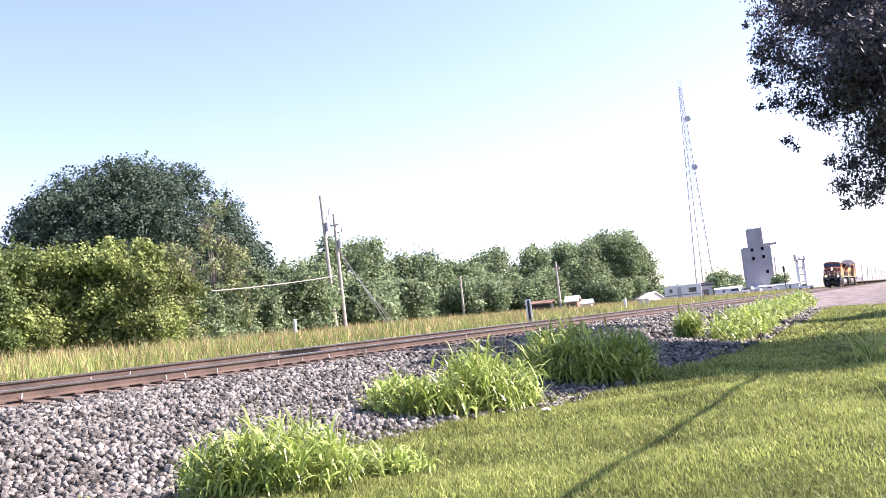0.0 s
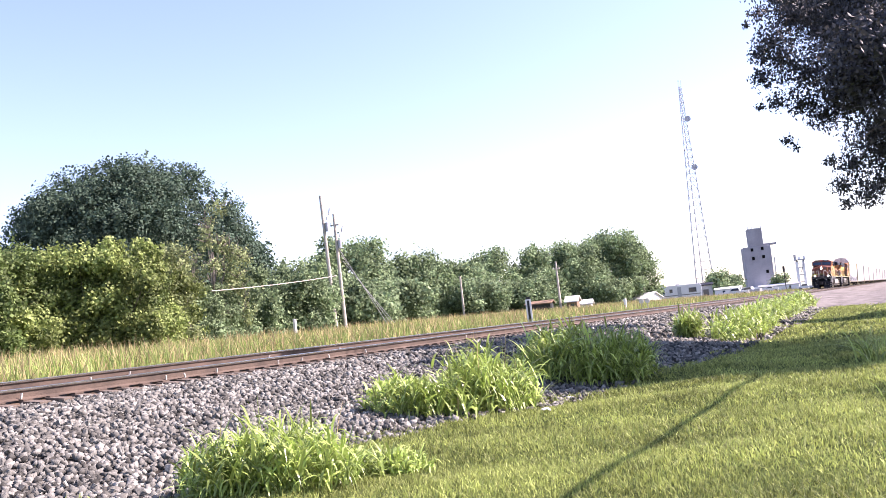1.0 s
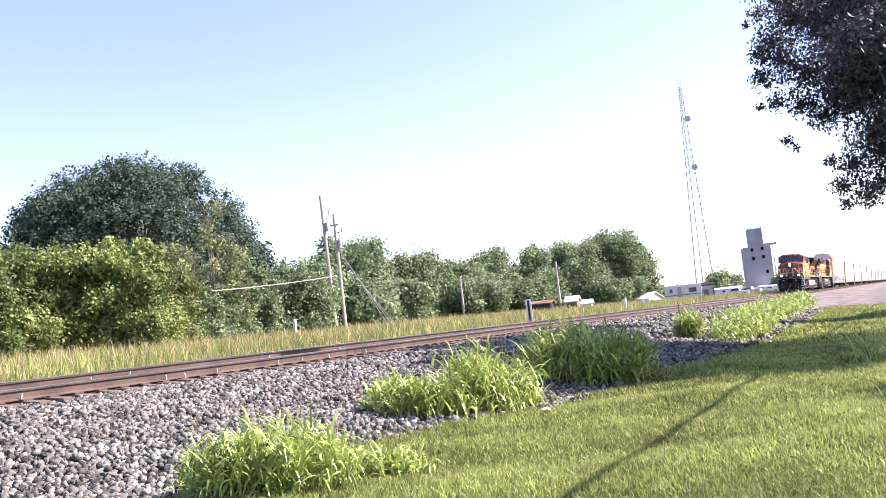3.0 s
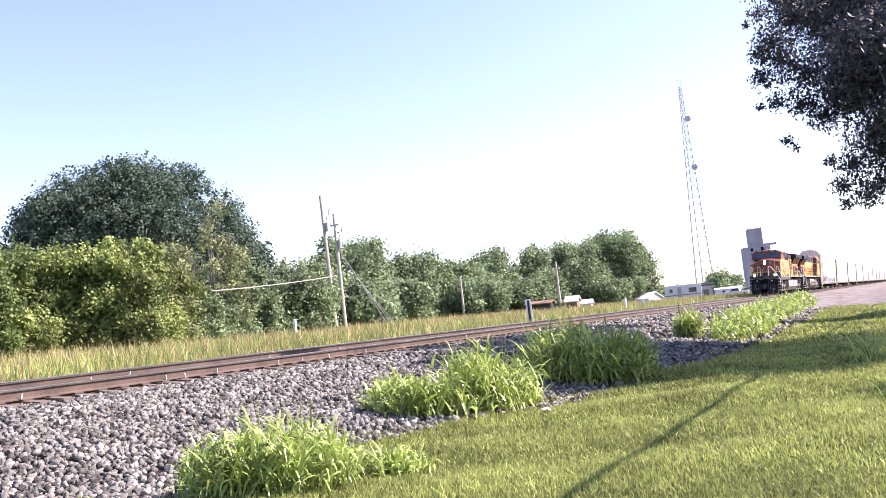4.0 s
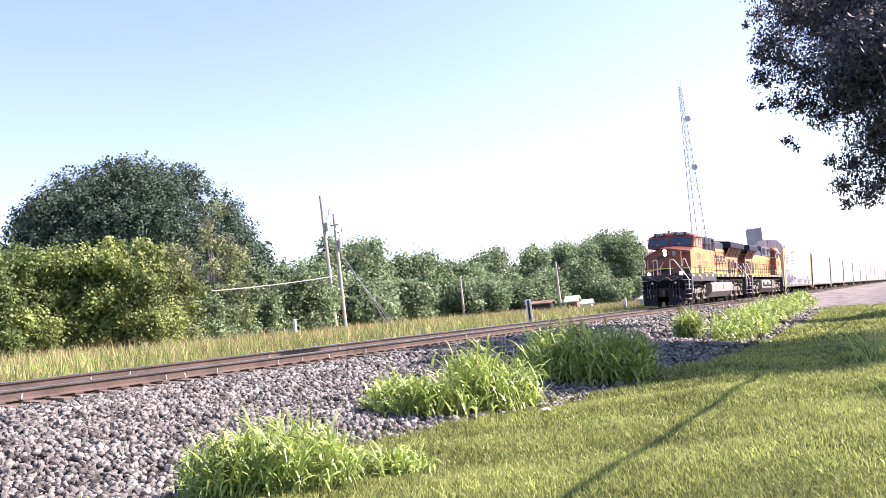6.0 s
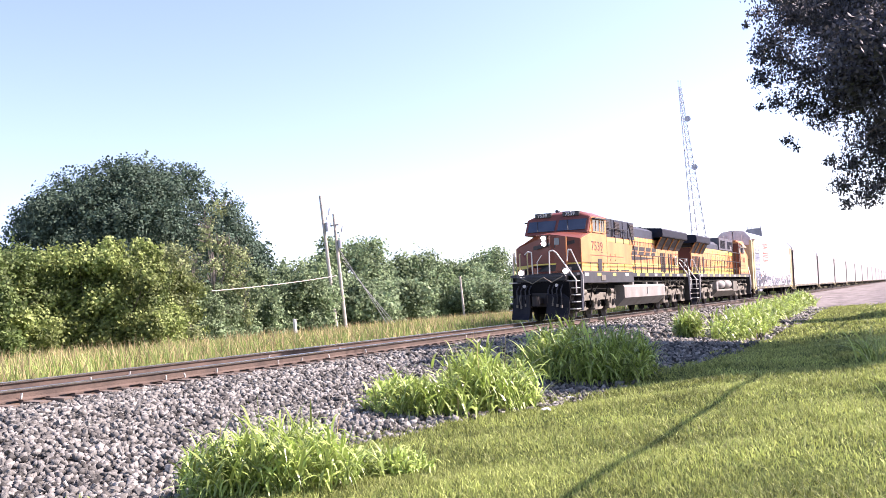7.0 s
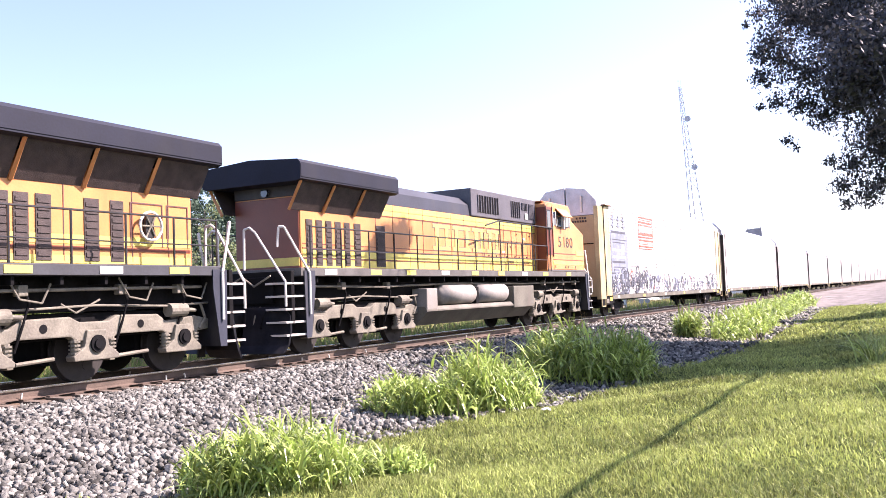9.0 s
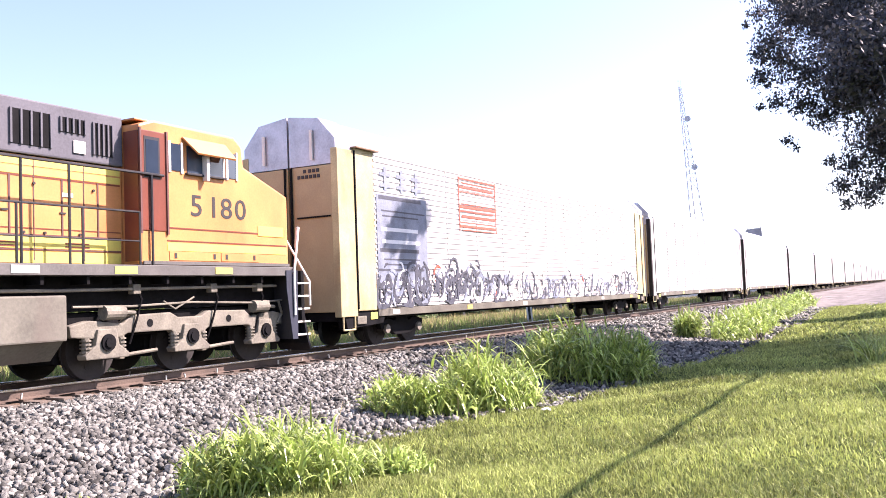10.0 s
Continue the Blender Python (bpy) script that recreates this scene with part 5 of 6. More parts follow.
def crown_lumps(w, h, base, count, rand, squash=0.9):
    """Lumps filling an uneven dome of width w, from height base to h."""
    out = []
    for _ in range(count):
        a, q = rand.uniform(0, 2 * np.pi), rand.random() ** 0.5
        v = rand.random()
        wide = np.sqrt(max(0.05, 1 - (1.6 * abs(v - 0.35)) ** 2 * 0.75))
        r = w * rand.uniform(0.09, 0.18)
        x, y = np.cos(a) * q * (w / 2 - r * 0.8) * wide, np.sin(a) * q * (w / 2 - r * 0.8) * wide
        z = base + r * 0.7 + v * (h - base - 1.7 * r)
        out.append((x, y, z, r, r, r * squash))
    return out


def tree(name, x, y, w, h, base, leaves, size, material, label, seed, trunk=0.25, lumps=26, hollow=0.5, depth=1.0, twigs=0, group="", dome=False):
    rand = np.random.default_rng(seed)
    z = float(ground_z(x, y)) - 0.1
    o = thing(name, pose(x, y, z), label, "bush" if "bush" in name or "shrub" in name else "tree", group)
    L = crown_lumps(w, h, base, lumps, rand)
    if dome:
        L = []
        for _ in range(lumps):
            d = rand.normal(size=3)
            d[2] = abs(d[2]) * 1.1
            d /= np.linalg.norm(d)
            d = np.sign(d) * np.abs(d) ** 0.78
            r = w * rand.uniform(0.075, 0.125)
            L.append((d[0] * (w / 2 - r), d[1] * (w / 2 - r), base + 2 + d[2] * (h - base - 2 - r), r, r, r * 0.85))
        L += [(0, 0, base + 4, w * 0.38, w * 0.38, h * 0.32)] * 3
    L = [(a, b * depth, c, d, e, f) for a, b, c, d, e, f in L]
    bm = B()
    top = (rand.uniform(-0.05, 0.05) * w, 0, h * 0.62)
    rod(bm, (0, 0, 0), (top[0] * 0.5, 0, h * 0.35), trunk, trunk * 0.72)
    rod(bm, (top[0] * 0.5, 0, h * 0.35), top, trunk * 0.72, trunk * 0.35)
    tr = part("trunk", bm, M_BARK, o)
    bm = B()
    for l in L[: min(len(L), 14)]:
        s = rand.uniform(0.25, 0.6)
        rod(bm, (top[0] * s, 0, h * 0.62 * s + 0.2), (l[0], l[1], l[2]), trunk * 0.3, trunk * 0.08, seg=5)
    for _ in range(twigs):
        l = L[rand.integers(len(L))]
        d = rand.normal(size=3)
        d[2] = abs(d[2]) + 0.5
        d = d / np.linalg.norm(d) * l[3] * rand.uniform(0.9, 1.6)
        rod(bm, l[:3], (l[0] + d[0], l[1] + d[1], l[2] + d[2]), 0.035, 0.012, seg=4)
    part("branching", bm, M_BARK, tr)
    if "bush" in name or "shrub" in name:
        # many small sprays, so that the outline stays ragged
        S = []
        for l in L:
            for _ in range(5):
                d = rand.normal(size=3)
                d /= np.linalg.norm(d)
                q = l[3] * rand.uniform(0.3, 0.5)
                S.append((l[0] + d[0] * l[3] * 0.95, l[1] + d[1] * l[4] * 0.95, max(0.2, l[2] + d[2] * l[5] * 1.05), q * 0.8, q * 0.8, q * 1.25))
        S += [(x, y, max(0.25, z * 0.35), r, r, r) for x, y, z, r, _, _ in L]
        L = L + S
        hollow = 0.1
    V, F = leaf_cloud(L, leaves, size, rand, hollow=hollow, spray=10)
    raw_mesh("crown", V, F, material, o)
    return o


BIG = "broad dark green tree behind the bushes"
tree("oak_tree", 51.3, 55.8, 20.8, 16.3, 1.5, 170000, 0.205, M_LEAF_DARK, BIG, 1, 0.5, 150, dome=True)
tree("oak_tree", 57.5, 50.5, 8.5, 9.6, 2.0, 16000, 0.3, M_LEAF_DARK, "dark green tree at the edge of the thicket", 2, 0.3, 24)
tree("oak_tree", 44.0, 69, 9, 9.5, 2.0, 12000, 0.3, M_LEAF_DARK, "dark green tree at the edge of the thicket", 22, 0.3, 20)
tree("roadside_bush", 31.5, 42.8, 9.5, 6.8, 0.0, 68000, 0.17, M_LEAF_BUSH, "yellow-green dense bush in the tall grass", 3, 0.15, 30)
tree("roadside_bush", 34.8, 38.5, 6.0, 6.6, 0.0, 47600, 0.17, M_LEAF_BUSH, "yellow-green dense bush in the tall grass", 4, 0.15, 24)
tree("roadside_bush", 26.5, 40.5, 6.5, 6.8, 0.0, 27200, 0.18, M_LEAF_BUSH_SHADED, "dense bush in the tall grass, in the shaded darker leaf colour", 5, 0.15, 20)
tree("roadside_bush", 37.0, 41.5, 6.0, 5.2, 0.0, 27200, 0.18, M_LEAF_BUSH, "yellow-green dense bush in the tall grass", 33, 0.15, 22)
tree("roadside_bush", 40.5, 38.5, 4.6, 3.4, 0.0, 15300, 0.18, M_LEAF_MID, "low green bush at the edge of the thicket", 34, 0.1, 16)
for i, (x, y, w, h) in enumerate(((29.0, 41.6, 6.5, 6.7), (33.3, 40.4, 6.0, 6.6), (36.0, 39.2, 4.6, 5.6), (38.8, 39.3, 4.6, 4.8), (43.0, 40.2, 5.0, 4.4))):
    tree("roadside_bush", x, y, w, h, 0.0, 26000, 0.17, (M_LEAF_BUSH_SHADED, M_LEAF_BUSH, M_LEAF_BUSH_SHADED, M_LEAF_BUSH, M_LEAF_MID)[i], "yellow-green dense bush in the tall grass" if i in (1, 3) else "dense bush in the tall grass, in the shaded darker leaf colour" if i < 4 else "dark green bush under the pole line", 60 + i, 0.1, 26)
tree("thin_shrub", 37.5, 39.0, 5.0, 7.2, 0.0, 9000, 0.16, M_LEAF_DRY, "thin yellowing shrub with bare twigs", 6, 0.12, 22, twigs=50)
tree("thin_tree", 43.1, 40.0, 6.3, 10.2, 0.5, 6000, 0.16, M_LEAF_DRY, "half-bare tree with thin grey twigs", 7, 0.16, 26, hollow=0.2, twigs=170)
tree("roadside_bush", 47.0, 40.5, 6.5, 5.6, 0.0, 30600, 0.2, M_LEAF_MID, "dark green bush under the pole line", 8, 0.15, 20)
tree("roadside_bush", 55.0, 43.5, 9, 5.8, 0.0, 30600, 0.22, M_LEAF_MID, "dark green bush under the pole line", 9, 0.15, 22)
for i, (x, y, w, h, n) in enumerate([(80, 60, 12, 9.0, 7000), (93, 62.5, 13, 12.4, 9000), (104, 60, 12, 10.6, 8000), (114, 58, 12, 9.2, 7000), (121, 66, 10, 8.6, 4500), (127, 59.5, 11, 11.2, 7000),
                                     (133, 54.5, 10, 11.5, 7000), (141, 50.5, 13, 11.8, 10000), (148, 45, 12.5, 13.6, 9000), (150, 42.3, 7.5, 10.4, 5000), (88, 54, 10, 6.0, 6000), (103, 51, 11, 5.5, 6000), (122, 50, 11, 5.8, 6000), (139, 45, 10, 5.5, 5000), (72, 50, 10, 5.5, 7000)]):
    tree("far_tree", x, y, w * 1.1, h * 1.05, 0.3, int(n * 2.2), 0.36, M_LEAF_MID, "mid-green tree in the row behind the field", 40 + i, 0.25, 46, group="trees behind the field")
for i, (x, y, w, h) in enumerate([(330, 62, 12, 9), (420, 80, 16, 13), (470, 84, 18, 12), (520, 66, 14, 10)]):
    tree("distant_tree", x, y, w, h, 0.3, 3000, 0.9, M_LEAF_MID, "small distant tree beside the sheds", 70 + i, 0.3, 16, group="distant trees")


BOUGHS = [(21.2, 1.73, 6.50, 0.75), (22.8, 0.91, 6.43, 1.20), (24.4, -0.02, 6.46, 1.60), (20.5, 2.15, 5.83, 0.50), (20.4, 2.42, 5.04, 0.32), (21.4, 1.56, 5.18, 0.80), (23.1, 0.61, 5.03, 1.10), (23.6, -0.25, 4.26, 1.20), (21.6, 1.35, 4.19, 0.50), (21.4, 1.76, 4.49, 0.40), (22.7, 0.52, 3.72, 0.75), (22.0, 0.93, 3.04, 0.50), (22.3, 0.41, 2.59, 0.70), (21.3, 1.19, 2.50, 0.30), (21.6, 0.72, 2.26, 0.35), (21.4, 1.13, 2.11, 0.20), (20.2, 2.08, 3.53, 0.16), (20.3, 1.93, 3.37, 0.12), (20.3, 2.34, 6.48, 0.25), (19.9, 2.55, 6.17, 0.12), (20.2, 2.53, 4.38, 0.13), (20.6, 2.21, 4.51, 0.28), (23.9, -0.55, 2.86, 1.00), (22.2, 1.70, 7.74, 1.10), (24.1, 0.26, 8.20, 1.60), (20.7, 1.98, 5.45, 0.50), (21.3, 1.34, 3.10, 0.18), (20.4, 2.41, 5.54, 0.30), (25.0, -0.94, 5.79, 1.60)]


def overhang_tree():
    """The tree over the lawn whose low branches hang into view."""
    rand = np.random.default_rng(11)
    o = thing("lawn_tree", pose(26, -5.2, LAWN_Z), "tree with pointed leaves, coloured dark as if backlit, overhanging the lawn", "tree")
    part("trunk", rod(rod(B(), (0, 0, -0.1), (0.2, 0.2, 3.5), 0.34, 0.27, 12), (0.2, 0.2, 3.5), (0.2, 0.6, 6.2), 0.27, 0.14, 12), M_BARK, o)
    off = Vector((26, -5.2, LAWN_Z))
    # hanging boughs: place over the lawn and radius
    lumps = []
    for x, y, z, r in BOUGHS:
        lumps.append((x - off.x, y - off.y, z - off.z, r, r, r * 0.85))
    big = [(-1.5, 3.2, 5.4, 3.0, 1.9, 1.2), (-5.0, 4.6, 5.2, 2.0, 1.3, 0.9), (-6.0, 5.4, 6.2, 1.8, 1.1, 0.8), (-5.4, 5.9, 5.6, 1.3, 0.7, 0.6), (2.5, 2.4, 5.6, 3.0, 2.0, 1.3), (-2.5, 5.0, 4.6, 1.6, 1.0, 0.7), (0, 0.5, 6.6, 3.2, 2.6, 1.6)]
    bm = B()
    for l in lumps + big:
        if l[3] > 0.6:
            mid = Vector((l[0] * 0.6 + 0.3, l[1] * 0.6, max(5.2, l[2] * 0.9 + 2.0)))
            rod(bm, (0.2, 0.4, 4.2), mid, 0.08, 0.035, 6)
            rod(bm, mid, l[:3], 0.035, 0.01, 5)
        else:
            rod(bm, (l[0] + 0.06, l[1] - 0.08, l[2] + 0.2), l[:3], 0.007, 0.004, 4)
        for _ in range(6):
            d = Vector(rand.normal(size=3)).normalized() * l[3] * 0.9
            rod(bm, l[:3], Vector(l[:3]) + Vector((d.x, d.y, d.z * 0.7 - 0.25 * l[3])), 0.012, 0.004, 4)
    part("branching", bm, M_BARK, o)
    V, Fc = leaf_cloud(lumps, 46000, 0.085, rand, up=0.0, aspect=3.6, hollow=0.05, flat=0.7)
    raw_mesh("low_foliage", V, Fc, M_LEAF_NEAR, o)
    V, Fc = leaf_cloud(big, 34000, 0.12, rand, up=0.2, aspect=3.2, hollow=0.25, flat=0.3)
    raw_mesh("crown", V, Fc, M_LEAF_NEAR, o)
    # the broad upper crown, whose shade lies over the bank and the lawn
    upper = [(x - off.x, y - off.y, z - off.z, r, r, 0.75) for x, y, z, r in ((24.6, -7.6, 10.0, 2.0), (29.4, -7.7, 10.2, 2.1), (23.8, -4.6, 9.8, 1.9), (28.0, -4.0, 10.6, 2.7), (31.6, -5.0, 10.2, 1.9), (25.2, -1.3, 10.0, 2.1),
                                                                            (29.3, 0.2, 10.3, 2.4), (32.0, -1.0, 10.2, 2.0), (28.6, 2.2, 10.0, 1.2), (32.6, 1.6, 10.1, 1.4), (36.0, 0.9, 10.2, 1.4), (39.3, 0.6, 10.2, 1.2))]
    bm = rod(B(), (0.2, 0.6, 6.2), (1.0, 1.2, 9.6), 0.16, 0.1, 8)
    for l in upper:
        rod(bm, (1.0, 1.2, 9.6), l[:3], 0.08, 0.02, 6)
    part("upper_limb", bm, M_BARK, o)
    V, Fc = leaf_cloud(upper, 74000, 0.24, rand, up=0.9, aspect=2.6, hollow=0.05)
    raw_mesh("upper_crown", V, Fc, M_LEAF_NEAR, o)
    # the high bough whose shade falls on the passing train
    high = [(2.2, 6.7, 14.9 - off.z, 0.85, 0.4, 0.4), (1.5, 6.7, 14.5 - off.z, 0.55, 0.3, 0.35), (3.0, 6.7, 15.1 - off.z, 0.6, 0.3, 0.4), (2.4, 6.4, 14.3 - off.z, 0.5, 0.3, 0.3)]
    bm = rod(B(), (0.2, 0.6, 6.2), (0.8, 3.2, 11.5), 0.1, 0.06, 8)
    for l in high:
        rod(bm, (0.8, 3.2, 11.5), l[:3], 0.05, 0.015, 6)
    part("high_bough", bm, M_BARK, o)
    V, Fc = leaf_cloud(high, 2100, 0.16, rand, up=0.3, aspect=2.6, hollow=0.1)
    raw_mesh("bough_foliage", V, Fc, M_LEAF_NEAR, o)


overhang_tree()
# Unseen tree, added out of view to dapple the lawn's right edge.
tree("lawn_tree", 17.6, -6.6, 3.6, 7.6, 4.8, 1500, 0.18, M_LEAF_NEAR, "unseen small tree, added to shade the edge of the lawn", 92, 0.16, 14)
tree("lawn_tree", 44, -2.6, 6.5, 7.5, 2.6, 6000, 0.3, M_LEAF_NEAR, "shade tree on the lawn beyond view", 91, 0.25, 16)


def clump(x, y, w, d, h, n, label, seed, width=0.028, seeds=0, name="grass_clump"):
    """A tuft of long arching blades, as tall weedy grass grows from gravel."""
    rand = np.random.default_rng(seed)
    o = thing(name, pose(x, y, float(ground_z(x, y))), label, "grass", "grass clumps")
    k = max(4, int(n / 28))
    cx, cy = rand.uniform(-w / 2, w / 2, k) * rand.random(k) ** 0.3, rand.uniform(-d / 2, d / 2, k)
    pick = rand.integers(0, k, n)
    bx, by = cx[pick] + rand.normal(0, 0.07, n), cy[pick] + rand.normal(0, 0.07, n)
    bz = ground_z(bx + x, by + y) - float(ground_z(x, y)) - 0.02
    hh = h * rand.uniform(0.45, 1.1, n) * (1 - 0.35 * np.clip((np.abs(bx) / (w / 1.6)) ** 2, 0, 1))
    V, F = blades(np.stack([bx, by, bz], 1), hh, 1.65 * width * rand.uniform(0.6, 1.3, n), rand.uniform(0.18, 1.8, n), 4, rand)
    raw_mesh("foliage", V, F, M_TALL, o, "stuff")
    if seeds:
        bx, by = rand.normal(0, w / 3.5, seeds), rand.normal(0, d / 3.5, seeds)
        V, F = blades(np.stack([bx, by, np.zeros(seeds)], 1), h * rand.uniform(1.0, 1.35, seeds), np.full(seeds, 0.018), rand.uniform(0.1, 0.35, seeds), 3, rand)
        raw_mesh("seed_growth", V, F, M_SEED, o, "stuff")
    return o


def stalks(n, leaves, bx, by, bz, h, length, width, rand):
    """Upright stalks, each with long blades that arch out from its nodes."""
    k = n * leaves
    st = np.repeat(np.arange(n), leaves)
    lean = rand.normal(0, 0.16, (n, 2))
    s = rand.uniform(0.02, 1.0, k) ** 0.8
    foot = np.stack([bx[st] + lean[st, 0] * h[st] * s, by[st] + lean[st, 1] * h[st] * s, bz[st] + h[st] * s * 0.72], 1)
    az = rand.uniform(0, 2 * np.pi, k)
    out = np.stack([np.cos(az), np.sin(az), np.zeros(k)], 1)
    flat = np.stack([-np.sin(az), np.cos(az), rand.normal(0, 0.35, k)], 1)
    L = length * rand.uniform(0.5, 1.25, k) * (1.1 - 0.35 * s)
    up, droop, reach = rand.uniform(0.55, 1.15, k), rand.uniform(0.3, 1.15, k), rand.uniform(0.3, 0.75, k)
    W = flat * (width * rand.uniform(0.6, 1.3, k))[:, None] / 2
    rows, segs = [], 4
    for i in range(segs + 1):
        q = i / segs
        c = foot + out * (L * reach * q)[:, None]
        c[:, 2] += L * (up * q - droop * q * q)
        c[:, 2] = np.maximum(c[:, 2], bz[st] + 0.01)
        if i < segs:
            taper = (0.65, 1.0, 0.85, 0.5)[i]
            rows += [c - W * taper, c + W * taper]
        else:
            rows += [c]
    V = np.stack(rows, 1).reshape(-1, 3)
    f = []
    for i in range(segs):
        a = 2 * i
        f += [(a, a + 1, a + 3), (a, a + 3, a + 2)] if i < segs - 1 else [(a, a + 1, a + 2)]
    F = (np.arange(k)[:, None, None] * (2 * segs + 1) + np.array(f)[None]).reshape(-1, 3)
    return V, F


def weed_clump(x, y, w, d, h, n, label, seed, turn=0.0, width=0.022, seeds=0, leaves=9):
    """A clump of tall leafy grass: an uneven oval of stalks, higher in the middle."""
    rand = np.random.default_rng(seed)
    o = thing("grass_clump", pose(x, y, float(ground_z(x, y))), label, "grass", "grass clumps")
    a, r = rand.uniform(0, 2 * np.pi, n), np.sqrt(rand.random(n)) * (1 + 0.12 * rand.normal(size=n))
    u, v = r * np.cos(a) * w / 2, r * np.sin(a) * d / 2
    c, q = math.cos(radians(turn)), math.sin(radians(turn))
    bx, by = u * c - v * q, u * q + v * c
    bz = ground_z(bx + x, by + y) - float(ground_z(x, y)) - 0.02
    hh = h * rand.uniform(0.55, 1.05, n) * (1 - 0.4 * np.clip(r, 0, 1.1) ** 2) * (1 + 0.18 * np.sin(bx * 3.1 + seed) * np.sin(by * 2.7 + 2 * seed))
    V, F = stalks(n, leaves, bx, by, bz, hh, 0.58 * h ** 0.6, width, rand)
    raw_mesh("foliage", V, F, M_TALL, o, "stuff")
    V, F = blades(np.stack([bx, by, bz], 1), hh, np.full(n, 0.012), rand.uniform(0.05, 0.3, n), 3, rand)
    raw_mesh("stem_growth", V, F, M_TALL, o, "stuff")
    if seeds:
        i = rand.integers(0, n, seeds)
        V, F = blades(np.stack([bx[i], by[i], bz[i]], 1), hh[i] * rand.uniform(1.1, 1.4, seeds), np.full(seeds, 0.02), rand.uniform(0.05, 0.3, seeds), 3, rand)
        raw_mesh("seed_growth", V, F, M_SEED, o, "stuff")
    return o


TALL = "tall bright green grass clump growing at the foot of the ballast"
weed_clump(6.75, 5.75, 1.9, 1.2, 0.86, 300, TALL, 1, 90, 0.026, seeds=3, leaves=7)
weed_clump(7.8, 5.1, 1.0, 0.6, 0.36, 120, "low tuft of weeds beside the gravel", 3, 90, 0.022, leaves=6)
weed_clump(5.9, 7.4, 0.5, 0.4, 0.2, 20, "small tuft of grass in the ballast", 2, 0, 0.018)
weed_clump(11.6, 6.9, 1.6, 1.0, 0.88, 190, TALL, 4, 80, 0.032, seeds=2, leaves=7)
weed_clump(12.7, 6.2, 2.4, 1.4, 1.25, 330, TALL, 5, 15, 0.032, seeds=14, leaves=7)
weed_clump(17.0, 6.35, 2.3, 1.7, 1.45, 330, "tall grass clump in the tree's shade", 6, 60, 0.036, seeds=6, leaves=8)
weed_clump(17.2, 5.4, 1.8, 1.3, 1.25, 220, "tall grass clump in the tree's shade", 7, 30, 0.036, leaves=8)
weed_clump(28.8, 6.6, 0.75, 0.75, 1.4, 100, "single tuft of grass on the gravel", 8, 0, 0.04, seeds=5)
for i, (x, y) in enumerate(((30.5, 5.4), (33.5, 5.6), (37, 5.9), (41, 6.2), (46, 6.4), (52, 6.6), (59, 6.9), (67, 7.3))):
    weed_clump(x, y, 4.2 + 0.06 * x, 1.4, 1.1 + 0.005 * x, 140, "rank of tall weedy grass along the gravel", 20 + i, 3, 0.04 + 0.0006 * x, seeds=6)
clump(12.4, 0.42, 0.5, 0.4, 0.6, 40, "arching weed with long thin leaves on the lawn", 40, 0.013)
clump(18.6, 0.75, 1.2, 0.8, 1.0, 80, "arching weed with long thin leaves on the lawn", 41, 0.016)


def mown_grass():
    """Short blades of the lawn, denser where it lies nearer."""
    bands = [(3.5, 8, -1.5, 7.3, 78000, 0.06, 0.0095), (8, 14, -1.5, 7.2, 62000, 0.066, 0.0135), (14, 26, -2, 6.5, 54000, 0.078, 0.022), (26, 70, -3, 6.5, 40000, 0.10, 0.05)]
    Vs, Fs, n0 = [], [], 0
    for x0, x1, y0, y1, n, h, w in bands:
        x, y = rng.uniform(x0, x1, n), rng.uniform(y0, y1, n)
        keep = y < toe(x) + 0.15 + 0.35 * np.sin(x * 2.1) * np.sin(x * 0.7 + 1)
        keep &= x < lawn_end(y) + rng.normal(0, 0.5, n)
        x, y = x[keep], y[keep]
        patch = 0.75 + 0.5 * np.sin(x * 1.7 + 2 * np.sin(y)) * np.sin(y * 2.3 + x * 0.4)
        hh = h * rng.uniform(0.5, 1.4, len(x)) * (0.8 + 0.4 * patch)
        V, F = blades(np.stack([x, y, ground_z(x, y) - 0.005], 1), hh, w * rng.uniform(0.6, 1.3, len(x)), rng.uniform(0.1, 1.3, len(x)), 2)
        Vs.append(V), Fs.append(F + n0)
        n0 += len(V)
    raw_mesh("lawn_grass", np.concatenate(Vs), np.concatenate(Fs), M_BLADE, None, "stuff", "short mown green lawn grass", "grass")


def field_grass():
    for name, n, h, w, m, lab in (("field_grass", 80000, 0.8, 0.035, M_FIELD, "tall yellow-green field grass behind the track"), ("field_seed_heads", 24000, 1.0, 0.03, M_SEED, "tan seed heads over the field grass")):
        t = rng.random(n) ** 1.4
        x = 8 + 150 * t
        y0, y1 = 15.7, np.minimum(23 + x * 0.7, 58)
        y = y0 + (y1 - y0) * rng.random(n) ** 1.2
        k = 1 + x / 90
        V, F = blades(np.stack([x, y, ground_z(x, y) - 0.02], 1), h * rng.uniform(0.6, 1.25, n) * np.where(y < 17, 0.7, 1.0), w * k, rng.uniform(0.05, 0.6, n), 2)
        raw_mesh(name, V, F, m, None, "stuff", lab, "grass")


mown_grass()
field_grass()


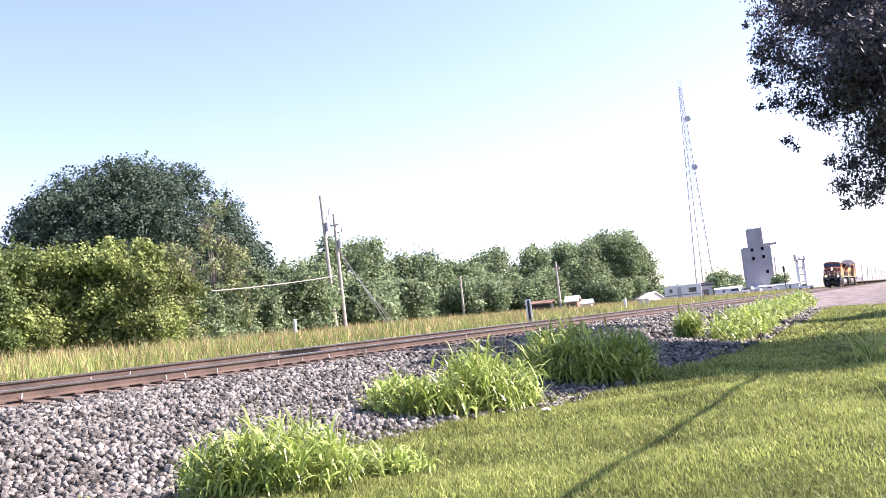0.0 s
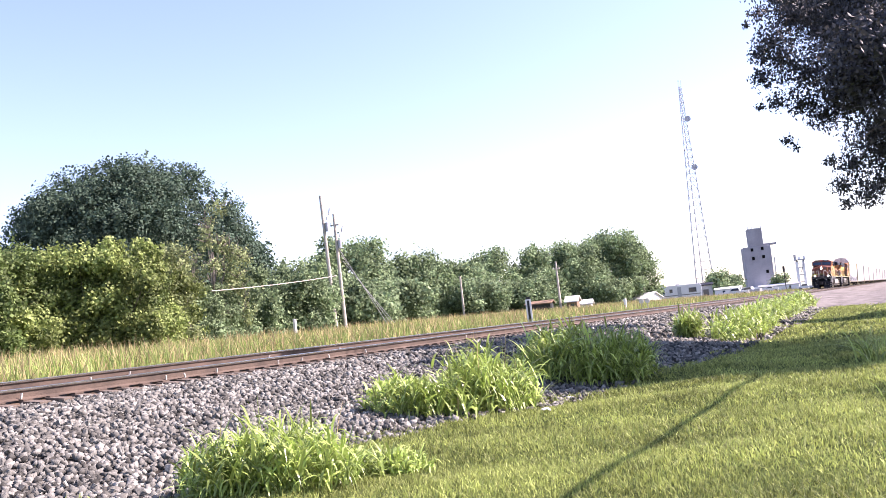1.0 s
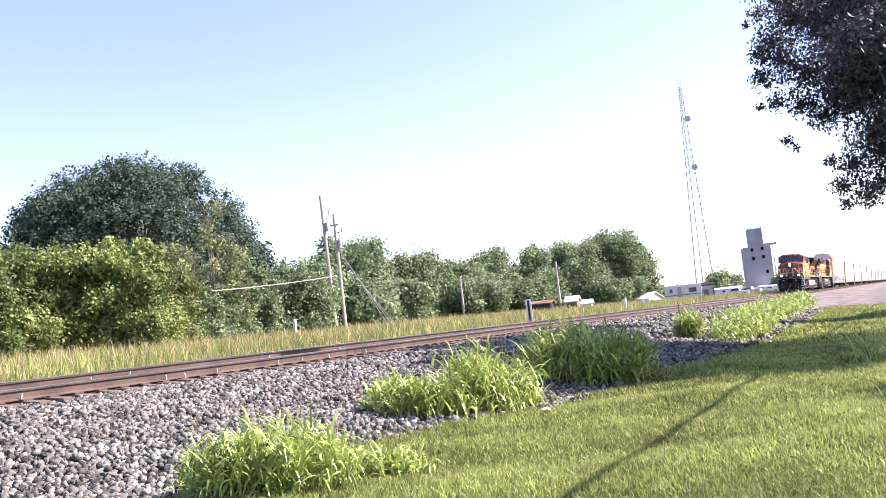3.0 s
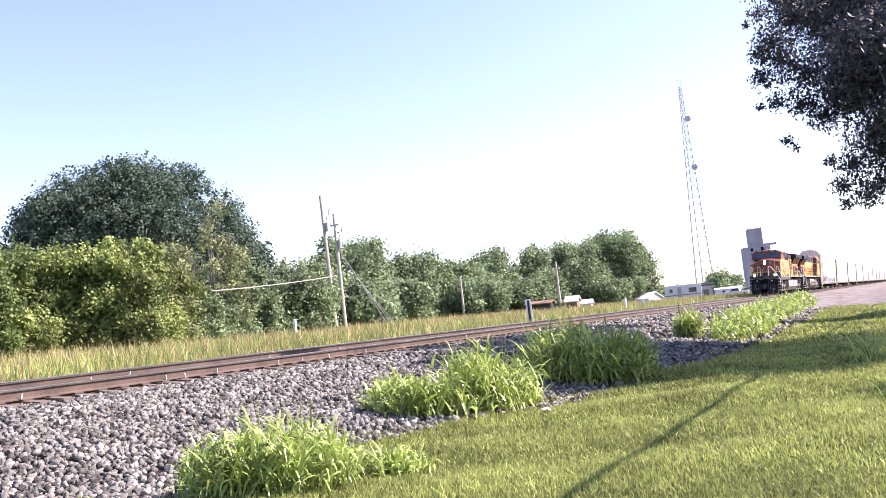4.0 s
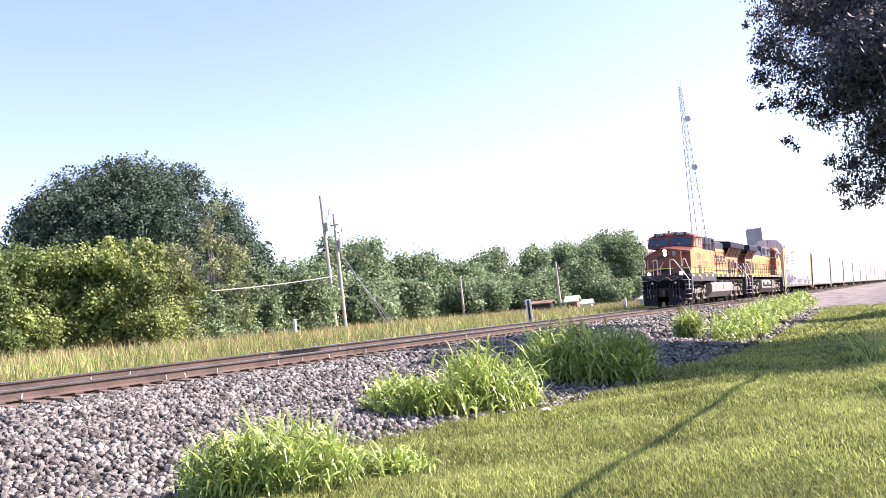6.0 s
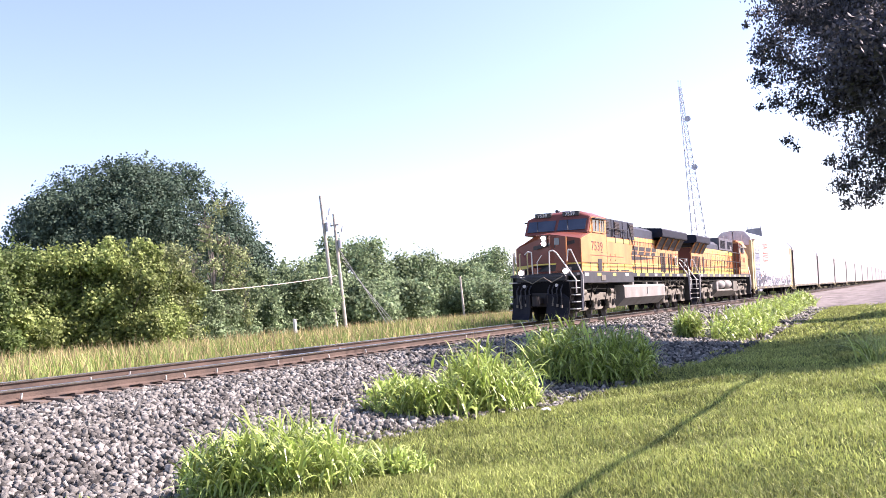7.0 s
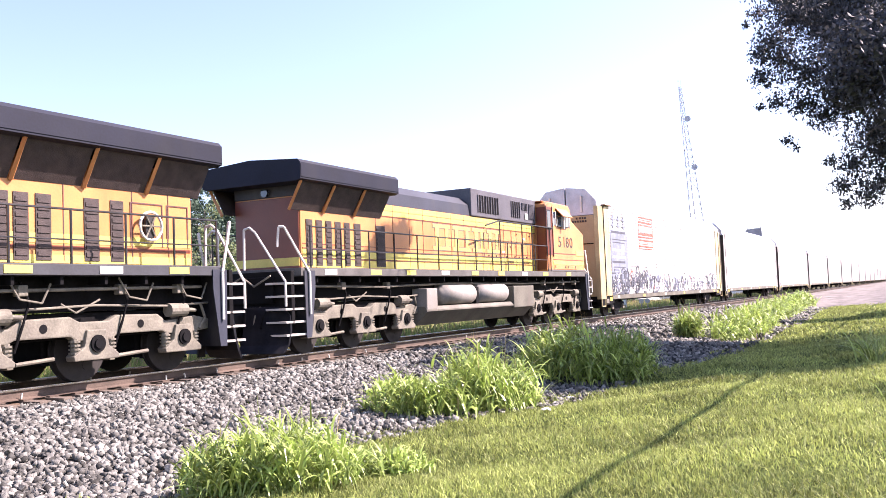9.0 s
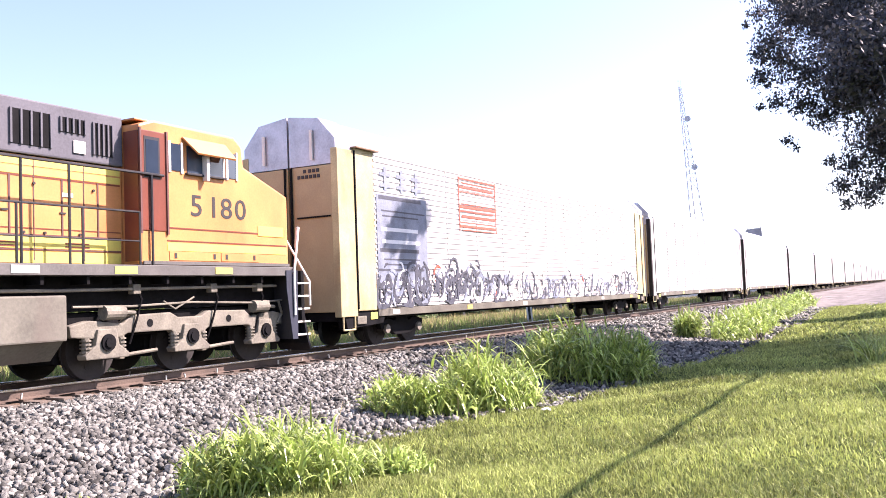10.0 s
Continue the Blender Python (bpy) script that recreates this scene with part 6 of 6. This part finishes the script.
# ---- the pole line and small things by the track ----
def utility_pole(x, y, h, lean, label, transformer=False, arm=True):
    z = float(ground_z(x, y)) - 0.3
    o = thing("utility_pole", pose(x, y, z, 0, lean, 0), label, "utility pole", "pole line")
    part("pole", rod(B(), (0, 0, 0), (0, 0, h), 0.17, 0.11, 12), M_POLE, o)
    if arm:
        part("crossarm", box(B(), -0.06, 0.06, -0.42, 0.42, h - 1.0, h - 0.88, 0.01), M_POLE, o)
        for yy in (-0.36, 0.36):
            part("insulator", rod(B(), (0, yy, h - 0.88), (0, yy, h - 0.7), 0.05, 0.035), M_WHITE, o)
    if transformer:
        t = part("transformer", rod(B(), (0.0, -0.3, h - 2.9), (0.0, -0.3, h - 2.2), 0.17, 0.17, 14), M_MAST, o, "grey pole transformer")
        part("bushing", rod(B(), (0.0, -0.35, h - 2.0), (0.0, -0.35, h - 1.75), 0.04), M_MAST, t)
        part("fuse_cutout", rod(B(), (0.1, -0.5, h - 1.6), (0.2, -0.6, h - 1.1), 0.05), M_MAST, o)
    return o


utility_pole(57.4, 40.7, 11.5, -3.0, "weathered wooden utility pole with transformer, leaning", True, False)
utility_pole(59.4, 41.2, 10.2, -1.5, "weathered wooden utility pole with small crossarm", True, True)
utility_pole(103.6, 39.3, 6.8, -1.0, "grey utility pole near the sheds", False, True)
utility_pole(98.0, 50.0, 6.0, -1.0, "grey utility pole among trees", False, False)
utility_pole(148.0, 40.8, 7.2, -1.0, "grey utility pole among trees", False, False)


def cable(name, a, b, sag, r, material, label):
    a, b = Vector(a), Vector(b)
    pts = [a.lerp(b, k / 12) - Vector((0, 0, sag * 4 * (k / 12) * (1 - k / 12))) for k in range(13)]
    o = part(name, tube(B(), pts, r), material, None)
    return tagged(o, label, "cable")


cable("service_cable", (57.6, 40.4, 5.1), (39.1, 36.4, 3.7), 0.1, 0.03, M_POLE, "pale cable sagging from the pole into the trees")
for k in range(3):
    cable("guy_wire", (59.3 + 0.2 * k, 41.1, 7.4 - 0.5 * k), (64.5 + 0.7 * k, 40.0, 0.3), 0.0, 0.02, M_MAST, "steel guy wire of the utility pole")
cable("overhead_cable", (-30, -3.12, 5.3), (90, -3.45, 5.2), 0.0, 0.042, M_CABLE, "thick black overhead cable along the lawn")


def marker_post(x, y, h):
    o = thing("marker_post", pose(x, y, float(ground_z(x, y)), 0, -1, -66), "white marker post with a black stripe beside the track", "marker post")
    part("post", box(B(), -0.14, 0.14, -0.06, 0.06, -0.1, h, 0.02), M_SIDING, o)
    part("black_stripe", box(B(), -0.06, 0.05, -0.068, -0.061, 0.2, h - 0.06), M_BLACK, o)
    part("cap", box(B(), -0.1, 0.1, -0.05, 0.05, h, h + 0.12, 0.02), M_BLACK, o)


marker_post(40.2, 16.9, 1.5)
for x, y, h in ((48.2, 37.6, 1.45), (62.0, 18.6, 1.2)):
    o = thing("fence_post", pose(x, y, float(ground_z(x, y))), "short pale fence post in the tall grass", "post")
    part("post", box(B(), -0.09, 0.09, -0.09, 0.09, -0.1, h, 0.02), M_SIDING, o)
for dx in (0.0, 0.75):
    o = thing("switch_target", pose(60.5 + dx, 17.0 - 0.3 * dx, float(ground_z(60.5, 17.0))), "small white round marker on a low stand beside the track", "marker")
    part("stand", rod(B(), (0, 0, 0), (0, 0, 0.65), 0.03), M_MAST, o)
    part("target", rod(B(), (-0.02, 0, 0.85), (0.02, 0, 0.85), 0.17, seg=16), M_WHITE, o)


o = thing("paper_scrap", pose(11.78, 4.86, float(ground_z(11.78, 4.86)) + 0.06, 8, 5, 30), "crumpled scrap of white paper on the mown grass", "litter")
part("sheet", loft(B(), [[(x, -0.05, z), (x, 0.0, z + 0.02), (x, 0.06, z), (x, 0.06, z - 0.004), (x, 0.0, z + 0.016), (x, -0.05, z - 0.004)] for x, z in ((-0.1, 0.0), (-0.03, 0.025), (0.04, 0.0), (0.1, 0.02))]), M_SIDING, o)


# ---- the town's edge ----
def lattice_tower(x, y, base_z, h):
    o = thing("radio_tower", pose(x, y, base_z, 0, 0, 20), "tall grey lattice radio tower with dish antennas", "radio tower")
    corner = lambda k, z: Vector((math.cos(k * 2.094) * (4.8 - 4.1 * z / h), math.sin(k * 2.094) * (4.8 - 4.1 * z / h), z))
    for k in range(3):
        part("tower_leg", rod(B(), corner(k, 0), corner(k, h), 0.3, 0.12), M_MAST, o)
    n = 26
    for k in range(3):
        bm = B()
        for i in range(n):
            z0, z1 = h * i / n, h * (i + 1) / n
            rod(bm, corner(k, z0), corner((k + 1) % 3, z1), 0.075, seg=4)
            rod(bm, corner((k + 1) % 3, z0), corner(k, z1), 0.075, seg=4)
            rod(bm, corner(k, z1), corner((k + 1) % 3, z1), 0.075, seg=4)
        part("bracing", bm, M_MAST, o)
    for z, yy in ((h * 0.84, -1.6), (h * 0.605, -2.0)):
        bm = rod(B(), (-1.2, yy, z), (-0.5, yy, z), 1.45, 0.9, 24)
        part("dish", bm, M_MAST, o, "pale drum dish antenna")
        part("dish_arm", rod(B(), (-0.5, yy, z), (0, 0, z), 0.12), M_MAST, o)
    for k in range(3):
        part("whip_antenna", rod(B(), corner(k, h), corner(k, h) + Vector((0, 0, 3.5)), 0.08), M_MAST, o)
    part("base_slab", box(B(), -6, 6, -6, 6, -4, 0.05), M_CONC, o)


lattice_tower(424, 88, 6.0 - 3.5, 100)


def grain_elevator(x, y):
    o = thing("grain_elevator", pose(x, y, 0.0, 0, 0, 14), "tall grey concrete grain elevator with headhouse", "grain elevator")
    body = part("silo_block", box(B(), -9, 9, -8.3, 8.3, -2, 30, 0.3), M_CONC, o)
    for yy in (-4.2, 0.0, 4.2):
        part("silo_joint", box(B(), -9.08, -8.9, yy - 0.12, yy + 0.12, -2, 29.8), M_CONC, body)
    part("headhouse", box(B(), -8.8, 4.5, -4.3, 4.2, 30, 41.0, 0.2), M_CONC, o)
    part("roof_rail", box(B(), -9.0, 4.6, -4.5, 4.4, 41.0, 41.5), M_MAST, o)
    for yy in (-4.0, -1.4, 1.4, 3.9):
        part("roof_post", rod(B(), (-8, yy, 41.5), (-8, yy, 43.6), 0.18), M_MAST, o)
    part("gallery", box(B(), -8, -3, -12.0, -4.3, 30.2, 31.4, 0.1), M_CONC, o)
    for yy, z in ((3.0, 28), (-3.2, 28.3), (2.8, 22.5), (-3.4, 23), (-4.6, 13.5)):
        part("window", box(B(), -9.3, -8.95, yy - 0.8, yy + 0.8, z - 1.0, z + 1.0), M_UNDER, o, "dark square opening")
    part("loading_spout", rod(B(), (-10.5, -9.5, 22), (-10.5, -9.0, 0), 0.35), M_MAST, o)
    shed = part("drive_shed", box(B(), -18, -9, -14, 6, -2, 4.5, 0.2), M_SIDING, o)


grain_elevator(593, 88.5)


def silo_tower(x, y):
    o = thing("feed_tower", pose(x, y, 1.5), "pale slender feed tower with twin columns and spouts", "feed tower")
    for yy in (-1.5, 1.5):
        part("column", rod(B(), (0, yy, -3), (0, yy, 12.0), 0.75, seg=14), M_SIDING, o)
        part("column_cap", rod(B(), (0, yy, 12.0), (0, yy, 12.6), 0.75, 0.3, 14), M_MAST, o)
    for z in (2.0, 5.5, 9.0):
        part("tie_beam", box(B(), -0.4, 0.4, -1.5, 1.5, z, z + 0.4), M_MAST, o)
    part("head_platform", box(B(), -1.2, 1.2, -2.6, 2.6, 12.6, 13.1, 0.05), M_MAST, o)
    for yy, h in ((-2.0, 14.6), (0.2, 14.1), (2.1, 15.6)):
        part("head_box", box(B(), -0.7, 0.7, yy - 0.55, yy + 0.55, 13.1, h, 0.08), M_SIDING if h < 15 else M_MAST, o)
    part("spout", rod(B(), (-0.8, -2.0, 12.6), (-0.8, -0.2, 7.0), 0.2), M_MAST, o)


silo_tower(452, 48.0)


def shed(x, y, w, d, h, rise, turn, wall, roof, label, name="shed", openings=((0.2, 0.45, 0, 0.7),)):
    z = float(ground_z(x, y))
    o = thing(name, pose(x, y, z, 0, 0, turn), label, "shed")
    wl = part("wall", prism(B(), [(-w / 2, -0.3), (w / 2, -0.3), (w / 2, h), (0, h + rise), (-w / 2, h)], -d / 2, d / 2), wall, o)
    for sgn in (-1, 1):
        part("roof", prism(B(), [(0, h + rise), (0, h + rise + 0.12), (sgn * (w / 2 + 0.3), h + 0.06), (sgn * (w / 2 + 0.3), h - 0.06)], -d / 2 - 0.25, d / 2 + 0.25), roof, o)
    for a, b, c, e in openings:
        part("door", box(B(), -w / 2 - 0.03, -w / 2 + 0.02, -d / 2 + a * d, -d / 2 + b * d, c * h, e * h), M_GLASS, wl)
    return o


def camper(x, y, turn):
    """A long white travel trailer with windows, a door, wheels and an awning rail."""
    o = thing("travel_trailer", pose(x, y, float(ground_z(x, y)), 0, 0, turn), "white travel trailer parked beside the field", "trailer")
    b = part("body", prism(B(), [(-4.2, 0.55), (4.0, 0.55), (4.2, 1.2), (4.1, 2.85), (3.7, 3.0), (-4.0, 3.0), (-4.3, 2.6)], -1.2, 1.2, 0.08), M_SIDING, o)
    for sgn in (-1, 1):
        y0, y1 = min(sgn * 1.2, sgn * 1.23), max(sgn * 1.2, sgn * 1.23)
        for x0, x1, z0, z1 in ((-3.3, -2.0, 1.5, 2.3), (1.0, 1.5, 1.7, 2.3), (2.4, 3.4, 1.6, 2.3)):
            w = part("window", box(B(), x0, x1, y0, y1, z0, z1), M_GLASS, b, "dark trailer window")
            part("window_frame", box(B(), x0 - 0.06, x1 + 0.06, min(sgn * 1.2, sgn * 1.215), max(sgn * 1.2, sgn * 1.215), z0 - 0.06, z1 + 0.06), M_MAST, w)
        part("door", box(B(), -0.6, 0.1, y0, y1, 0.7, 2.6, 0.01), M_MAST, b)
        part("trim_stripe", box(B(), -4.1, 3.9, y0, y1 - 0.005, 1.05, 1.2), M_TANK, b)
        for xx in (-0.6, 0.5):
            part("wheel", rod(B(), (xx, sgn * 0.95, 0.36), (xx, sgn * 1.18, 0.36), 0.36, seg=14), M_UNDER, o)
    part("roof_vent", box(B(), -0.4, 0.4, -0.3, 0.3, 3.0, 3.2, 0.04), M_MAST, b)


camper(166.5, 39.6, 103)
shed(212, 47, 5, 7.5, 3.0, 0.5, 15, M_SIDING, M_MAST, "long white metal shed", openings=((0.1, 0.2, 0, 0.8), (0.5, 0.6, 0, 0.8), (0.75, 0.85, 0, 0.8)))
shed(148, 41.5, 4, 5.5, 0.9, 1.0, -20, M_SIDING, M_SIDING, "low white tent-like shelter", openings=())
shed(104.6, 38.0, 2, 1.3, 1.3, 0.6, 10, M_RUSTY, M_SIDING, "small rusty-brown shed with pale roof", openings=((0.3, 0.6, 0, 0.8),))
shed(103, 41.8, 2, 3.0, 1.3, 0.3, 10, M_BLACK, M_RUSTY, "dark lean-to with tan roof edge", openings=())
shed(110, 38.4, 1.5, 1.8, 0.9, 0.5, 10, M_SIDING, M_SIDING, "small white shelter in the grass", openings=())
shed(169, 35.0, 2.2, 2.4, 2.7, 0.35, 12, M_MAST, M_ROOF, "grey signal hut with dark roof", name="signal_hut", openings=((0.3, 0.7, 0, 0.7),))
shed(290, 53, 5, 8, 2.2, 0.5, 5, M_SIDING, M_SIDING, "low white building beside the line", openings=((0.6, 0.7, 0, 0.8),))
shed(445, 58, 6, 18, 2.6, 0.8, 5, M_SIDING, M_MAST, "long low white warehouse", openings=((0.2, 0.25, 0, 0.8),))
o = thing("signal_mast", pose(266.6, 32.9, float(ground_z(266.6, 32.9))), "dark railway signal mast beyond the track", "signal mast")
part("mast", rod(B(), (0, 0, -0.3), (0, 0, 7.4), 0.12, 0.1), M_BLACK, o)
part("signal_head", box(B(), -0.25, 0.2, -0.3, 0.3, 5.6, 7.2, 0.05), M_BLACK, o)


def pickup(x, y, turn, paint, label):
    z = float(ground_z(x, y))
    o = thing("pickup_truck", pose(x, y, z, 0, 0, turn), label, "pickup truck", "parked trucks")
    part("body", prism(B(), [(-2.7, 0.5), (2.7, 0.5), (2.75, 1.05), (2.6, 1.15), (1.5, 1.2), (0.9, 1.85), (-0.6, 1.88), (-0.9, 1.2), (-2.7, 1.2)], -0.95, 0.95, 0.06), paint, o)
    for sgn in (-1, 1):
        part("side_window", prism(B(), [(-0.65, 1.25), (1.25, 1.25), (0.8, 1.75), (-0.5, 1.77)], min(sgn * 0.95, sgn * 0.965), max(sgn * 0.95, sgn * 0.965)), M_GLASS, o)
        for xx in (-1.75, 1.75):
            w = part("wheel", rod(B(), (xx, sgn * 0.8, 0.38), (xx, sgn * 0.98, 0.38), 0.38, seg=18), M_UNDER, o)
            part("rim", rod(B(), (xx, sgn * 0.97, 0.38), (xx, sgn * 0.99, 0.38), 0.22, seg=12), M_MAST, w)


pickup(206, 36.0, 95, M_SIDING, "white pickup truck parked near the line")
pickup(219, 35.2, 80, M_MAST, "silver pickup truck parked near the line")
pickup(240, 39.5, 100, M_SIDING, "white pickup truck parked beside the sheds")
pickup(318, 33.0, 85, M_SIDING, "white pickup truck parked beyond the line")
pickup(330, 46.0, 95, M_SIDING, "white pickup truck parked near the warehouse")


# ---- ballast ----
def stone_shape(rand, worn=False):
    bm = bmesh.new()
    bmesh.ops.create_cube(bm, size=0.82)
    for v in bm.verts:
        v.co += Vector(rand.uniform(-0.2, 0.2, 3))
    if worn:
        bmesh.ops.bevel(bm, geom=bm.edges[:], offset=0.07, segments=1, affect="EDGES")
    bmesh.ops.triangulate(bm, faces=bm.faces[:])
    V = np.array([v.co[:] for v in bm.verts])
    V *= np.array([1.0, 0.75, 0.55])
    F = np.array([[v.index for v in f.verts] for f in bm.faces])
    bm.free()
    return V, F


def spin(n, rand):
    q = rand.normal(size=(n, 4))
    q /= np.linalg.norm(q, axis=1)[:, None]
    w, x, y, z = q.T
    return np.stack([np.stack([1 - 2 * (y * y + z * z), 2 * (x * y - z * w), 2 * (x * z + y * w)], 1), np.stack([2 * (x * y + z * w), 1 - 2 * (x * x + z * z), 2 * (y * z - x * w)], 1),
                     np.stack([2 * (x * z - y * w), 2 * (y * z + x * w), 1 - 2 * (x * x + y * y)], 1)], 1)


def ballast():
    bed = thing("ballast_bank", Matrix.Identity(4), "bank of grey crushed stone ballast under the track", "ballast", kind="structure")
    rand = np.random.default_rng(5)
    shapes = [stone_shape(rand) for _ in range(8)]
    Vs, Fs, n0 = [], [], 0
    for x0, x1, n, size in ((3.5, 9, 12000, 0.085), (9, 16, 15000, 0.088), (16, 28, 11000, 0.11), (28, 62, 9000, 0.16)):
        x = rand.uniform(x0, x1, n)
        f = toe(x)
        y = f - 0.25 + (13.05 - f) * rand.random(n)
        thin = (y < f + 0.5) & (rand.random(n) < 0.5)
        x, y = x[~thin], y[~thin]
        z = ground_z(x, y) + rand.uniform(-0.01, 0.035, len(x))
        s = size * rand.uniform(0.55, 1.45, len(x))
        M = spin(len(x), rand)
        kind = rand.integers(0, 8, len(x))
        for k in range(8):
            i = np.where(kind == k)[0]
            V0, F0 = shapes[k]
            V = np.einsum("nij,vj->nvi", M[i], V0) * s[i, None, None] + np.stack([x[i], y[i], z[i]], 1)[:, None]
            Vs.append(V.reshape(-1, 3))
            Fs.append((np.arange(len(i))[:, None, None] * len(V0) + F0[None]).reshape(-1, 3) + n0)
            n0 += len(i) * len(V0)
    raw_mesh("crushed_stone", np.concatenate(Vs), np.concatenate(Fs), M_STONE, bed, "stuff")
    meshes = []
    for V0, F0 in [stone_shape(rand, True) for _ in range(8)]:
        me = bpy.data.meshes.new("stone")
        me.from_pydata([tuple(v) for v in V0], [], [tuple(f) for f in F0])
        me.materials.append(M_STONE)
        meshes.append(me)
    for k in range(300):
        x = rand.uniform(5, 11)
        y = rand.uniform(float(toe(x)) + 0.1, 12.4)
        o = new("stone", meshes[k % 8])
        o.parent = bed
        o.location = (x, y, float(ground_z(x, y)) + 0.045)
        o.rotation_euler = tuple(rand.uniform(0, 6.28, 3))
        o.scale = (rand.uniform(0.07, 0.13),) * 3


ballast()


INSECT = thing("flying_insect", pose(2, 0, 1), "small dark insect flying past in the air", "insect")
bm = rod(B(), (-0.014, 0, 0), (0.012, 0, 0.002), 0.0035, 0.0028, 8)
rod(bm, (0.012, 0, 0.002), (0.018, 0, 0.002), 0.003, 0.002, 8)
part("body", bm, M_BLACK, INSECT)
for sgn in (-1, 1):
    bm = B()
    vs = [(-0.006, 0, 0.004), (-0.013, sgn * 0.012, 0.009), (-0.004, sgn * 0.016, 0.011), (0.006, sgn * 0.004, 0.005)]
    f = bm.faces.new([bm.verts.new(v) for v in vs])
    r = bmesh.ops.extrude_face_region(bm, geom=[f])
    for g in r["geom"]:
        if isinstance(g, bmesh.types.BMVert):
            g.co.z += 0.0006
    bmesh.ops.recalc_face_normals(bm, faces=bm.faces[:])
    part("wing", bm, M_BLACK, INSECT)

motions()
